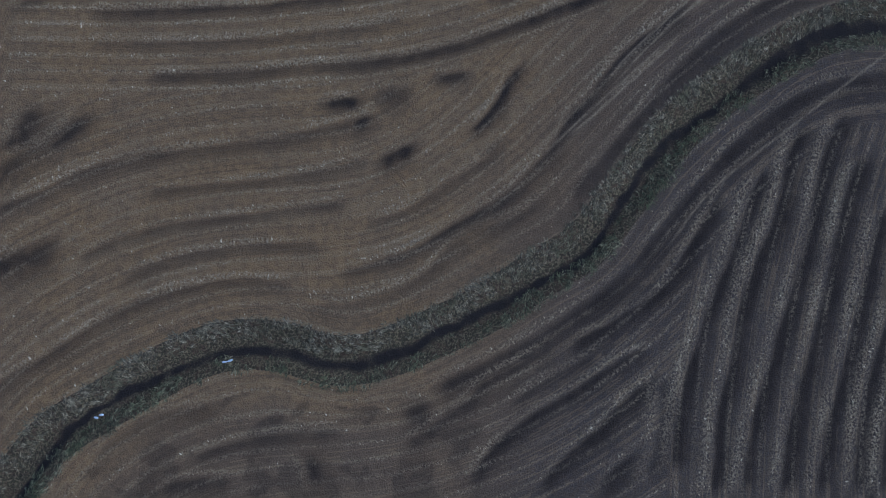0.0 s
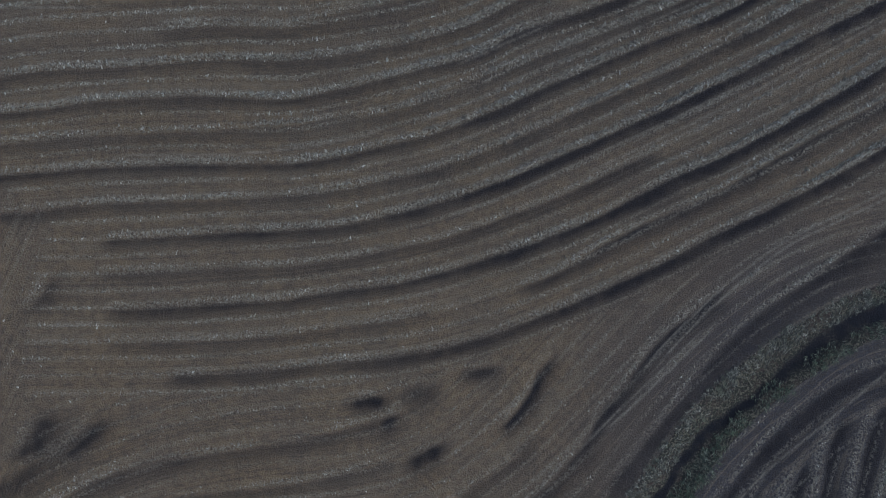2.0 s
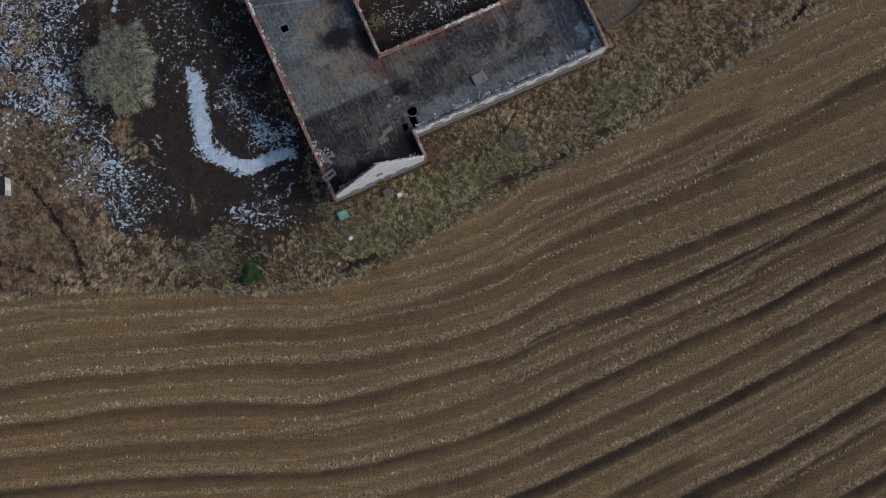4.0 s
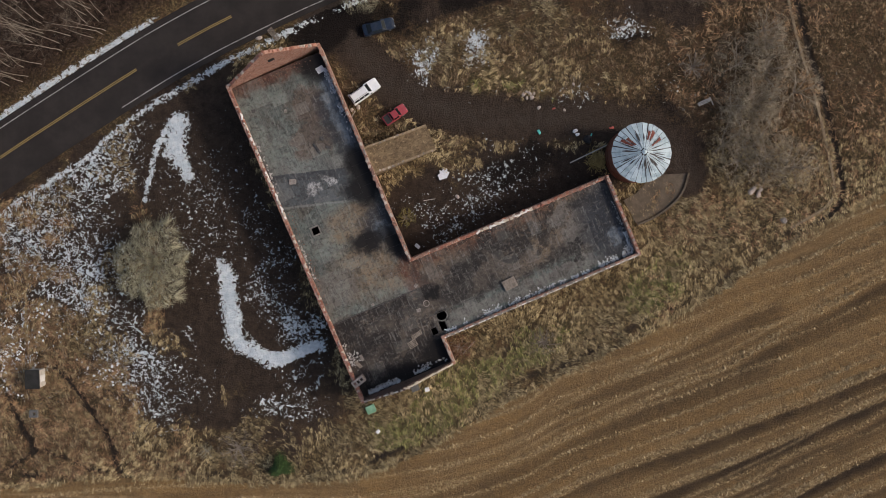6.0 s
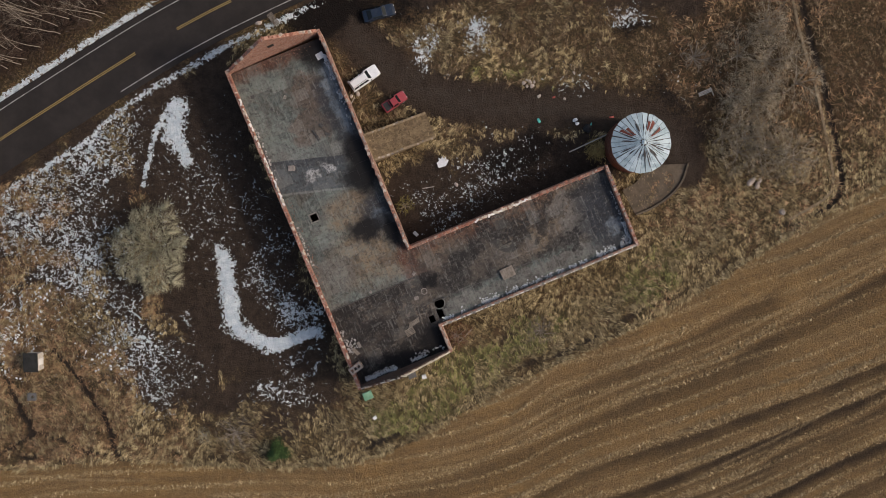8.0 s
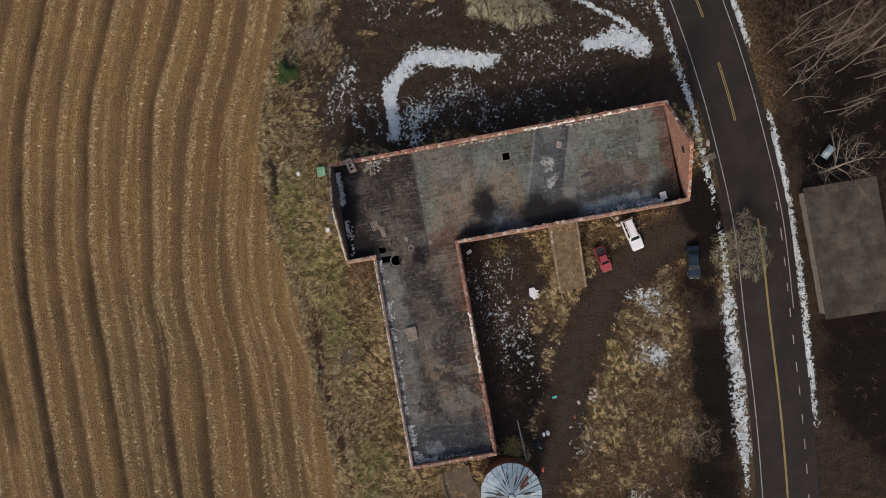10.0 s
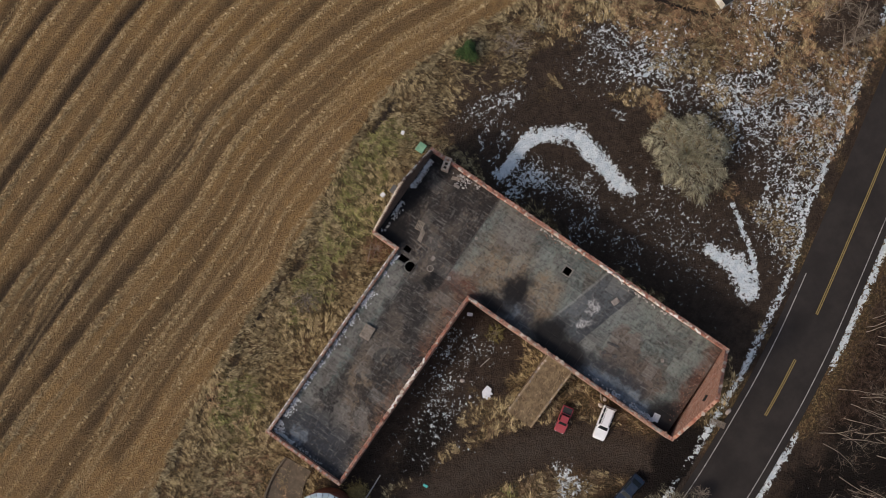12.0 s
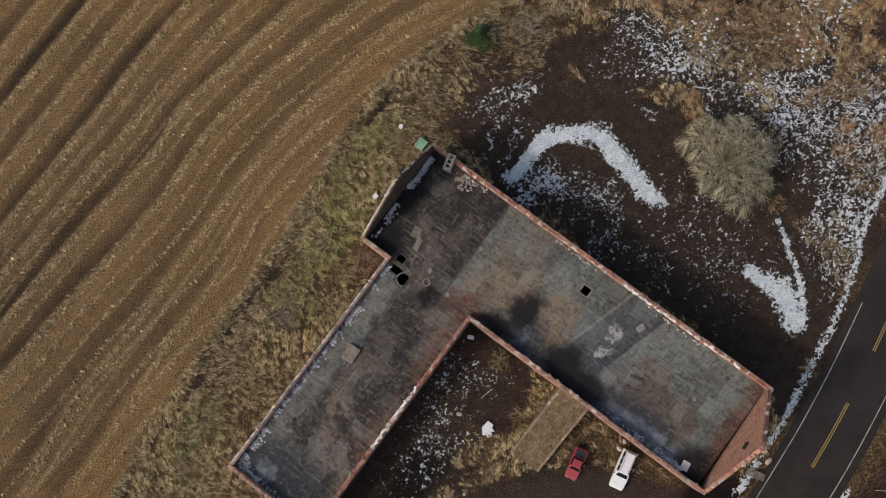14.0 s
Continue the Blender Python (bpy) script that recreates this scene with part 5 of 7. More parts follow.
# ---- grass, straw, trees ----
def bulk(name, verts, faces_per, material, label, category):
    """One big mesh of many small pieces; verts is pieces x corners x 3, faces_per the faces of one piece."""
    n, c = verts.shape[:2]
    me = bpy.data.meshes.new(name)
    me.vertices.add(n * c)
    me.vertices.foreach_set("co", verts.astype(np.float32).ravel())
    loops = np.concatenate([np.array(f) for f in faces_per])
    sizes = np.array([len(f) for f in faces_per])
    allv = (np.arange(n)[:, None] * c + loops[None, :]).ravel()
    me.loops.add(len(allv))
    me.loops.foreach_set("vertex_index", allv.astype(np.int32))
    starts = np.concatenate([[0], np.cumsum(sizes)[:-1]])
    me.polygons.add(n * len(sizes))
    me.polygons.foreach_set("loop_start", (np.arange(n)[:, None] * sizes.sum() + starts[None, :]).ravel().astype(np.int32))
    me.materials.append(material)
    me.update()
    me.validate()
    return tagged(new(name, me), label, category, kind="stuff")


def blade_material(name, dark, mid, light, patch):
    m = Mat(name, 0.85)
    r = m.island()
    c = m.mix(m.step(r, 0.0, 0.55), dark, mid)
    c = m.mix(m.step(r, 0.55, 1.0), c, light)
    c = m.mix(m.step(m.noise(0.22, 4, 0.65), 0.45, 0.66, 0.0, 0.75), c, patch)
    c = m.mix(m.step(m.noise(1.3, 3, 0.6), 0.55, 0.43, 0.0, 0.58), c, tuple(0.8 * v for v in dark))
    return m.done(c)


M_STRAWGRASS = blade_material("dead_grass_blades", (0.10, 0.071, 0.036), (0.50, 0.395, 0.205), (0.84, 0.70, 0.42), (0.37, 0.28, 0.145))
M_BANKGRASS = blade_material("grey_green_bank_grass", (0.045, 0.036, 0.020), (0.20, 0.162, 0.088), (0.44, 0.355, 0.205), (0.15, 0.132, 0.058))
M_BANKGREEN = blade_material("green_bank_grass", (0.042, 0.038, 0.018), (0.175, 0.155, 0.070), (0.38, 0.32, 0.165), (0.11, 0.115, 0.042))
M_BRUSH = blade_material("red_brown_brush", (0.10, 0.056, 0.033), (0.36, 0.215, 0.115), (0.60, 0.41, 0.24), (0.40, 0.27, 0.14))
M_LITTER = blade_material("brown_litter", (0.028, 0.019, 0.014), (0.075, 0.050, 0.035), (0.19, 0.135, 0.095), (0.06, 0.036, 0.025))
M_CLOD = blade_material("straw_clods", (0.17, 0.12, 0.062), (0.47, 0.355, 0.19), (0.76, 0.61, 0.365), (0.40, 0.295, 0.15))


def inside_barn(x, y, pad=0.3):
    c, s = math.cos(radians(23.7)), math.sin(radians(23.7))
    dx, dy = x + 37.6, y - 149.3
    X, Y = dx * c + dy * s, -dx * s + dy * c
    return ((X > -pad) & (X < LW + pad) & (Y > LL - pad) & (Y < pad)) | ((X > 0) & (X < EX + pad) & (Y > EY0 - pad) & (Y < EY1 + pad))


def blades(x, y, z, ang, length, wide, lean, segs=2):
    """Bent tapering blades from points, bending over towards ang."""
    n = len(x)
    ca, sa = np.cos(ang), np.sin(ang)
    rows = []
    for k in range(segs):
        t = k / segs
        out = length * (np.sin(lean) * t + 0.25 * t * t)
        up = length * (np.cos(lean) * t - 0.25 * t * t)
        w = wide * (1 - 0.6 * t) / 2
        for s in (-1, 1):
            rows.append(np.stack([x + ca * out - sa * w * s, y + sa * out + ca * w * s, z + up], 1))
    out, up = length * (np.sin(lean) + 0.25), length * np.maximum(np.cos(lean) - 0.25, 0.05)
    rows.append(np.stack([x + ca * out, y + sa * out, z + up], 1))
    return np.stack(rows, 1)


BLADE = [(0, 2, 3, 1), (2, 4, 3)]


def tufts(name, n, box, keep, material, label, per=6, length=(0.6, 1.3), wide=(0.05, 0.13), comb=None, seed=1, category="grass", spread=0.22, fan=0.55):
    r = np.random.RandomState(seed)
    x, y = r.uniform(box[0], box[1], n), r.uniform(box[2], box[3], n)
    h, cov = look_up(x, y)
    ok = keep(x, y, cov, r.rand(n)) & ~inside_barn(x, y)
    x, y, h = x[ok], y[ok], h[ok]
    main = comb(x, y) if comb else 2 * np.pi * (value_noise(x, y, 5.0, 61) + value_noise(x, y, 1.6, 62))
    X, Y, H, A = (np.repeat(a, per) for a in (x, y, h, main))
    m = len(X)
    X, Y = X + r.normal(0, spread, m), Y + r.normal(0, spread, m)
    v = blades(X, Y, H - 0.05, A + r.normal(0, fan, m), r.uniform(*length, m), r.uniform(*wide, m), r.uniform(0.5, 1.15, m))
    return bulk(name, v, BLADE, material, label, category)


def verge(x, y, c, r):
    de, dr = c["de"], c["dr"]
    thin = 1 - 1.3 * ramp01(c["mud"], 0.3, 0.75) - 0.9 * c["track"] - 1.3 * ramp01(c["pool"], 0.15, 0.6) - 0.5 * np.clip((c["snow"] - 0.42) * 4, 0, 1)
    clump = value_noise(x, y, 0.9, 74) * 0.6 + value_noise(x, y, 2.4, 71) * 0.4
    return (de > 0.3) & (dr < -5.6) & (r < thin * ramp01(clump, 0.22, 0.60)) & (c["ditch"] < 0.62)


comb_s = lambda x, y: -1.35 + 2.6 * (value_noise(x, y, 9.0, 63) - 0.5) + 1.6 * (value_noise(x, y, 2.0, 64) - 0.5)
tufts("dead_grass", 135000, (-92, 80, 88, 196), lambda x, y, c, r: verge(x, y, c, r) & (value_noise(x, y, 1.0, 76) > 1.1 * c["brown"] - 0.15), M_STRAWGRASS, "matted tan dead grass on the verge", per=10, length=(0.35, 0.85), wide=(0.032, 0.07), comb=comb_s, seed=2, spread=0.11, fan=0.33)
M_RUSTGRASS = blade_material("brown_dead_weeds", (0.07, 0.047, 0.027), (0.235, 0.168, 0.100), (0.46, 0.355, 0.22), (0.165, 0.11, 0.064))
tufts("brown_weeds", 80000, (-92, 88, 88, 200), lambda x, y, c, r: verge(x, y, c, r) & (value_noise(x, y, 1.0, 76) < 1.1 * c["brown"]), M_RUSTGRASS, "fine brown dead weeds and grass", per=8, length=(0.35, 0.8), wide=(0.04, 0.085), comb=comb_s, seed=13, spread=0.11, fan=0.4)
M_GREENGRASS = blade_material("yellow_green_grass", (0.085, 0.088, 0.03), (0.29, 0.285, 0.10), (0.52, 0.48, 0.20), (0.24, 0.235, 0.08))
tufts("green_grass", 52000, (-40, 50, 94, 152), lambda x, y, c, r: verge(x, y, c, r) & (c["green"] > 0.40) & (value_noise(x, y, 3, 75) > 0.30) & (r < 0.35 + 0.5 * c["green"]), M_GREENGRASS, "yellow-green grass among the dead grass", per=4, length=(0.4, 1.0), wide=(0.06, 0.15), comb=lambda x, y: -1.2 + 2.0 * (value_noise(x, y, 5.0, 66) - 0.5), seed=12, spread=0.12, fan=0.35)
tufts("dead_brush", 30000, (-92, -44, 90, 135), lambda x, y, c, r: verge(x, y, c, r) & (value_noise(x, y, 7, 72) > 0.4), M_BRUSH, "low red-brown brush and weeds", per=7, length=(0.3, 0.75), wide=(0.035, 0.08), seed=3, category="brush")
tufts("dead_brush", 9000, (24, 88, 112, 200), lambda x, y, c, r: verge(x, y, c, r) & (value_noise(x, y, 6, 73) > 0.45), M_BRUSH, "low red-brown brush and weeds", per=6, length=(0.5, 1.1), wide=(0.07, 0.15), seed=4, category="brush")
tufts("field_edge_grass", 90000, (-92, 88, 84, 172), lambda x, y, c, r: (np.abs(c["de"] - 0.5) < 0.55) & (r < 2), M_STRAWGRASS, "ragged pale grass along the field's edge", per=9, length=(0.4, 0.85), wide=(0.05, 0.11), seed=5, spread=0.12, fan=0.45, comb=comb_s)
for side, nm in ((1, 6), (-1, 7)):
    def bank(x, y, c, r, side=side):
        ds = c["ds"]
        return (ds * side > (0.9 if side > 0 else 1.2) + 0.9 * value_noise(x, y, 2.6, 83) - 0.4) & (ds * side < (3.6 if side > 0 else 3.5) + 0.9 * value_noise(x, y, 3, 81)) & (value_noise(x, y, 1.8, 82) > (0.24 if side > 0 else 0.36)) & (r < (0.9 if side > 0 else 0.8))
    tufts("bank_grass", 105000, (-72, 92, -48, 60), bank, M_BANKGRASS if side > 0 else M_BANKGREEN, "thick grey-green grass on the stream bank", per=8, length=(0.35, 0.85), wide=(0.05, 0.11), spread=0.15, fan=0.5, comb=lambda x, y, side=side: side * 1.9 + 2.4 * (value_noise(x, y, 4.0, 65) - 0.5) + 0.35, seed=nm)


def wood_floor(x, y, c, r):
    return (c["dr"] > 5.9) & (r < 1 - 0.9 * np.clip(np.maximum(c["mud"], 1.1 * c["pool"]), 0, 1))


tufts("undergrowth", 17000, (-96, 30, 110, 212), wood_floor, M_LITTER, "brown leaf litter and twiggy undergrowth", per=7, length=(0.5, 1.6), wide=(0.04, 0.09), seed=9, category="undergrowth")


def straw_clods():
    """Stubble clods, thickest in the rows, lying across them."""
    r = np.random.RandomState(21)
    n = 2200000
    x, y = r.uniform(-80, 82, n), r.uniform(-40, 140, n)
    h, c = look_up(x, y)
    ok = (c["field"] > 0.9) & (r.rand(n) < 0.002 + (0.46 + 0.60 * ramp01(y, 55, 85)) * np.clip(c["straw"], 0, 1.2) ** 1.9 - 0.2 * c["furrow"])
    x, y, h = x[ok], y[ok], h[ok]
    n = len(x)
    s = r.uniform(0.06, 0.13, n) * (1 + 0.8 * (r.rand(n) < 0.10))
    run = np.where(y > 40, 0.35 * ramp01(x, -25, 10), 0.5) + np.pi / 2 + r.normal(0, 0.45, n)
    pts = []
    for k in range(3):
        q = r.uniform(-0.4, 0.4, n) + k * 2.1
        u, v = s * np.cos(q) * r.uniform(1.2, 2.4, n), s * np.sin(q) * r.uniform(0.6, 1.1, n)
        pts.append(np.stack([x + u * np.cos(run) - v * np.sin(run), y + u * np.sin(run) + v * np.cos(run), h - 0.02], 1))
    pts.append(np.stack([x + r.normal(0, 0.03, n), y + r.normal(0, 0.03, n), h + s * r.uniform(0.8, 1.7, n)], 1))
    bulk("straw_clods", np.stack(pts, 1), [(0, 1, 3), (1, 2, 3), (2, 0, 3)], M_CLOD, "pale straw and maize stubble clods in rows", "stubble")


straw_clods()

M_BARK = speckled("pale_grey_bark", (0.15, 0.128, 0.102), (0.38, 0.335, 0.275), 1.2, 0.9)
M_TWIG = speckled("grey_brown_twigs", (0.12, 0.098, 0.075), (0.30, 0.255, 0.20), 1.0, 0.9)
M_THICKET = blade_material("brown_grey_twigs", (0.18, 0.15, 0.105), (0.37, 0.315, 0.225), (0.58, 0.505, 0.37), (0.29, 0.245, 0.17))
M_RUSTLEAF = blade_material("rust_brown_stems", (0.11, 0.05, 0.03), (0.23, 0.11, 0.065), (0.36, 0.2, 0.12), (0.2, 0.1, 0.06))
M_LEAFY = blade_material("yellow_green_leaves", (0.12, 0.115, 0.03), (0.24, 0.21, 0.06), (0.40, 0.34, 0.12), (0.2, 0.18, 0.05))
M_WILLOW = blade_material("olive_straw_twigs", (0.19, 0.182, 0.122), (0.38, 0.365, 0.25), (0.60, 0.58, 0.42), (0.33, 0.31, 0.21))


def limb(vs, fs, a, b, ra, rb, sides=4):
    """A tapered stick from a to b."""
    d = (b - a).normalized()
    u = d.orthogonal().normalized()
    w = d.cross(u)
    k = len(vs)
    for p, r in ((a, ra), (b, rb)):
        vs += [p + (u * math.cos(2 * math.pi * i / sides) + w * math.sin(2 * math.pi * i / sides)) * r for i in range(sides)]
    fs += [(k + i, k + (i + 1) % sides, k + sides + (i + 1) % sides, k + sides + i) for i in range(sides)]


def bare_tree(r, height, spread, thick, forks=3, upright=0.6, twigs=4):
    """Trunk and limbs of a leafless tree; the trunk in one mesh, the crown in another."""
    tv, tf, cv, cf = [], [], [], []

    def grow(p, d, length, rad, depth):
        bits = 3 if depth > 1 else 2
        for i in range(bits):
            d = (d + Vector((r.gauss(0, 0.12), r.gauss(0, 0.12), r.gauss(0.02, 0.05)))).normalized()
            q = p + d * (length / bits)
            limb(cv, cf, p, q, rad * (1 - 0.5 * i / bits), rad * (1 - 0.5 * (i + 1) / bits), 4 if depth > 1 else 3)
            if depth > 0:
                for _ in range(2 if depth > 1 else twigs // 2):
                    a = r.uniform(0, 6.28)
                    side = Vector((math.cos(a), math.sin(a), r.uniform(-0.1, 0.7))).normalized()
                    grow(q, (d * 0.7 + side * 0.8).normalized(), length * r.uniform(0.4, 0.62), rad * 0.42, depth - 1)
            p = q

    p, d = Vector((0, 0, -0.3)), Vector((r.gauss(0, 0.04), r.gauss(0, 0.04), 1)).normalized()
    n = 6
    for i in range(n):
        d = (d + Vector((r.gauss(0, 0.04), r.gauss(0, 0.04), 0))).normalized()
        q = p + d * (height / n)
        limb(tv, tf, p, q, thick * (1 - 0.82 * i / n), thick * (1 - 0.82 * (i + 1) / n), 6)
        if i >= n * (1 - upright) - 1:
            for _ in range(forks):
                a = r.uniform(0, 6.28)
                out = Vector((math.cos(a), math.sin(a), r.uniform(0.25, 0.9))).normalized()
                grow(q - d * r.uniform(0, height / n), out, spread * r.uniform(0.55, 1.0) * (1.15 - 0.5 * i / n), thick * 0.33 * (1.1 - 0.6 * i / n), 2)
        p = q
    return mesh_from("trunk", tv, tf, M_BARK, smooth=True), mesh_from("crown", cv, cf, M_TWIG)


def tree(name, label, at, meshes, group=""):
    t = thing(name, label, "tree", at, group)
    part("trunk", meshes[0], None, t)
    part("crown", meshes[1], None, t, "bare grey twigs")
    return t


rt = random.Random(5)
tall = [bare_tree(rt, rt.uniform(13, 17), 2.6, 0.070, 2, 0.55, 3) for _ in range(4)]
firsts = [tree("bare_tree", "tall slender leafless tree beside the road", pose(-66, 158, 0), tall[0], "leafless trees of the roadside wood")]
for i in range(230):
    for _ in range(80):
        x, y = rt.uniform(-104, 6), rt.uniform(128, 212)
        d = float(off_line(ROAD, np.array([x]), np.array([y]))[0][0])
        if x < -38 and 6.8 < d < 46 and not (-42 < x < 0 and d < 30) and rt.random() < 1.15 - d / 34:
            break
    m = tall[i % 4]
    t = copy_thing(firsts[0], pose(x, y, 0, 0, 0, rt.uniform(0, 360)))
    t.scale = (rt.uniform(0.75, 1.1),) * 3
    for ch in t.children:
        ch.data = m[0] if ch.data.name.startswith("trunk") else m[1]


def brush_tree(name, label, x, y, radius, height, n, material, seed, stems=1, spiky=0.35, thin=1.0):
    """A wide leafless crown: limbs that fan out of the foot, forked boughs along them, fine twigs on the boughs."""
    r = random.Random(seed)
    t = thing(name, label, "tree" if height > 3 else "shrub", pose(x, y, 0))
    cv, cf = [], []
    turned = lambda v, a, up: Vector((v.x * math.cos(a) - v.y * math.sin(a), v.x * math.sin(a) + v.y * math.cos(a), up)).normalized()
    for s in range(stems):
        tv, tf = [], []
        foot = Vector((r.uniform(-1, 1), r.uniform(-1, 1), 0)) * (0.0 if stems == 1 else radius * 0.6)
        own = radius if stems == 1 else radius * 0.55
        limb(tv, tf, foot - Vector((0, 0, 0.3)), foot + Vector((0, 0, height * 0.16)), 0.22 * thin, 0.15 * thin, 6)
        spines, boughs = [], []
        count = 22 if stems == 1 and radius > 5 else 12 if stems == 1 else 7
        for i in range(count):
            a = 6.28 * i / count + r.uniform(-0.3, 0.3)
            reach = own * (r.uniform(0.86, 0.96) if i % 3 else r.uniform(0.4, 0.7))
            rise = height * (r.uniform(0.55, 0.8) if i % 3 else r.uniform(0.85, 1.0))
            p, bend = foot + Vector((0, 0, height * 0.14)), r.uniform(-0.5, 0.5)
            for k in range(5):
                f = (k + 1) / 5
                b = a + bend * f
                q = foot + Vector((math.cos(b) * reach * f, math.sin(b) * reach * f, height * 0.14 + rise * math.sin(1.45 * f) * 0.86)) + Vector((r.gauss(0, 0.08), r.gauss(0, 0.08), 0))
                limb(tv, tf, p, q, 0.085 * thin * (1.1 - 0.2 * k), 0.085 * thin * (0.9 - 0.2 * k) + 0.004, 4)
                spines.append((p, q))
                p = q
        for p, q in spines:
            d = (q - p).normalized()
            for sgn in (-1, 1, r.choice((-1, 1))):
                b0 = p.lerp(q, r.random())
                v = turned(d, sgn * r.uniform(0.35, 0.95), r.uniform(0.05, 0.6))
                L = own * r.uniform(0.14, 0.26)
                b1 = b0 + v * L * 0.55
                b2 = b1 + (v + Vector((r.gauss(0, 0.25), r.gauss(0, 0.25), r.uniform(-0.1, 0.25)))).normalized() * L * 0.5
                limb(cv, cf, b0, b1, 0.030 * thin, 0.022 * thin, 3)
                limb(cv, cf, b1, b2, 0.022 * thin, 0.014 * thin, 3)
                boughs += [(b0, b1), (b1, b2), (b1, b2)]
            boughs.append((p, q))
        # twigs grow from the nearest bough towards points spread evenly through a low dome
        tips = np.array([p.lerp(q, f) for p, q in boughs for f in (0.1, 0.4, 0.7, 1.0)])
        k1, k2 = r.uniform(0, 6), r.uniform(0, 6)
        for i in range(n // (3 * stems)):
            a, f = r.uniform(0, 6.28), math.sqrt(r.random())
            edge = own * (1.0 + 0.09 * math.sin(3 * a + k1) + 0.08 * math.sin(7 * a + k2) + 0.05 * math.sin(13 * a + k1) + r.gauss(0, 0.05))
            goal = foot + Vector((math.cos(a) * edge * f, math.sin(a) * edge * f, height * (0.22 + 0.75 * math.sqrt(max(0.0, 1 - f * f)) * r.uniform(0.55, 1.0))))
            gap = tips - np.array(goal)
            inner = np.hypot(tips[:, 0] - foot.x, tips[:, 1] - foot.y) < edge * f + 0.1
            b0 = Vector(tips[np.argmin((gap ** 2).sum(1) + 4.0 * ~inner)])
            if (goal - b0).length > 0.30 * own + 0.4:
                goal = b0 + (goal - b0).normalized() * (0.30 * own + 0.4)
            mid = b0.lerp(goal, 0.5) + Vector((r.gauss(0, 0.06), r.gauss(0, 0.06), 0.05))
            limb(cv, cf, b0, mid, 0.020 * thin, 0.016 * thin, 3)
            limb(cv, cf, mid, goal, 0.016 * thin, 0.010 * thin, 3)
            v = ((goal - b0).normalized() + (goal - foot).normalized()).normalized()
            for sgn in (-1, 1):
                limb(cv, cf, mid if sgn > 0 else goal, goal + turned(v, sgn * r.uniform(0.3, 0.7 + spiky), r.uniform(0.0, 0.5)) * own * r.uniform(0.05, 0.11), 0.014 * thin, 0.007 * thin, 3)
        part("trunk", mesh_from("trunk", tv, tf, M_BARK, smooth=True), None, t)
    part("crown", mesh_from("crown", cv, cf, material), None, t)
    return t


brush_tree("willow_bush", "rounded olive-grey leafless willow on bare mud", -48.8, 124.0, 5.6, 4.6, 9500, M_WILLOW, 31).scale = (0.94, 1.15, 1.0)
for k, (x, y, rad, hgt, n) in enumerate(((41.0, 150.0, 8.5, 5.0, 5200), (41.5, 142.5, 7.5, 4.4, 4200), (37.0, 145.5, 5.5, 4.0, 2400), (43.0, 156.5, 6.0, 4.4, 2000))):
    brush_tree("leafless_thicket", "wide grey-brown leafless tree over dead grass", x, y, rad, hgt, n, M_THICKET, 40 + k, 6, 0.5, 0.85)
for k, (x, y, rad, hgt, n, mat, lab) in enumerate((
        (-19.6, 165.2, 4.2, 4.0, 3600, M_WILLOW, "small yellowish leafless tree by the driveway"),
        (-24.5, 164.6, 1.5, 2.5, 220, M_TWIG, "small grey leafless bush by the road"),
        (-12.1, 131.2, 1.4, 1.8, 420, M_LEAFY, "small yellow-green bush in the yard"),
        (-41.2, 96.3, 1.3, 1.5, 260, M_WILLOW, "small yellow-green bush at the field's edge"),
        (-36.5, 96.8, 3.0, 2.2, 420, M_TWIG, "low grey leafless bush at the field's edge"),
        (30.0, 154.0, 2.4, 3.0, 120, M_TWIG, "sparse pale leafless sapling"),
        (8.5, 113.0, 2.2, 1.6, 420, M_TWIG, "dark leafless shrub by the barn's wall"),
        (-3.9, 112.0, 2.2, 1.0, 800, M_RUSTLEAF, "rust-brown shrub by the barn's wall"),
        (30.5, 166.0, 3.2, 3.2, 1100, M_THICKET, "low grey-brown leafless shrub in dead grass"),
        (18.5, 167.5, 3.0, 3.0, 1100, M_THICKET, "low grey-brown leafless shrub in dead grass"),
        (8.0, 165.5, 3.4, 3.4, 1100, M_THICKET, "low grey-brown leafless shrub in dead grass"))):
    brush_tree("bare_bush", lab, x, y, rad, hgt, n, mat, 60 + k, thin=0.55 if mat is M_WILLOW else 0.35 if mat is M_THICKET else 1.0)
brush_tree("leafless_thicket", "tangled grey leafless thicket beside the road", -79.5, 120.0, 5.0, 4.2, 1500, M_TWIG, 71, 6, 0.5, 0.6)
for x, y, ax, turn in ((-80.5, 119.0, 26, 60), (-78.0, 121.0, 34, 200), (-82.5, 121.5, 30, 20)):
    tree("bare_tree", "leaning slender leafless tree beside the road", pose(x, y, -0.1, 0, ax, turn), tall[int(turn) % 4], "leaning roadside saplings").scale = (0.5, 0.5, 0.5)
big = bare_tree(random.Random(77), 9.0, 4.6, 0.26, 3, 0.7, 4)
tree("bare_tree", "pale leafless tree beside a grey-roofed shed", pose(-33.4, 174.0, 0, 0, 18, 120), big)

M_NEEDLE = blade_material("dark_green_needles", (0.02, 0.042, 0.014), (0.05, 0.10, 0.03), (0.095, 0.16, 0.05), (0.05, 0.09, 0.028))


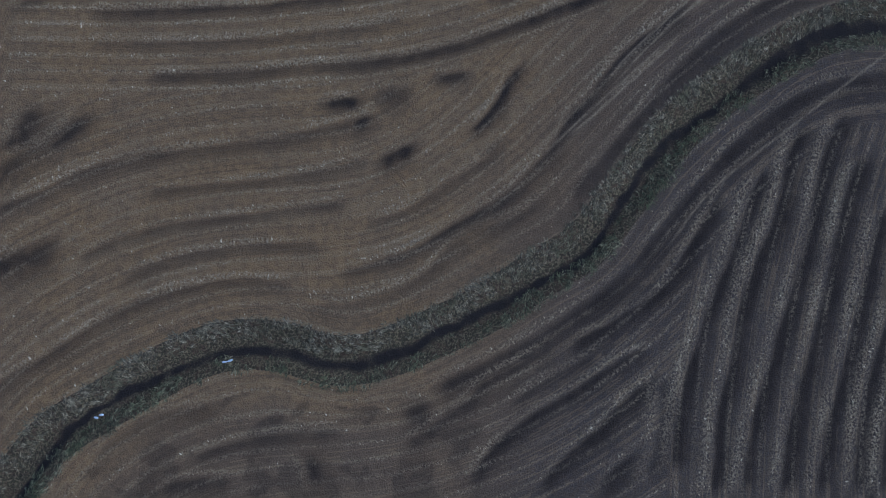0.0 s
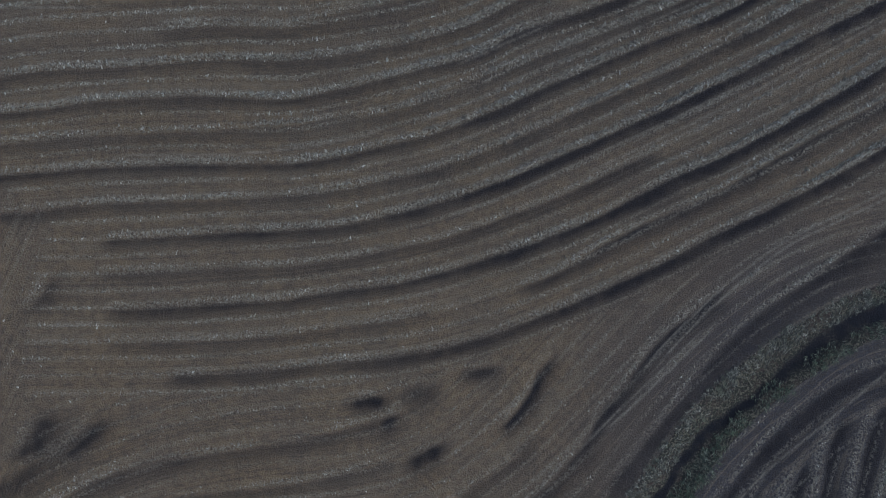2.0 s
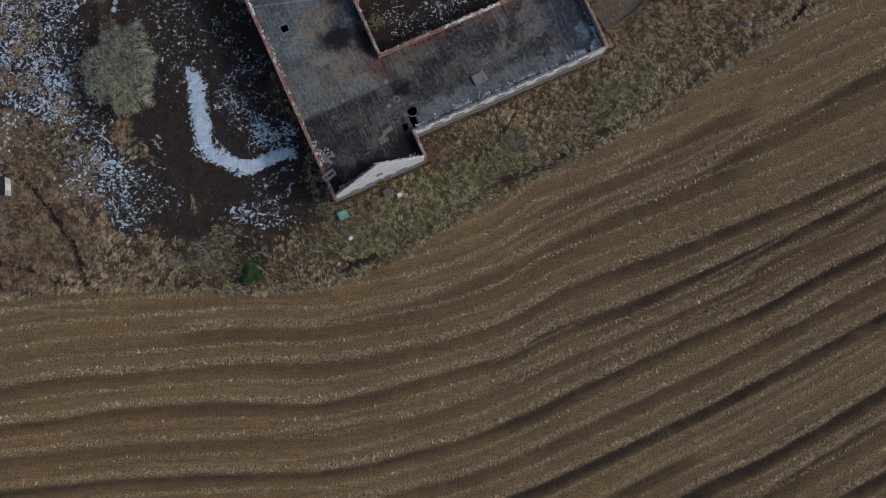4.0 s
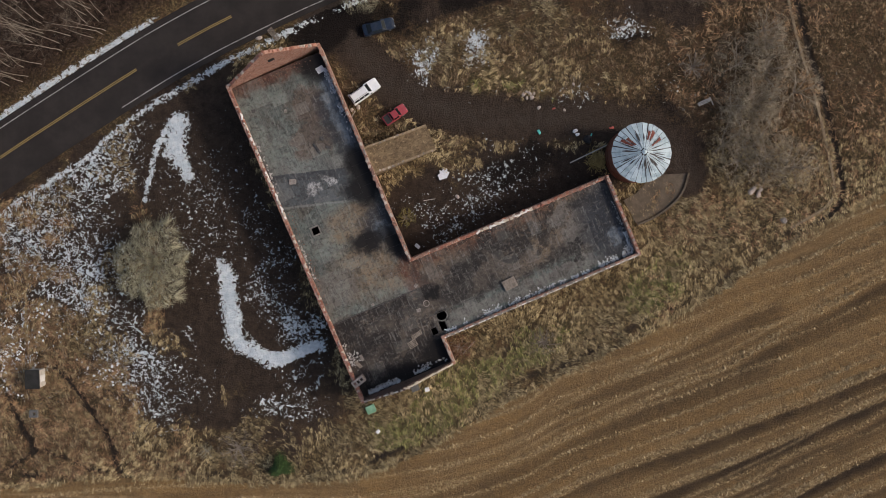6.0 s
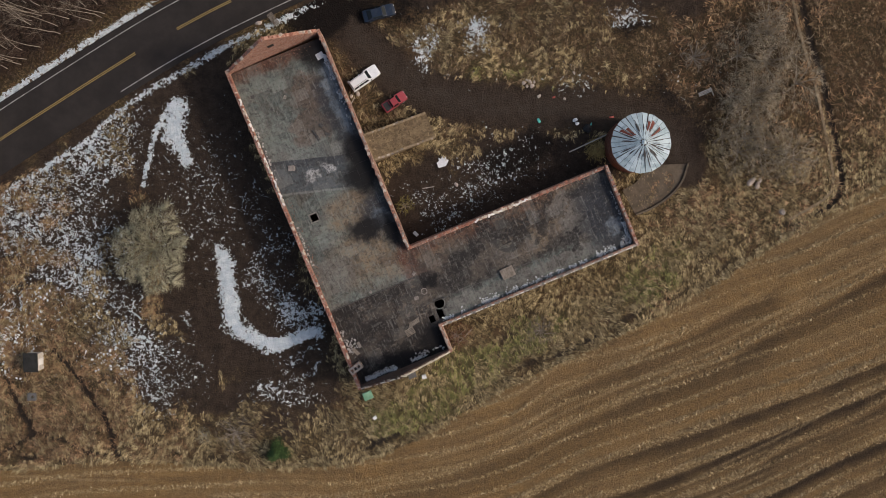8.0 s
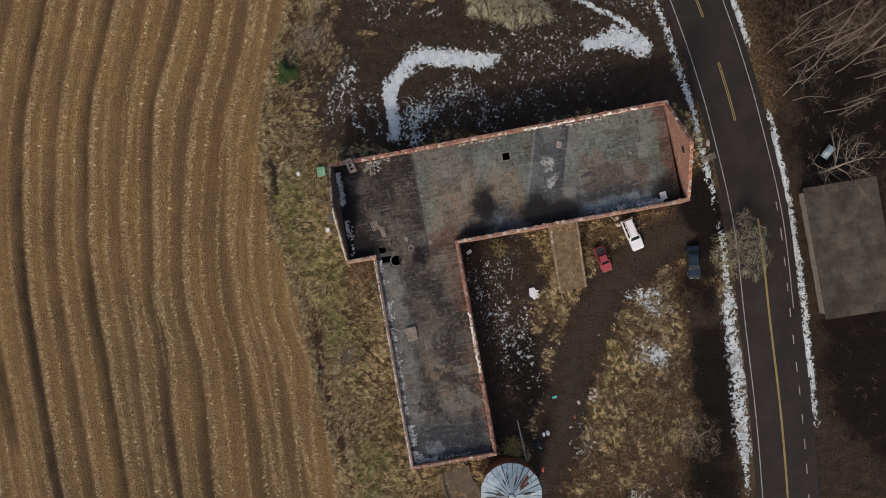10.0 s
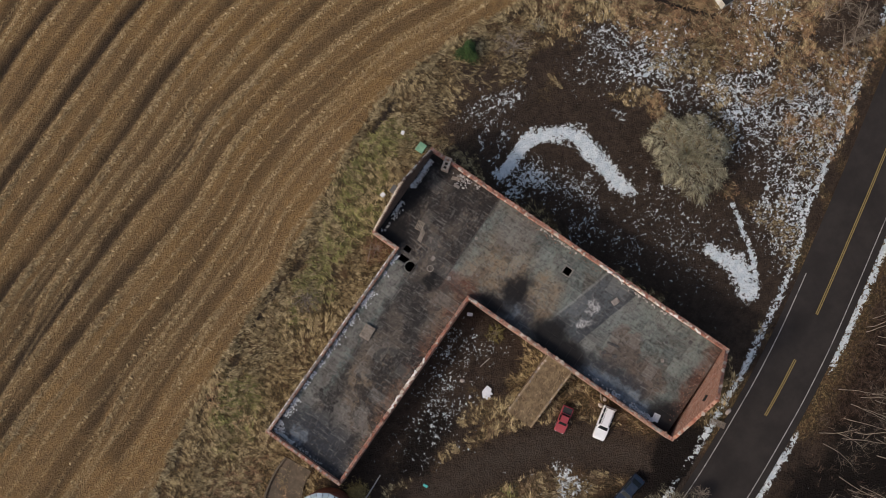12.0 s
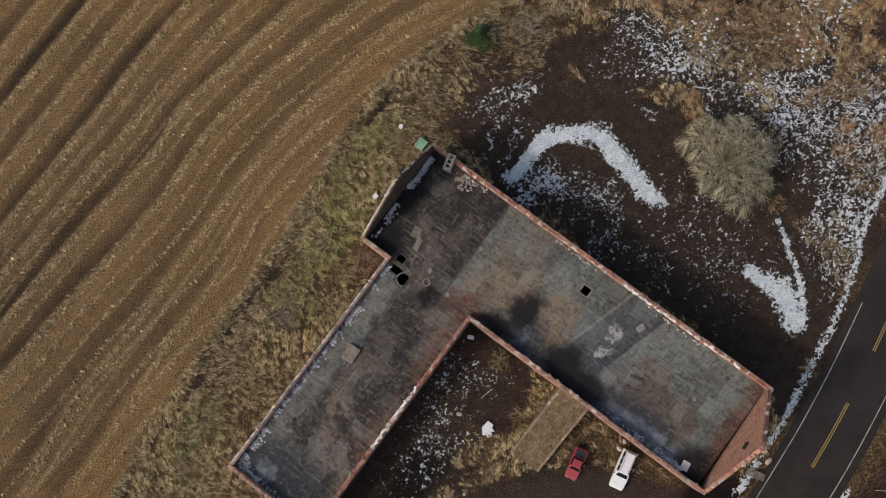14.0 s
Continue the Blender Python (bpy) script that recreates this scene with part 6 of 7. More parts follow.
def evergreen(x, y, radius, height, seed):
    r = np.random.RandomState(seed)
    t = thing("evergreen_bush", "small dark green conifer at the field's edge", "shrub", pose(x, y, 0))
    tv, tf = [], []
    limb(tv, tf, Vector((0, 0, -0.2)), Vector((0, 0, height)), 0.09, 0.02, 6)
    part("trunk", mesh_from("trunk", tv, tf, M_BARK), None, t)
    n = 2600
    f = r.rand(n)
    a = r.uniform(0, 6.28, n)
    rad = radius * (1 - f) * (0.35 + 0.65 * r.rand(n)) * (0.75 + 0.25 * np.cos(3 * a + 1))
    v = blades(rad * np.cos(a), rad * np.sin(a), height * (0.08 + 0.9 * f), a + r.normal(0, 0.5, n), r.uniform(0.2, 0.45, n), r.uniform(0.05, 0.1, n), r.uniform(0.8, 1.4, n))
    ob = bulk("crown", v, BLADE, M_NEEDLE, "", "")
    del ob["kind"]
    ob.parent = t


evergreen(-30.2, 94.2, 2.3, 2.9, 91)


M_SNOWBIT = speckled("old_granular_snow", (0.56, 0.64, 0.66), (0.80, 0.85, 0.85), 3.0, 0.7)


def snow_bits():
    """Small leftover lumps of snow lying on the grass and the mud."""
    r = np.random.RandomState(51)
    n = 260000
    x, y = r.uniform(-90, 40, n), r.uniform(94, 172, n)
    h, c = look_up(x, y)
    lumpy = value_noise(x, y, 1.4, 77) * 0.6 + value_noise(x, y, 4.0, 78) * 0.4
    ok = (c["de"] > 2) & (np.abs(c["dr"]) > 8) & ~inside_barn(x, y, 0.5) & (r.rand(n) < np.where(x > -14, 0.03, np.where(x < -50, 0.55, 0.22)) * np.clip((c["snow"] - 0.22) * 1.5, 0, 0.5) * ramp01(lumpy, 0.40, 0.75)) & (c["snow"] < 0.7)
    x, y, h, m = x[ok], y[ok], h[ok], c["mud"][ok]
    n = len(x)
    s, a = r.uniform(0.06, 0.20, n), r.uniform(0, 6.28, n)
    z = h + np.where(m > 0.4, 0.0, 0.22)
    ring = [np.stack([x + s * np.cos(a + q) * r.uniform(0.6, 1.4, n), y + s * np.sin(a + q) * r.uniform(0.6, 1.4, n), z - 0.04], 1) for q in (0, 1.26, 2.5, 3.8, 5.0)]
    top = np.stack([x, y, z + s * 0.22], 1)
    bulk("snow_lumps", np.stack(ring + [top], 1), [(0, 1, 5), (1, 2, 5), (2, 3, 5), (3, 4, 5), (4, 0, 5)], M_SNOWBIT, "small leftover lumps of white snow", "snow")


snow_bits()


# ---- the barn's broken edges ----
def lump(seed, sx, sy, sz):
    r = random.Random(seed)
    bm = bmesh.new()
    block(bm, -sx / 2, sx / 2, -sy / 2, sy / 2, -sz / 2, sz / 2, bevel=min(sx, sy, sz) * 0.22)
    for v in bm.verts:
        v.co += Vector((r.gauss(0, sx * 0.06), r.gauss(0, sy * 0.06), r.gauss(0, sz * 0.07)))
    return bm


def cobble(seed, sx, sy, sz):
    """A rounded, uneven stone."""
    r = random.Random(seed)
    bm = bmesh.new()
    bmesh.ops.create_icosphere(bm, subdivisions=2, radius=0.5)
    lean = [Vector((r.gauss(0, 1), r.gauss(0, 1), r.gauss(0, 1))).normalized() for _ in range(6)]
    for v in bm.verts:
        k = 1.0 + sum(0.09 * math.sin(3.0 * v.co.dot(q) * 2 + i) for i, q in enumerate(lean)) + r.gauss(0, 0.02)
        v.co = Vector((v.co.x * sx, v.co.y * sy, v.co.z * sz)) * k
    return bm


def stones_along(wall_ob, p, q, top, n, mats, seed, size=(0.42, 0.40, 0.24), skip=0.25, spread=0.10):
    """Loose stones on top of a wall from p to q."""
    r = random.Random(seed)
    kinds = [mesh_of("coping_stone", lump(seed * 10 + k, size[0] * r.uniform(0.45, 1.45), size[1] * r.uniform(0.5, 1.1), size[2] * r.uniform(0.6, 1.4)), m) for m in mats for k in range(5)]
    p, q = Vector(p), Vector(q)
    turn = math.degrees(math.atan2(q.y - p.y, q.x - p.x))
    for i in range(n):
        if r.random() < skip:
            continue
        f = (i + r.uniform(0.2, 0.8)) / n
        at = p.lerp(q, f)
        side = Vector((-(q - p).y, (q - p).x)).normalized() * r.uniform(-spread, spread)
        ob = new("coping_stone", r.choice(kinds))
        ob.parent = wall_ob
        ob.matrix_basis = pose(at.x + side.x, at.y + side.y, top(f) + size[2] * 0.25, r.uniform(-9, 9), r.uniform(-9, 9), turn + r.uniform(-25, 25))


flat_top = lambda z: (lambda f: z)
peak = lambda z0, z1: (lambda f: z0 + (z1 - z0) * (1 - abs(2 * f - 1)))
h = T / 2
M_CREAM = speckled("cream_limestone", (0.42, 0.36, 0.28), (0.72, 0.66, 0.55), 1.5, 0.9, vary=0.4)
stones_along(w_west, (h + 0.16, LL + 1), (h + 0.16, -1), flat_top(EAVE), 64, [M_CREAM, M_REDCOPING, M_REDCOPING], 3, skip=0.3)
stones_along(w_north, (T, -h), (LW - T, -h), peak(EAVE, 14.8), 34, [M_REDCOPING, M_COPING], 4, skip=0.15)
stones_along(w_inner, (LW - h, -0.5), (LW - h, EY1), flat_top(EAVE - 0.1), 84, [M_COPING, M_STONE, M_DUSTBRICK, M_DUSTBRICK], 5, skip=0.1)
stones_along(w_court, (LW, EY1 - h), (EX - 0.5, EY1 - h), flat_top(EAVE - 0.45), 80, [M_REDCOPING, M_DUSTBRICK, M_DUSTBRICK, M_COPING], 6, skip=0.12, spread=0.16)
stones_along(w_end, (EX - h, EY1), (EX - h, EY0), flat_top(EAVE - 0.2), 18, [M_COPING, M_STONE], 7, skip=0.2)
stones_along(w_south, (EX - 0.5, EY0 + 0.22), (LW, EY0 + 0.22), flat_top(EAVE - 0.3), 62, [M_COPING, M_STONE, M_STONE], 8, skip=0.12)
stones_along(w_notch, (LW - h, EY0), (LW - h, LL + 0.4), flat_top(EAVE - 0.1), 8, [M_COPING], 9, skip=0.05)
stones_along(w_gable, (LW - T, LL + 0.18), (LW / 2, LL + 0.18), lambda f: EAVE + 0.25 + (13.6 - EAVE) * f, 17, [M_CREAM], 10, size=(0.52, 0.34, 0.26), skip=0.0, spread=0.03)
stones_along(w_gable, (LW / 2, LL + 0.2), (T, LL + 0.2), lambda f: EAVE + 0.25 + (13.6 - EAVE) * (1 - f), 15, [M_SOOTBRICK, M_STONE], 11, skip=0.2, spread=0.05)


stones_along(w_court, (24.6, EY1 - h), (33.0, EY1 - h), flat_top(EAVE - 0.38), 26, [M_CREAM, M_LIME], 12, size=(0.5, 0.45, 0.22), skip=0.1, spread=0.12)
stones_along(w_west, (T - 0.02, -20.5), (T - 0.02, -4.0), flat_top(EAVE - 0.06), 44, [M_CREAM, M_LIME], 13, size=(0.55, 0.26, 0.16), skip=0.12, spread=0.05)
stones_along(w_west, (T - 0.02, -44.0), (T - 0.02, -22.0), flat_top(EAVE - 0.06), 40, [M_CREAM, M_COPING], 14, size=(0.45, 0.24, 0.16), skip=0.45, spread=0.08)


def rubble(name, spots, n, material, label, seed, size=(0.06, 0.26)):
    """Small broken bits strewn over the loft floor round given lines of the barn's plan."""
    r = np.random.RandomState(seed)
    pts = []
    for (x0, y0, x1, y1, w), m in zip(spots, [n] * len(spots)):
        f = r.rand(m)
        pts.append(np.stack([x0 + (x1 - x0) * f + r.normal(0, w, m), y0 + (y1 - y0) * f + r.normal(0, w, m)], 1))
    p = np.concatenate(pts)
    p = p[(p[:, 0] > T + 0.1) & (p[:, 1] < -T - 0.1) & ((p[:, 0] < LW - T - 0.1) & (p[:, 1] > LL + T + 0.1) | (p[:, 0] < EX - T - 0.1) & (p[:, 1] > EY0 + T + 0.1) & (p[:, 1] < EY1 - T - 0.1))]
    m = len(p)
    s = r.uniform(*size, m)
    a = r.uniform(0, 6.28, m)
    base = DECK + 0.03
    c = [np.stack([p[:, 0] + s * np.cos(a + k * 1.57) * r.uniform(0.6, 1.2, m), p[:, 1] + s * np.sin(a + k * 1.57) * r.uniform(0.6, 1.2, m), np.full(m, base)], 1) for k in range(4)]
    t = [q + np.stack([r.normal(0, 0.02, m), r.normal(0, 0.02, m), s * r.uniform(0.4, 0.9, m)], 1) * 1.0 for q in c]
    ob = bulk(name, np.stack(c + t, 1), [(4, 5, 6, 7), (0, 1, 5, 4), (1, 2, 6, 5), (2, 3, 7, 6), (3, 0, 4, 7)], material, label, "rubble")
    ob.matrix_world = BARN


M_PLASTER = speckled("white_plaster_crumbs", (0.18, 0.175, 0.165), (0.60, 0.60, 0.58), 2.0, 0.9)
rubble("plaster_rubble", [(0.8, -44, 0.8, -40, 0.2), (0.7, -30, 0.7, -24, 0.12), (0.7, -17, 0.7, -8, 0.12), (1.2, -43, 1.4, -42, 0.5), 
                          (13.7, -13, 13.7, -4, 0.18), (13.2, -47.6, 8.5, -47.6, 0.14), (6.0, -47.6, 1.4, -47.6, 0.14), (15, -44.2, 44, -44.2, 0.16), (20, -44.2, 36, -44.2, 0.2), (44.2, -44, 44.2, -36, 0.14), (43, -44, 44.3, -43, 0.3)], 48,
       M_PLASTER, "white plaster crumbs along the broken walls", 5, (0.04, 0.19))
rubble("brick_rubble", [(14.5, -33.2, 30, -33.2, 0.35), (30, -33.2, 43, -33.2, 0.25), (4, -1.0, 12, -1.0, 0.3), (1.0, -34, 1.0, -20, 0.2)], 60, speckled("brick_crumbs", (0.09, 0.05, 0.04), (0.30, 0.18, 0.13), 2.0, 0.9), "red brick crumbs on the loft floor", 6, (0.03, 0.10))


def drift(lines, per, seed):
    """Thin ragged snow left along the foot of the walls on the loft floor."""
    r = np.random.RandomState(seed)
    pts = []
    for x0, y0, x1, y1, w, thick in lines:
        m = int(per * thick * math.hypot(x1 - x0, y1 - y0))
        f = r.rand(m)
        f = f[value_noise(f * math.hypot(x1 - x0, y1 - y0) + x0, np.full(len(f), y0), 0.9, seed) > 0.42]
        pts.append(np.stack([x0 + (x1 - x0) * f + r.normal(0, w, len(f)) * (x0 == x1), y0 + (y1 - y0) * f + r.normal(0, w, len(f)) * (x0 != x1)], 1))
    p = np.concatenate(pts)
    p = p[(p[:, 0] > T + 0.05) & (p[:, 1] > LL + T + 0.05) & ((p[:, 0] < LW - T - 0.05) | (p[:, 1] > EY0 + T + 0.05)) & (p[:, 0] < EX - T - 0.05)]
    m = len(p)
    s, a = r.uniform(0.05, 0.17, m), r.uniform(0, 6.28, m)
    ring = [np.stack([p[:, 0] + s * np.cos(a + q) * r.uniform(0.6, 1.4, m), p[:, 1] + s * np.sin(a + q) * r.uniform(0.6, 1.4, m), np.full(m, DECK + 0.02)], 1) for q in (0, 1.26, 2.5, 3.8, 5.0)]
    top = np.stack([p[:, 0], p[:, 1], DECK + 0.05 + 0.3 * s], 1)
    bulk("snow_drift", np.stack(ring + [top], 1), [(0, 1, 5), (1, 2, 5), (2, 3, 5), (3, 4, 5), (4, 0, 5)], M_OLDSNOW, "grey old snow along the walls of the loft floor", "snow").matrix_world = BARN


M_OLDSNOW = speckled("grey_old_snow", (0.30, 0.33, 0.35), (0.66, 0.70, 0.71), 1.6, 0.7)
drift([(1.0, -47.95, 6.6, -47.95, 0.16, 2.2), (7.4, -47.95, 13.9, -47.95, 0.12, 1.0), (15.0, -44.15, 44.2, -44.15, 0.14, 0.8), (18.0, -43.9, 30.0, -43.9, 0.25, 0.4), (38.0, -44.0, 44.0, -44.0, 0.3, 0.7), (44.2, -44, 44.2, -40, 0.15, 0.7), (13.7, -9.5, 13.7, -2.0, 0.14, 1.1)], 34, 17)


def leant(ob):
    """The old gable leans in over the loft."""
    tip = lambda z: 0.075 * max(0.0, z - EAVE)
    for v in ob.data.vertices:
        v.co.y += tip(v.co.z)
    for ch in ob.children:
        if ch.name.startswith("coping_stone"):
            ch.matrix_basis = Matrix.Translation((0, tip(ch.matrix_basis.translation.z), 0)) @ ch.matrix_basis
        else:
            for v in ch.data.vertices:
                v.co.y += tip(v.co.z)


leant(w_gable)
leant(w_gleaf)


def skewed(ob):
    """The north gable stands a little out of square."""
    for v in ob.data.vertices:
        v.co.y += 0.045 * v.co.x
    for ch in ob.children:
        if ch.name.startswith("coping_stone"):
            ch.matrix_basis = Matrix.Translation((0, 0.045 * ch.matrix_basis.translation.x, 0)) @ ch.matrix_basis
        else:
            for v in ch.data.vertices:
                v.co.y += 0.045 * v.co.x


skewed(w_north)


def rest_on_deck(x, y, z=0.03, turn=0.0, rx=0.0, ry=0.0):
    v = BARN @ Vector((x, y, DECK + z))
    return pose(v.x, v.y, v.z, rx, ry, 23.7 + turn)


hatch = thing("roof_hatch", "square wooden hatch cover on the loft deck", "hatch", rest_on_deck(26.1, -41.4, 0.02, 4))
part("curb", boxes((-0.95, 0.95, -0.72, -0.62, 0, 0.32), (-0.95, 0.95, 0.62, 0.72, 0, 0.32), (-0.95, -0.85, -0.62, 0.62, 0, 0.32), (0.85, 0.95, -0.62, 0.62, 0, 0.32), bevel=0.01), M_WOOD, hatch)
for k in range(6):
    part("board", boxes((-0.98 + 0.33 * k, -0.98 + 0.33 * k + 0.31, -0.75, 0.75, 0.325, 0.36), bevel=0.008), M_WOOD, hatch)


def pallet(name, label, at, n=6, w=1.3, d=1.1):
    p = thing(name, label, "pallet", at)
    for k in range(n):
        y = -d / 2 + d * k / n
        part("slat", boxes((-w / 2, w / 2, y, y + d / n * 0.66, 0.12, 0.145), bevel=0.004), M_WOOD, p)
    for x in (-w / 2, -0.05, w / 2 - 0.1):
        part("runner", boxes((x, x + 0.1, -d / 2, d / 2 - 0.05, 0.0, 0.118), bevel=0.004), M_WOOD, p)
    return p


pallet("pallet", "broken grey wooden pallet on the loft deck", rest_on_deck(9.9, -43.9, 0.035, 10), 5)
pallet("pallet", "grey slatted crate lid by the road", pose(-31.96, 157.93, 0.05, 0, 0, 128), 8, 2.0, 0.9)
planks = thing("plank_pile", "few pale loose boards on the loft deck", "boards", rest_on_deck(10.8, -43.0, 0.035, 12))
for k in range(4):
    part("board", boxes((-0.9 + 0.1 * k, 0.9 + 0.07 * k, -0.3 + 0.16 * k, -0.17 + 0.16 * k, 0.0, 0.03)), M_WOOD, planks)
ringv = thing("vent_ring", "small round concrete vent curb on the deck", "vent", rest_on_deck(*in_barn(*(-9.0, 118.9)), 0.03))
bm = bmesh.new()
for a in range(20):
    t0, t1 = 2 * math.pi * a / 20, 2 * math.pi * (a + 1) / 20
    q = [[bm.verts.new((r * math.cos(t), r * math.sin(t), z)) for r, z in ((0.36, 0), (0.48, 0), (0.48, 0.14), (0.36, 0.14))] for t in (t0, t1)]
    for i in range(4):
        bm.faces.new((q[0][i], q[1][i], q[1][(i + 1) % 4], q[0][(i + 1) % 4]))
bmesh.ops.remove_doubles(bm, verts=bm.verts[:], dist=0.001)
part("curb", bm, M_STONE, ringv)
bm = bmesh.new()
for a in range(24):
    t0, t1 = 2 * math.pi * a / 24, 2 * math.pi * (a + 1) / 24
    q = [[bm.verts.new((RX + r * math.cos(t), RY + r * math.sin(t), DECK + z)) for r, z in ((0.71, -0.3), (0.86, -0.3), (0.86, 0.07), (0.71, 0.07))] for t in (t0, t1)]
    for i in range(4):
        bm.faces.new((q[0][i], q[1][i], q[1][(i + 1) % 4], q[0][(i + 1) % 4]))
bmesh.ops.remove_doubles(bm, verts=bm.verts[:], dist=0.001)
hx, hy, ha, hb = HOLES[0]
part("hole_rim", boxes((hx - ha - 0.22, hx + ha + 0.22, hy - hb - 0.2, hy - hb, DECK - 0.28, DECK + 0.09), (hx - ha - 0.22, hx + ha + 0.15, hy + hb, hy + hb + 0.22, DECK - 0.28, DECK + 0.07), (hx - ha - 0.2, hx - ha, hy - hb + 0.005, hy + hb - 0.005, DECK - 0.28, DECK + 0.08), (hx + ha, hx + ha + 0.18, hy - hb + 0.005, hy + hb - 0.005, DECK - 0.28, DECK + 0.06), bevel=0.02), M_CONCRETE, barn, "broken concrete curb round a square hole")
part("hole_rim", bm, M_DECK, barn, "round concrete rim of a hole in the deck")
M_BOARD = speckled("white_painted_board", (0.45, 0.46, 0.46), (0.72, 0.73, 0.72), 1.5, 0.7)
tagged(new("white_board", mesh_of("white_board", boxes((-0.55, 0.55, -0.45, 0.45, 0, 0.05), bevel=0.01), M_BOARD)), "square white board lying on the loft deck", "board").matrix_world = rest_on_deck(13.1, -2.8, 0.05, 8)
chim = thing("chimney_stub", "broken square chimney stub of pale blocks", "chimney", rest_on_deck(0.8, -45.7, 0.03, 14))
part("shaft", slab_from([(-0.95, -0.5), (0.95, -0.5), (0.95, 0.5), (-0.95, 0.5)], [[(x - 0.17, -0.2), (x + 0.17, -0.2), (x + 0.17, 0.2), (x - 0.17, 0.2)] for x in (-0.55, 0, 0.55)], 1.5), M_COPING, chim)

r = random.Random(33)
for x, y, a, b, mt, lab in ((8.3, -12.9, 1.3, 0.28, M_SEAM, "bent dark strip of roofing felt"), (9.5, -11.9, 0.5, 0.4, M_SEAM, "crumpled scrap of roofing felt"), (9.9, -13.4, 0.6, 0.35, M_SEAM, "crumpled scrap of roofing felt"), (6.3, -6.3, 0.4, 0.35, M_STONE, "pale lump of fallen masonry"),
                            (3.9, -7.2, 0.35, 0.3, M_SEAM, "crumpled scrap of roofing felt"), (3.2, -15.9, 0.8, 0.6, M_STONE, "flat grey slab on the loft deck"), (2.1, -4.6, 0.4, 0.35, M_SEAM, "crumpled scrap of roofing felt"), (13.6, -36.4, 0.4, 0.35, M_STONE, "pale lump of fallen masonry"),
                            (6.9, -36.5, 0.35, 0.3, M_STONE, "pale lump of fallen masonry"), (1.6, -43.6, 0.9, 0.4, M_WOOD, "short weathered board end"), (2.4, -42.9, 0.7, 0.35, M_STONE, "pale lump of fallen masonry"), (12.6, -39.8, 0.5, 0.4, M_STONE, "pale lump of fallen masonry")):
    nm = "board_end" if mt is M_WOOD else "felt_scrap" if mt is M_SEAM else "masonry_lump"
    tagged(new(nm, mesh_of(nm, lump(int(100 * x), a * 1.2, b * 1.2, 0.16), mt)), lab, "board" if mt is M_WOOD else "roofing felt" if mt is M_SEAM else "stone", kind="thing").matrix_world = rest_on_deck(x, y, 0.09, r.uniform(0, 180))

# ---- ramp up to the loft, the pit by the silo ----
rampb = thing("earth_ramp", "grass-topped earth ramp between low stone walls", "ramp", BARN @ pose(LW, -17.3, 0))
bm = bmesh.new()
prof = [(0.02, 4.3), (3.0, 3.0), (6.5, 1.5), (9.6, 0.35)]
rows = [[bm.verts.new((x, y, z + (0.12 if abs(y) < 1 else 0))) for y in (-1.75, -0.8, 0.8, 1.75)] for x, z in prof]
foot = [[bm.verts.new((x, y, -0.2)) for y in (-1.75, 1.75)] for x, z in prof]
for a, b, c, d in zip(rows, rows[1:], foot, foot[1:]):
    for i in range(3):
        bm.faces.new((a[i], b[i], b[i + 1], a[i + 1]))
    bm.faces.new((a[0], c[0], d[0], b[0]))
    bm.faces.new((a[3], b[3], d[1], c[1]))
bm.faces.new((rows[-1][0], foot[-1][0], foot[-1][1], rows[-1][3], rows[-1][2], rows[-1][1]))
part("earth_bank", bm, M_TURFSOIL, rampb, "worn brown turf")
for s in (-1, 1):
    bm = bmesh.new()
    y0, y1 = sorted((s * 1.76, s * 2.05))
    top = [(x, z + 0.25) for x, z in prof]
    outline = [(0.02, -0.2), (9.6, -0.2)] + top[::-1]
    m = Matrix.Translation((0, y1, 0)) @ Matrix.Rotation(radians(90), 4, "X")
    side_wall = part("side_wall", slab_from(outline, [], y1 - y0, m), M_TURFPALE, rampb, "low earth-covered side wall")
    stones_along(side_wall, (0.3, (y0 + y1) / 2), (9.3, (y0 + y1) / 2), lambda f: float(np.interp(0.3 + 9 * f, [p[0] for p in prof], [p[1] for p in prof])) + 0.25, 12, [M_STONE, M_COPING], 20 + s, size=(0.36, 0.3, 0.16), skip=0.35)
r = np.random.RandomState(8)
n = 420
f = r.rand(n) * 9.2 + 0.2
yy = r.uniform(-1.6, 1.6, n)
v = blades(f, yy, np.interp(f, [p[0] for p in prof], [p[1] for p in prof]) + 0.02, 0.3 + r.normal(0, 0.6, n), r.uniform(0.3, 0.7, n), r.uniform(0.04, 0.09, n), r.uniform(0.7, 1.3, n))
bulk("ramp_grass", v, BLADE, M_RUSTGRASS, "tan dead grass growing on the ramp", "grass").matrix_world = rampb.matrix_world

pit = thing("silage_pit", "curved concrete pit floor with a low rim", "pit", pose(0, 0, 0))
rim = smooth_line([(22.3, 130.6), (24.6, 131.6), (27.2, 133.4), (29.0, 135.6), (29.9, 138.4)], 6)
floor = [tuple(p) for p in rim] + [(24.5, 138.0), (22.0, 135.2), (20.2, 134.2)]
part("pit_floor", slab_from(floor, [], 0.2, Matrix.Translation((0, 0, 0.12))), M_PITFLOOR, pit, "mossy brown concrete floor")
part("rim", strip_wall(rim, 0.28, 0.0, 0.6), M_PITFLOOR, pit, "weathered concrete rim wall")
rail = thing("timber_rail", "long pale timber rail on short posts", "rail", pose(0, 0, 0))
a, b = Vector((12.0, 139.6, 0)), Vector((17.4, 142.3, 0))
d = (b - a).normalized()
part("beam", boxes((0, (b - a).length, -0.09, 0.09, 1.0, 1.16), bevel=0.01), M_WOODPALE, rail).matrix_basis = pose(a.x, a.y, 0, 0, 0, math.degrees(math.atan2(d.y, d.x)))
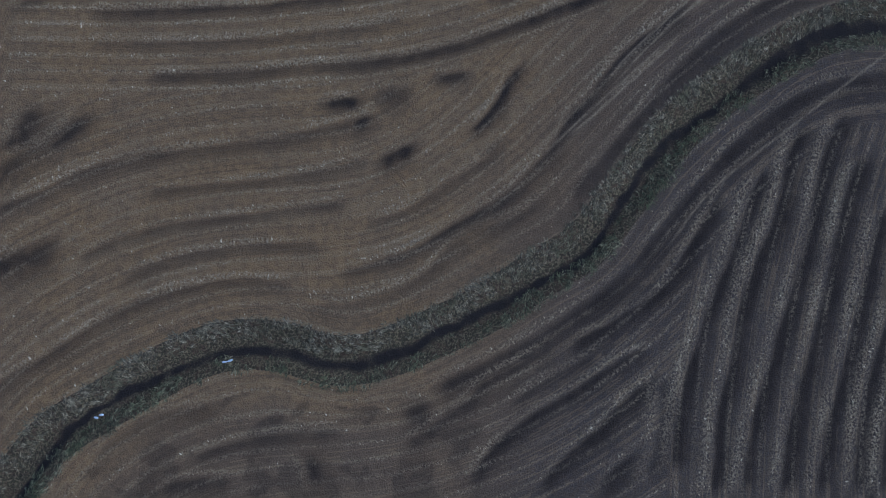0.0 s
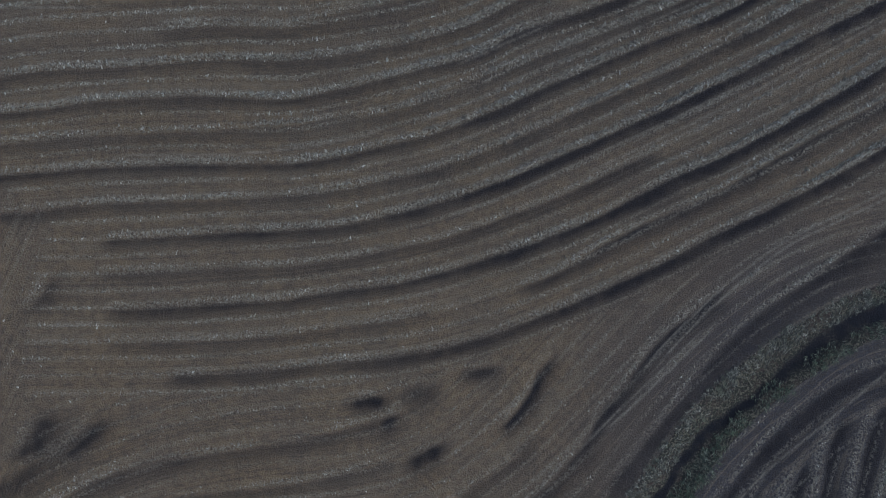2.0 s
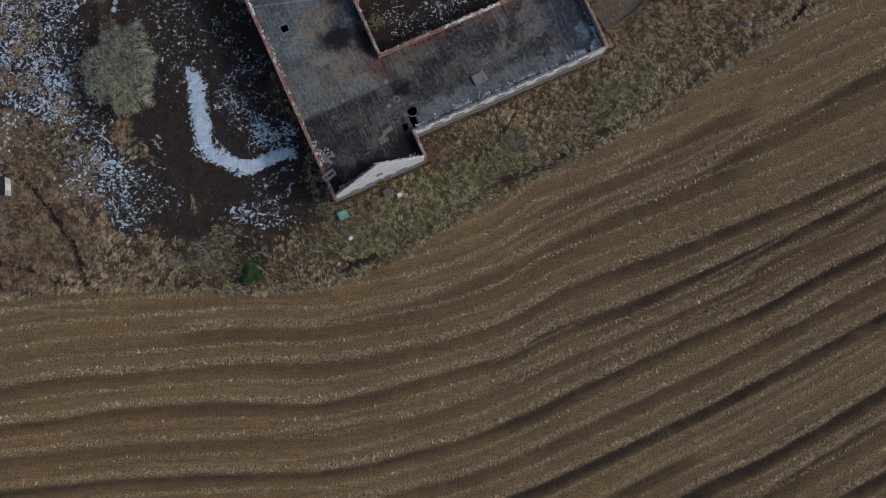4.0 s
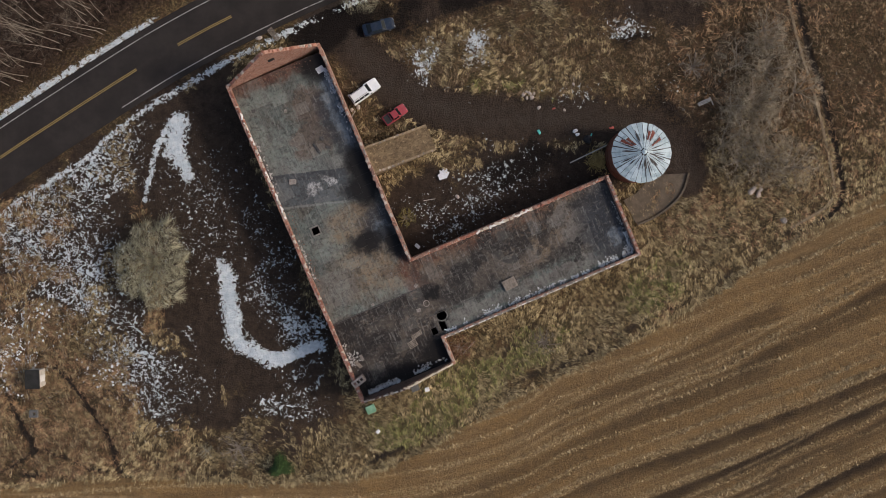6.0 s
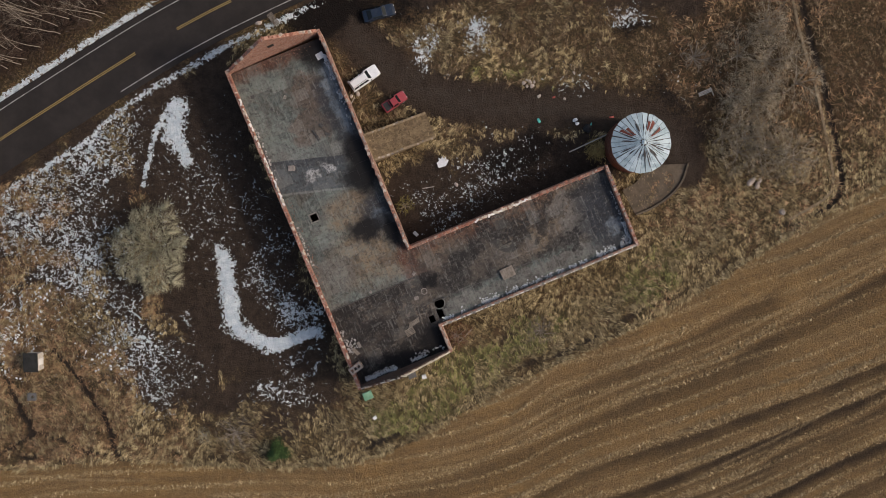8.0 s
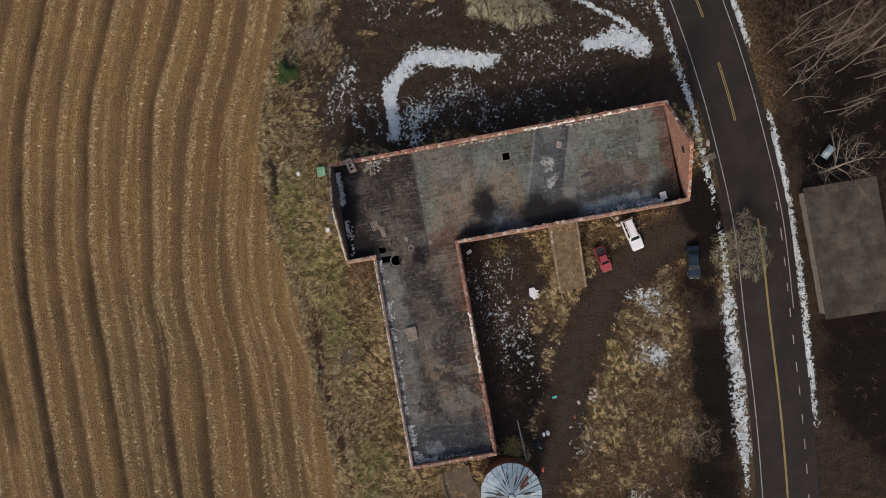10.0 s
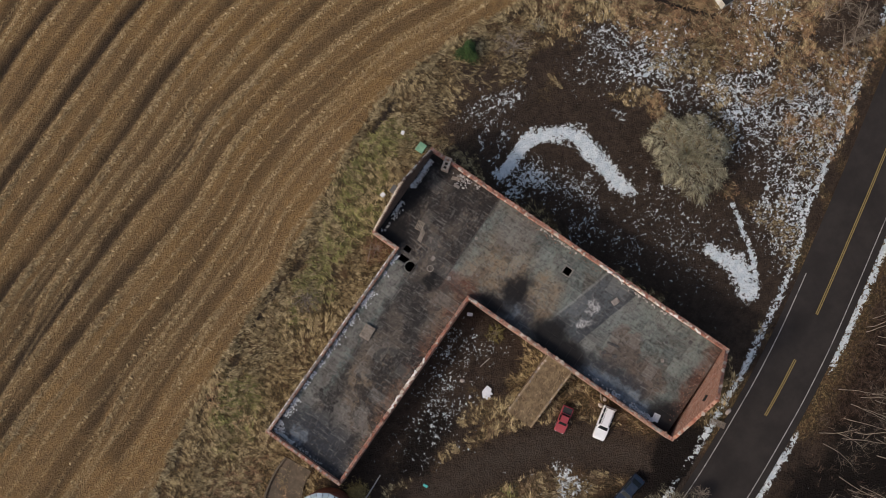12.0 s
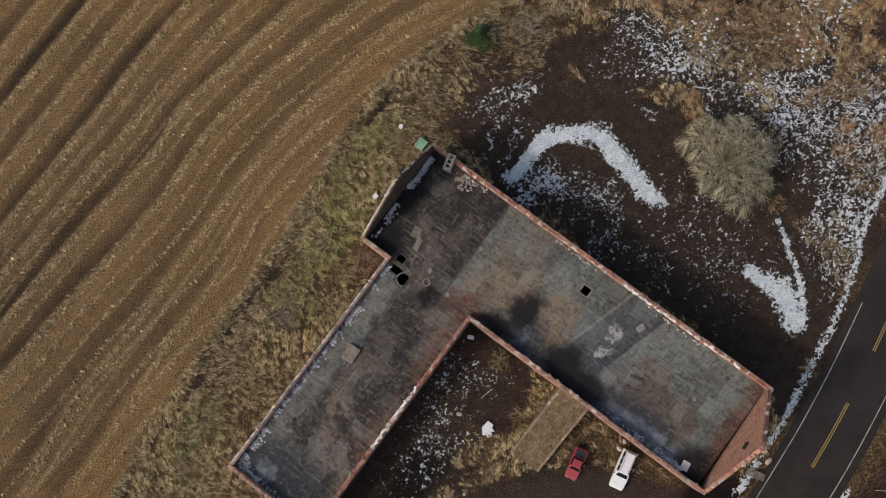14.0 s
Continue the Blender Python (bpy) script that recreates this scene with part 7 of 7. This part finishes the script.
for f in (0.04, 0.5, 0.96):
    q = a.lerp(b, f)
    part("post", boxes((-0.07, 0.07, -0.07, 0.07, -0.2, 0.995)), M_WOODPALE, rail).matrix_basis = pose(q.x, q.y, 0)
n = 700
x, y = 16.2 + r.normal(0, 0.75, n), 140.0 + r.normal(0, 0.65, n)
v = blades(x, y, np.full(n, 0.1) + 0.5 * np.exp(-((x - 16.2) ** 2 + (y - 140) ** 2)), r.uniform(0, 6.28, n), r.uniform(0.3, 0.8, n), r.uniform(0.05, 0.1, n), r.uniform(0.5, 1.4, n))
bulk("straw_heap", v, BLADE, blade_material("yellow_straw", (0.22, 0.16, 0.06), (0.38, 0.29, 0.11), (0.52, 0.42, 0.2), (0.3, 0.22, 0.08)), "yellow straw heap beside the silo", "straw")

# ---- shed by the field, building over the road ----
M_TARFELT = speckled("black_tar_felt", (0.012, 0.0125, 0.012), (0.034, 0.034, 0.032), 1.2, 0.9)
shed = thing("garden_shed", "small dark shed with a flat grey roof", "shed", pose(-66.0, 107.0, 0, 0, 0, 2))
part("wall", boxes((-0.95, 0.95, -1.25, 1.25, -0.1, 2.1)), M_SHEDWALL, shed, "pale board walls")
part("roof", boxes((-1.1, 1.0, -1.4, 1.4, 2.105, 2.22), bevel=0.02), M_TARFELT, shed, "flat dark felt roof")
part("door", boxes((0.955, 1.0, -0.5, 0.45, 0.0, 1.9), bevel=0.01), M_BOARD, shed, "white plank door")
far_barn = thing("roadside_building", "low building with a weathered grey sheet roof", "building", pose(-30.1, 171.0, 0, 0, 0, 22.8))
part("wall", boxes((0.6, 18.2, 0.5, 9.8, -0.1, 3.9)), M_STONE, far_barn, "grey masonry walls")
roof_b = part("roof", boxes((0, 18.8, -0.1, 10.0, 3.905, 3.98)), M_OLDROOF, far_barn, "weathered grey sheet roof")
for k in range(16):
    for j in range(3):
        ob = part("sheet", mesh_of("sheet", boxes((1.175 * k + 0.01, 1.175 * k + 1.165, -0.2 + 3.43 * j, -0.2 + 3.42 * (j + 1), 4.0, 4.03), bevel=0.006), M_OLDROOF), None, roof_b)
        ob.matrix_basis = pose(0, 0, 0.004 * (k % 2) + 0.03 * (2 - j) * 0.2)
bin_ = thing("steel_drum", "grey steel drum lying beside the road", "drum", pose(-36.5, 174.2, 0.6, 0, 68, 160))
bm = bmesh.new()
bmesh.ops.create_cone(bm, cap_ends=True, segments=20, radius1=0.55, radius2=0.55, depth=1.9)
part("body", bm, M_TIN, bin_, "", True)
for z in (-0.93, 0.0, 0.93):
    bm = bmesh.new()
    bmesh.ops.create_cone(bm, cap_ends=True, segments=20, radius1=0.58, radius2=0.58, depth=0.06, matrix=Matrix.Translation((0, 0, z)))
    part("band", bm, M_TIN, bin_)

# ---- small things lying about ----
def lying(name, label, category, x, y, bm, material, turn=0.0, z=0.0, rx=0.0):
    hgt = float(look_up(np.array([x]), np.array([y]))[0][0])
    ob = tagged(new(name, mesh_of(name, bm, material)), label, category)
    ob.matrix_world = pose(x, y, hgt + z, rx, 0, turn)
    return ob


M_GREEN = speckled("faded_green_plastic", (0.10, 0.24, 0.15), (0.22, 0.40, 0.28), 1.5, 0.5)
M_WHITE = speckled("dirty_white_sheet", (0.50, 0.53, 0.56), (0.78, 0.80, 0.82), 1.2, 0.6)
M_CYAN = speckled("turquoise_plastic", (0.05, 0.38, 0.34), (0.10, 0.52, 0.47), 2.0, 0.5)
M_REDBIT = speckled("faded_red_plastic", (0.35, 0.06, 0.05), (0.55, 0.14, 0.11), 2.0, 0.5)
M_BLACKBIT = speckled("black_plastic", (0.01, 0.01, 0.011), (0.03, 0.03, 0.03), 2.0, 0.5)
lying("green_box", "faded green plastic box in the grass", "box", -17.0, 102.7, boxes((-0.65, 0.65, -0.55, 0.55, 0, 0.7), (-0.7, 0.7, -0.6, 0.6, 0.705, 0.78), bevel=0.03), M_GREEN, 24)
lying("white_box", "small white box by the barn's gable", "box", -8.68, 105.66, boxes((-0.33, 0.33, -0.3, 0.3, 0, 0.5), bevel=0.03), M_WHITE, 15)
lying("grey_box", "grey cabinet beside the barn's doorway", "box", -10.5, 106.0, boxes((-0.55, 0.55, -0.45, 0.45, 0, 0.9), (-0.6, 0.6, -0.5, 0.5, 0.905, 0.95), bevel=0.02), M_FELT, 24)
lying("tree_stump", "small stump with a white board on top", "stump", -15.9, 99.3, boxes((-0.3, 0.3, -0.25, 0.25, 0.35, 0.42), (-0.2, 0.2, -0.2, 0.2, -0.1, 0.35), bevel=0.02), M_WHITE, 40)
bm = slab_from([(-0.9, -0.5), (0.2, -0.75), (0.95, -0.2), (0.75, 0.1), (0.85, 0.5), (0.45, 0.35), (0.4, 0.8), (0.05, 0.5), (-0.2, 0.85), (-0.4, 0.35), (-0.8, 0.3)], [], 0.06)
lying("torn_white_sheet", "torn white sheet lying in the muddy yard", "sheet", -6.7, 137.7, bm, M_WHITE, 30, 0.15)
lying("white_block", "small pale block by the yard wall", "block", -10.4, 127.0, boxes((-0.4, 0.4, -0.25, 0.25, 0, 0.3), bevel=0.03), M_WHITE, -40)
for x, y, m, nm, s in ((7.5, 144.2, M_CYAN, "turquoise", 0.34), (15.3, 143.9, M_CYAN, "turquoise", 0.2), (18.3, 145.0, M_REDBIT, "red", 0.3), (9.6, 147.7, M_REDBIT, "red", 0.22)):
    lying("plastic_scrap", nm + " plastic scrap on the muddy track", "litter", x, y, lump(int(x * 10), s * 2, s, s * 0.7), m, x * 40, 0.08)
for x, y, s, m in ((12.8, 144.4, 0.35, M_WHITE), (13.2, 143.9, 0.3, M_WHITE), (14.7, 143.2, 0.7, M_BLACKBIT)):
    lying("rubbish_bag", ("white" if m is M_WHITE else "black") + " rubbish bag dumped beside the track", "bag", x, y, cobble(int(x * 30), s * 2, s * 1.8, s * 1.3), m, x * 70, s * 0.4)
M_FIELDSTONE = speckled("pinkish_fieldstone", (0.28, 0.24, 0.21), (0.55, 0.49, 0.43), 2.0, 0.9)
rr = random.Random(12)
for x, y, s in ((5.1, 149.7, 0.3), (5.6, 149.2, 0.25), (6.0, 149.8, 0.3), (6.3, 149.2, 0.33), (5.5, 150.1, 0.22), (6.6, 149.9, 0.24), (7.4, 147.8, 0.28), (11.2, 147.5, 0.22), (-4.6, 134.4, 0.3), (12.5, 151.4, 0.25), (-19.4, 147.4, 0.35), (-20.3, 147.0, 0.28), (-34.1, 157.3, 0.4)):
    tagged(lying("fieldstone", "pale fieldstone lying on bare earth", "stone", x, y, cobble(int(x * 50 + 900), s * 2.2, s * 1.7, s * 1.3), M_FIELDSTONE, rr.uniform(0, 180), s * 0.3), group="loose fieldstones")
lying("boulder", "large pale boulder in a grassy hollow", "boulder", 44.4, 131.6, cobble(5, 1.15, 0.95, 0.8), M_STONE, 30, 0.05)
for x, y, s in ((39.6, 135.9, 0.7), (40.6, 135.4, 0.55), (40.9, 136.2, 0.4)):
    tagged(lying("concrete_chunk", "broken pale concrete chunk in dead grass", "concrete", x, y, cobble(int(x * 9), s * 2, s * 1.3, s * 0.8), M_COPING, x * 33, s * 0.2), group="broken concrete")
sofa = thing("garden_bench", "pale slatted bench standing in dark weeds", "bench", pose(32.0, 149.0, 0, 0, 0, 25))
for k in range(3):
    part("slat", boxes((-1.0, 1.0, -0.3 + 0.2 * k, -0.14 + 0.2 * k, 0.45, 0.49), bevel=0.005), M_WOODPALE, sofa)
for x in (-0.85, 0.75):
    part("leg", boxes((x, x + 0.1, -0.25, 0.25, -0.1, 0.445)), M_WOODPALE, sofa)
part("arm", boxes((1.01, 1.12, -1.0, 0.3, 0.3, 0.5), bevel=0.01), M_WOODPALE, sofa)
tank = thing("water_tank", "small grey tank with a dark lid hole", "tank", pose(-66.6, 101.6, 0))
part("body", slab_from([(-0.6, -0.55), (0.6, -0.55), (0.6, 0.55), (-0.6, 0.55)], [[(0.1 + 0.25 * math.cos(a), 0.25 * math.sin(a)) for a in np.linspace(0, 6.28, 13)[:-1]]], 0.6), M_FELT, tank)
for k, (x, y, L, t) in enumerate(((-2.6, 111.9, 2.6, 48), (-20.3, 146.0, 2.0, 60), (-8.7, 133.9, 1.8, 10))):
    lying("loose_pole", "grey wooden pole lying on the ground", "pole", x, y, boxes((-L / 2, L / 2, -0.06, 0.06, 0, 0.11), bevel=0.02), M_WOODPALE, t, 0.1)
for x, y in ((-26.6, -9.6), (-25.8, -9.4), (-45.6, -17.9), (-44.8, -17.5)):
    tagged(lying("white_litter", "crumpled white plastic on the stream bank", "litter", x, y, cobble(int(x * 7 + 800), 0.8, 0.32, 0.3), M_WHITE, x * 20, 0.55), group="litter by the stream")
tagged(new("earth_ridge", mesh_of("earth_ridge", strip_wall(FENCE, 0.38, -0.2, 0.14), M_TURFPALE)), "pale worn earth ridge beside a ditch", "earth bank", kind="structure")


# ---- parked vehicles ----
def car_paint(name, colour):
    m = Mat(name, 0.35)
    m.b.inputs["Coat Weight"].default_value = 0.4
    d = m.step(m.noise(1.2, 5, 0.7), 0.45, 0.75, 0.0, 0.4)
    return m.done(m.mix(d, colour, tuple(0.5 * c + 0.05 for c in colour)))


M_GLASS = Mat("dark_car_glass", 0.08)
M_GLASS = M_GLASS.done((0.012, 0.016, 0.018))
M_TYRE = speckled("black_tyre_rubber", (0.012, 0.012, 0.012), (0.03, 0.03, 0.03), 3.0, 0.9)
M_RIM = speckled("dull_steel_rim", (0.3, 0.3, 0.3), (0.6, 0.6, 0.6), 3.0, 0.4, 0.6)
M_TRIM = speckled("black_plastic_trim", (0.015, 0.015, 0.015), (0.04, 0.04, 0.04), 3.0, 0.6)
M_LAMP = speckled("clear_lamp_lens", (0.5, 0.5, 0.48), (0.8, 0.8, 0.78), 3.0, 0.2)
M_TAIL = speckled("red_lamp_lens", (0.25, 0.01, 0.01), (0.4, 0.02, 0.02), 3.0, 0.25)


def loft(sections, bevel=0.05):
    """A closed body through cross-sections of (x, half width low, half width high, z low, z high)."""
    bm = bmesh.new()
    rows = []
    for x, wl, wh, z0, z1 in sections:
        rows.append([bm.verts.new(p) for p in ((x, -wl, z0), (x, wl, z0), (x, wl, z0 + 0.55 * (z1 - z0)), (x, wh, z1), (x, -wh, z1), (x, -wl, z0 + 0.55 * (z1 - z0)))])
    for a, b in zip(rows, rows[1:]):
        for i in range(6):
            bm.faces.new((a[i], a[(i + 1) % 6], b[(i + 1) % 6], b[i]))
    bm.faces.new(rows[0][::-1])
    bm.faces.new(rows[-1])
    bmesh.ops.recalc_face_normals(bm, faces=bm.faces[:])
    if bevel:
        bmesh.ops.bevel(bm, geom=bm.edges[:], offset=bevel, segments=2, affect="EDGES", profile=0.6, clamp_overlap=True)
    return bm


def car(name, label, at, paint_mat, L, W, H, roof_from, roof_to, wind, rear, hood, open_bed=False):
    """A car along x, front at +x: lower body, cabin, glass, wheels, lamps."""
    c = thing(name, label, "car" if not open_bed else "pickup truck", at)
    hw = W / 2
    z0, z1 = 0.28, hood
    part("body", loft([(-L / 2, hw * 0.90, hw * 0.82, z0 + 0.12, z1 - 0.06), (-L / 2 + 0.18, hw, hw * 0.93, z0, z1), (rear - 0.1, hw, hw * 0.95, z0, z1 + 0.03), (wind, hw, hw * 0.94, z0, z1 + 0.02),
                       (L / 2 - 0.35, hw * 0.98, hw * 0.88, z0, z1 - 0.10), (L / 2, hw * 0.86, hw * 0.72, z0 + 0.12, z1 - 0.22)]), paint_mat, c, smooth=False)
    part("cabin", loft([(rear, hw * 0.90, hw * 0.86, z1 - 0.02, z1 + 0.02), (roof_from, hw * 0.90, hw * 0.62, z1 - 0.02, H), (roof_to, hw * 0.90, hw * 0.62, z1 - 0.02, H), (wind, hw * 0.90, hw * 0.84, z1 - 0.02, z1 + 0.02)], 0.04), paint_mat, c)

    def quad(nm, pts, mat, lab=""):
        n = (Vector(pts[1]) - Vector(pts[0])).cross(Vector(pts[2]) - Vector(pts[0])).normalized() * 0.02
        vs = [Vector(p) + n for p in pts] + [Vector(p) - n for p in pts]
        part(nm, mesh_from(nm, vs, [(0, 1, 2, 3), (7, 6, 5, 4), (0, 4, 5, 1), (1, 5, 6, 2), (2, 6, 7, 3), (3, 7, 4, 0)], mat), None, c, lab)

    e = 0.03
    quad("windscreen", [(wind - 0.10 + e, -hw * 0.76, z1 + 0.10), (wind - 0.10 + e, hw * 0.76, z1 + 0.10), (roof_to + 0.06 + e, hw * 0.60, H - 0.05), (roof_to + 0.06 + e, -hw * 0.60, H - 0.05)], M_GLASS, "dark windscreen")
    quad("rear_window", [(rear + 0.05 - e, hw * 0.76, z1 + 0.12), (rear + 0.05 - e, -hw * 0.76, z1 + 0.12), (roof_from - 0.05 - e, -hw * 0.60, H - 0.06), (roof_from - 0.05 - e, hw * 0.60, H - 0.06)], M_GLASS, "dark rear window")
    span = roof_to - roof_from
    nwin = 3 if span > 2.0 else 2
    for s in (-1, 1):
        for k in range(nwin):
            a, b = roof_from + span * (k + 0.06) / nwin, roof_from + span * (k + 0.94) / nwin
            zm = z1 - 0.02 + 0.55 * (H - z1 + 0.02)
            at_z = lambda f: (s * (hw * (0.90 - 0.28 * f) + 0.012), zm + (H - zm) * f)
            (ylo, zlo), (yhi, zhi) = at_z(0.04), at_z(0.80)
            quad("side_window", [(a, ylo, zlo), (b, ylo, zlo), (b, yhi, zhi), (a, yhi, zhi)], M_GLASS, "dark side window")
        for x in (-L / 2 + 0.85, L / 2 - 0.8):
            w = part("wheel", mesh_of("wheel", bmesh.new()), None, c)
            w.matrix_basis = pose(x, s * (hw - 0.1), 0.32, 90)
            for nm, r0, dp, mt in (("tyre", 0.33, 0.21, M_TYRE), ("rim", 0.2, 0.225, M_RIM)):
                bm = bmesh.new()
                bmesh.ops.create_cone(bm, cap_ends=True, segments=18, radius1=r0, radius2=r0, depth=dp)
                part(nm, bm, mt, w)
        part("headlight", boxes((L / 2 - 0.10, L / 2 + 0.015, s * hw * 0.55 - 0.14, s * hw * 0.55 + 0.14, z1 - 0.36, z1 - 0.22), bevel=0.015), M_LAMP, c, "clear headlight")
        part("tail_light", boxes((-L / 2 - 0.015, -L / 2 + 0.1, s * hw * 0.62 - 0.11, s * hw * 0.62 + 0.11, z1 - 0.30, z1 - 0.12), bevel=0.015), M_TAIL, c, "red tail light")
        part("mirror", boxes((wind - 0.35, wind - 0.2, s * hw * 1.02 - 0.09, s * hw * 1.02 + 0.09, z1 + 0.05, z1 + 0.2), bevel=0.02), M_TRIM, c, "black wing mirror")
    if H > 1.6:
        for s in (-1, 1):
            part("roof_rail", boxes((roof_from + 0.15, roof_to - 0.1, s * hw * 0.55 - 0.025, s * hw * 0.55 + 0.025, H + 0.03, H + 0.07), bevel=0.01), M_TRIM, c, "black roof rail")
            for x in (roof_from + 0.2, roof_to - 0.2):
                part("rail_foot", boxes((x - 0.04, x + 0.04, s * hw * 0.55 - 0.02, s * hw * 0.55 + 0.02, H - 0.02, H + 0.03)), M_TRIM, c)
    part("front_bumper", boxes((L / 2 - 0.16, L / 2 + 0.06, -hw * 0.86, hw * 0.86, 0.36, 0.52), bevel=0.03), M_TRIM, c)
    part("rear_bumper", boxes((-L / 2 - 0.06, -L / 2 + 0.12, -hw * 0.88, hw * 0.88, 0.36, 0.52), bevel=0.03), M_TRIM, c)
    if open_bed:
        part("load_bed", boxes((-L / 2 + 0.2, rear - 0.15, -hw * 0.78, hw * 0.78, z1 + 0.03, z1 + 0.055)), M_TRIM, c, "dark open load bed")
    return c


def stand(x, y, turn):
    return pose(x, y, float(look_up(np.array([x]), np.array([y]))[0][0]) + 0.02, 0, 0, turn)


car("estate_car", "boxy white estate car parked on dead grass", stand(-18.45, 149.7, 36), car_paint("white_car_paint", (0.70, 0.74, 0.77)), 4.75, 1.85, 1.72, -2.15, 0.35, 0.95, -2.3, 1.0)
car("compact_pickup", "small faded red pickup on dead grass", stand(-13.95, 146.35, 36), car_paint("faded_red_car_paint", (0.30, 0.045, 0.055)), 3.8, 1.62, 1.5, -0.5, 0.35, 0.85, -0.72, 0.92, True)
car("dark_car", "dark blue sedan parked on the dirt driveway", stand(-16.5, 159.2, 17), car_paint("dark_blue_car_paint", (0.008, 0.018, 0.036)), 4.7, 1.8, 1.42, -1.05, 0.45, 1.05, -1.75, 0.92)
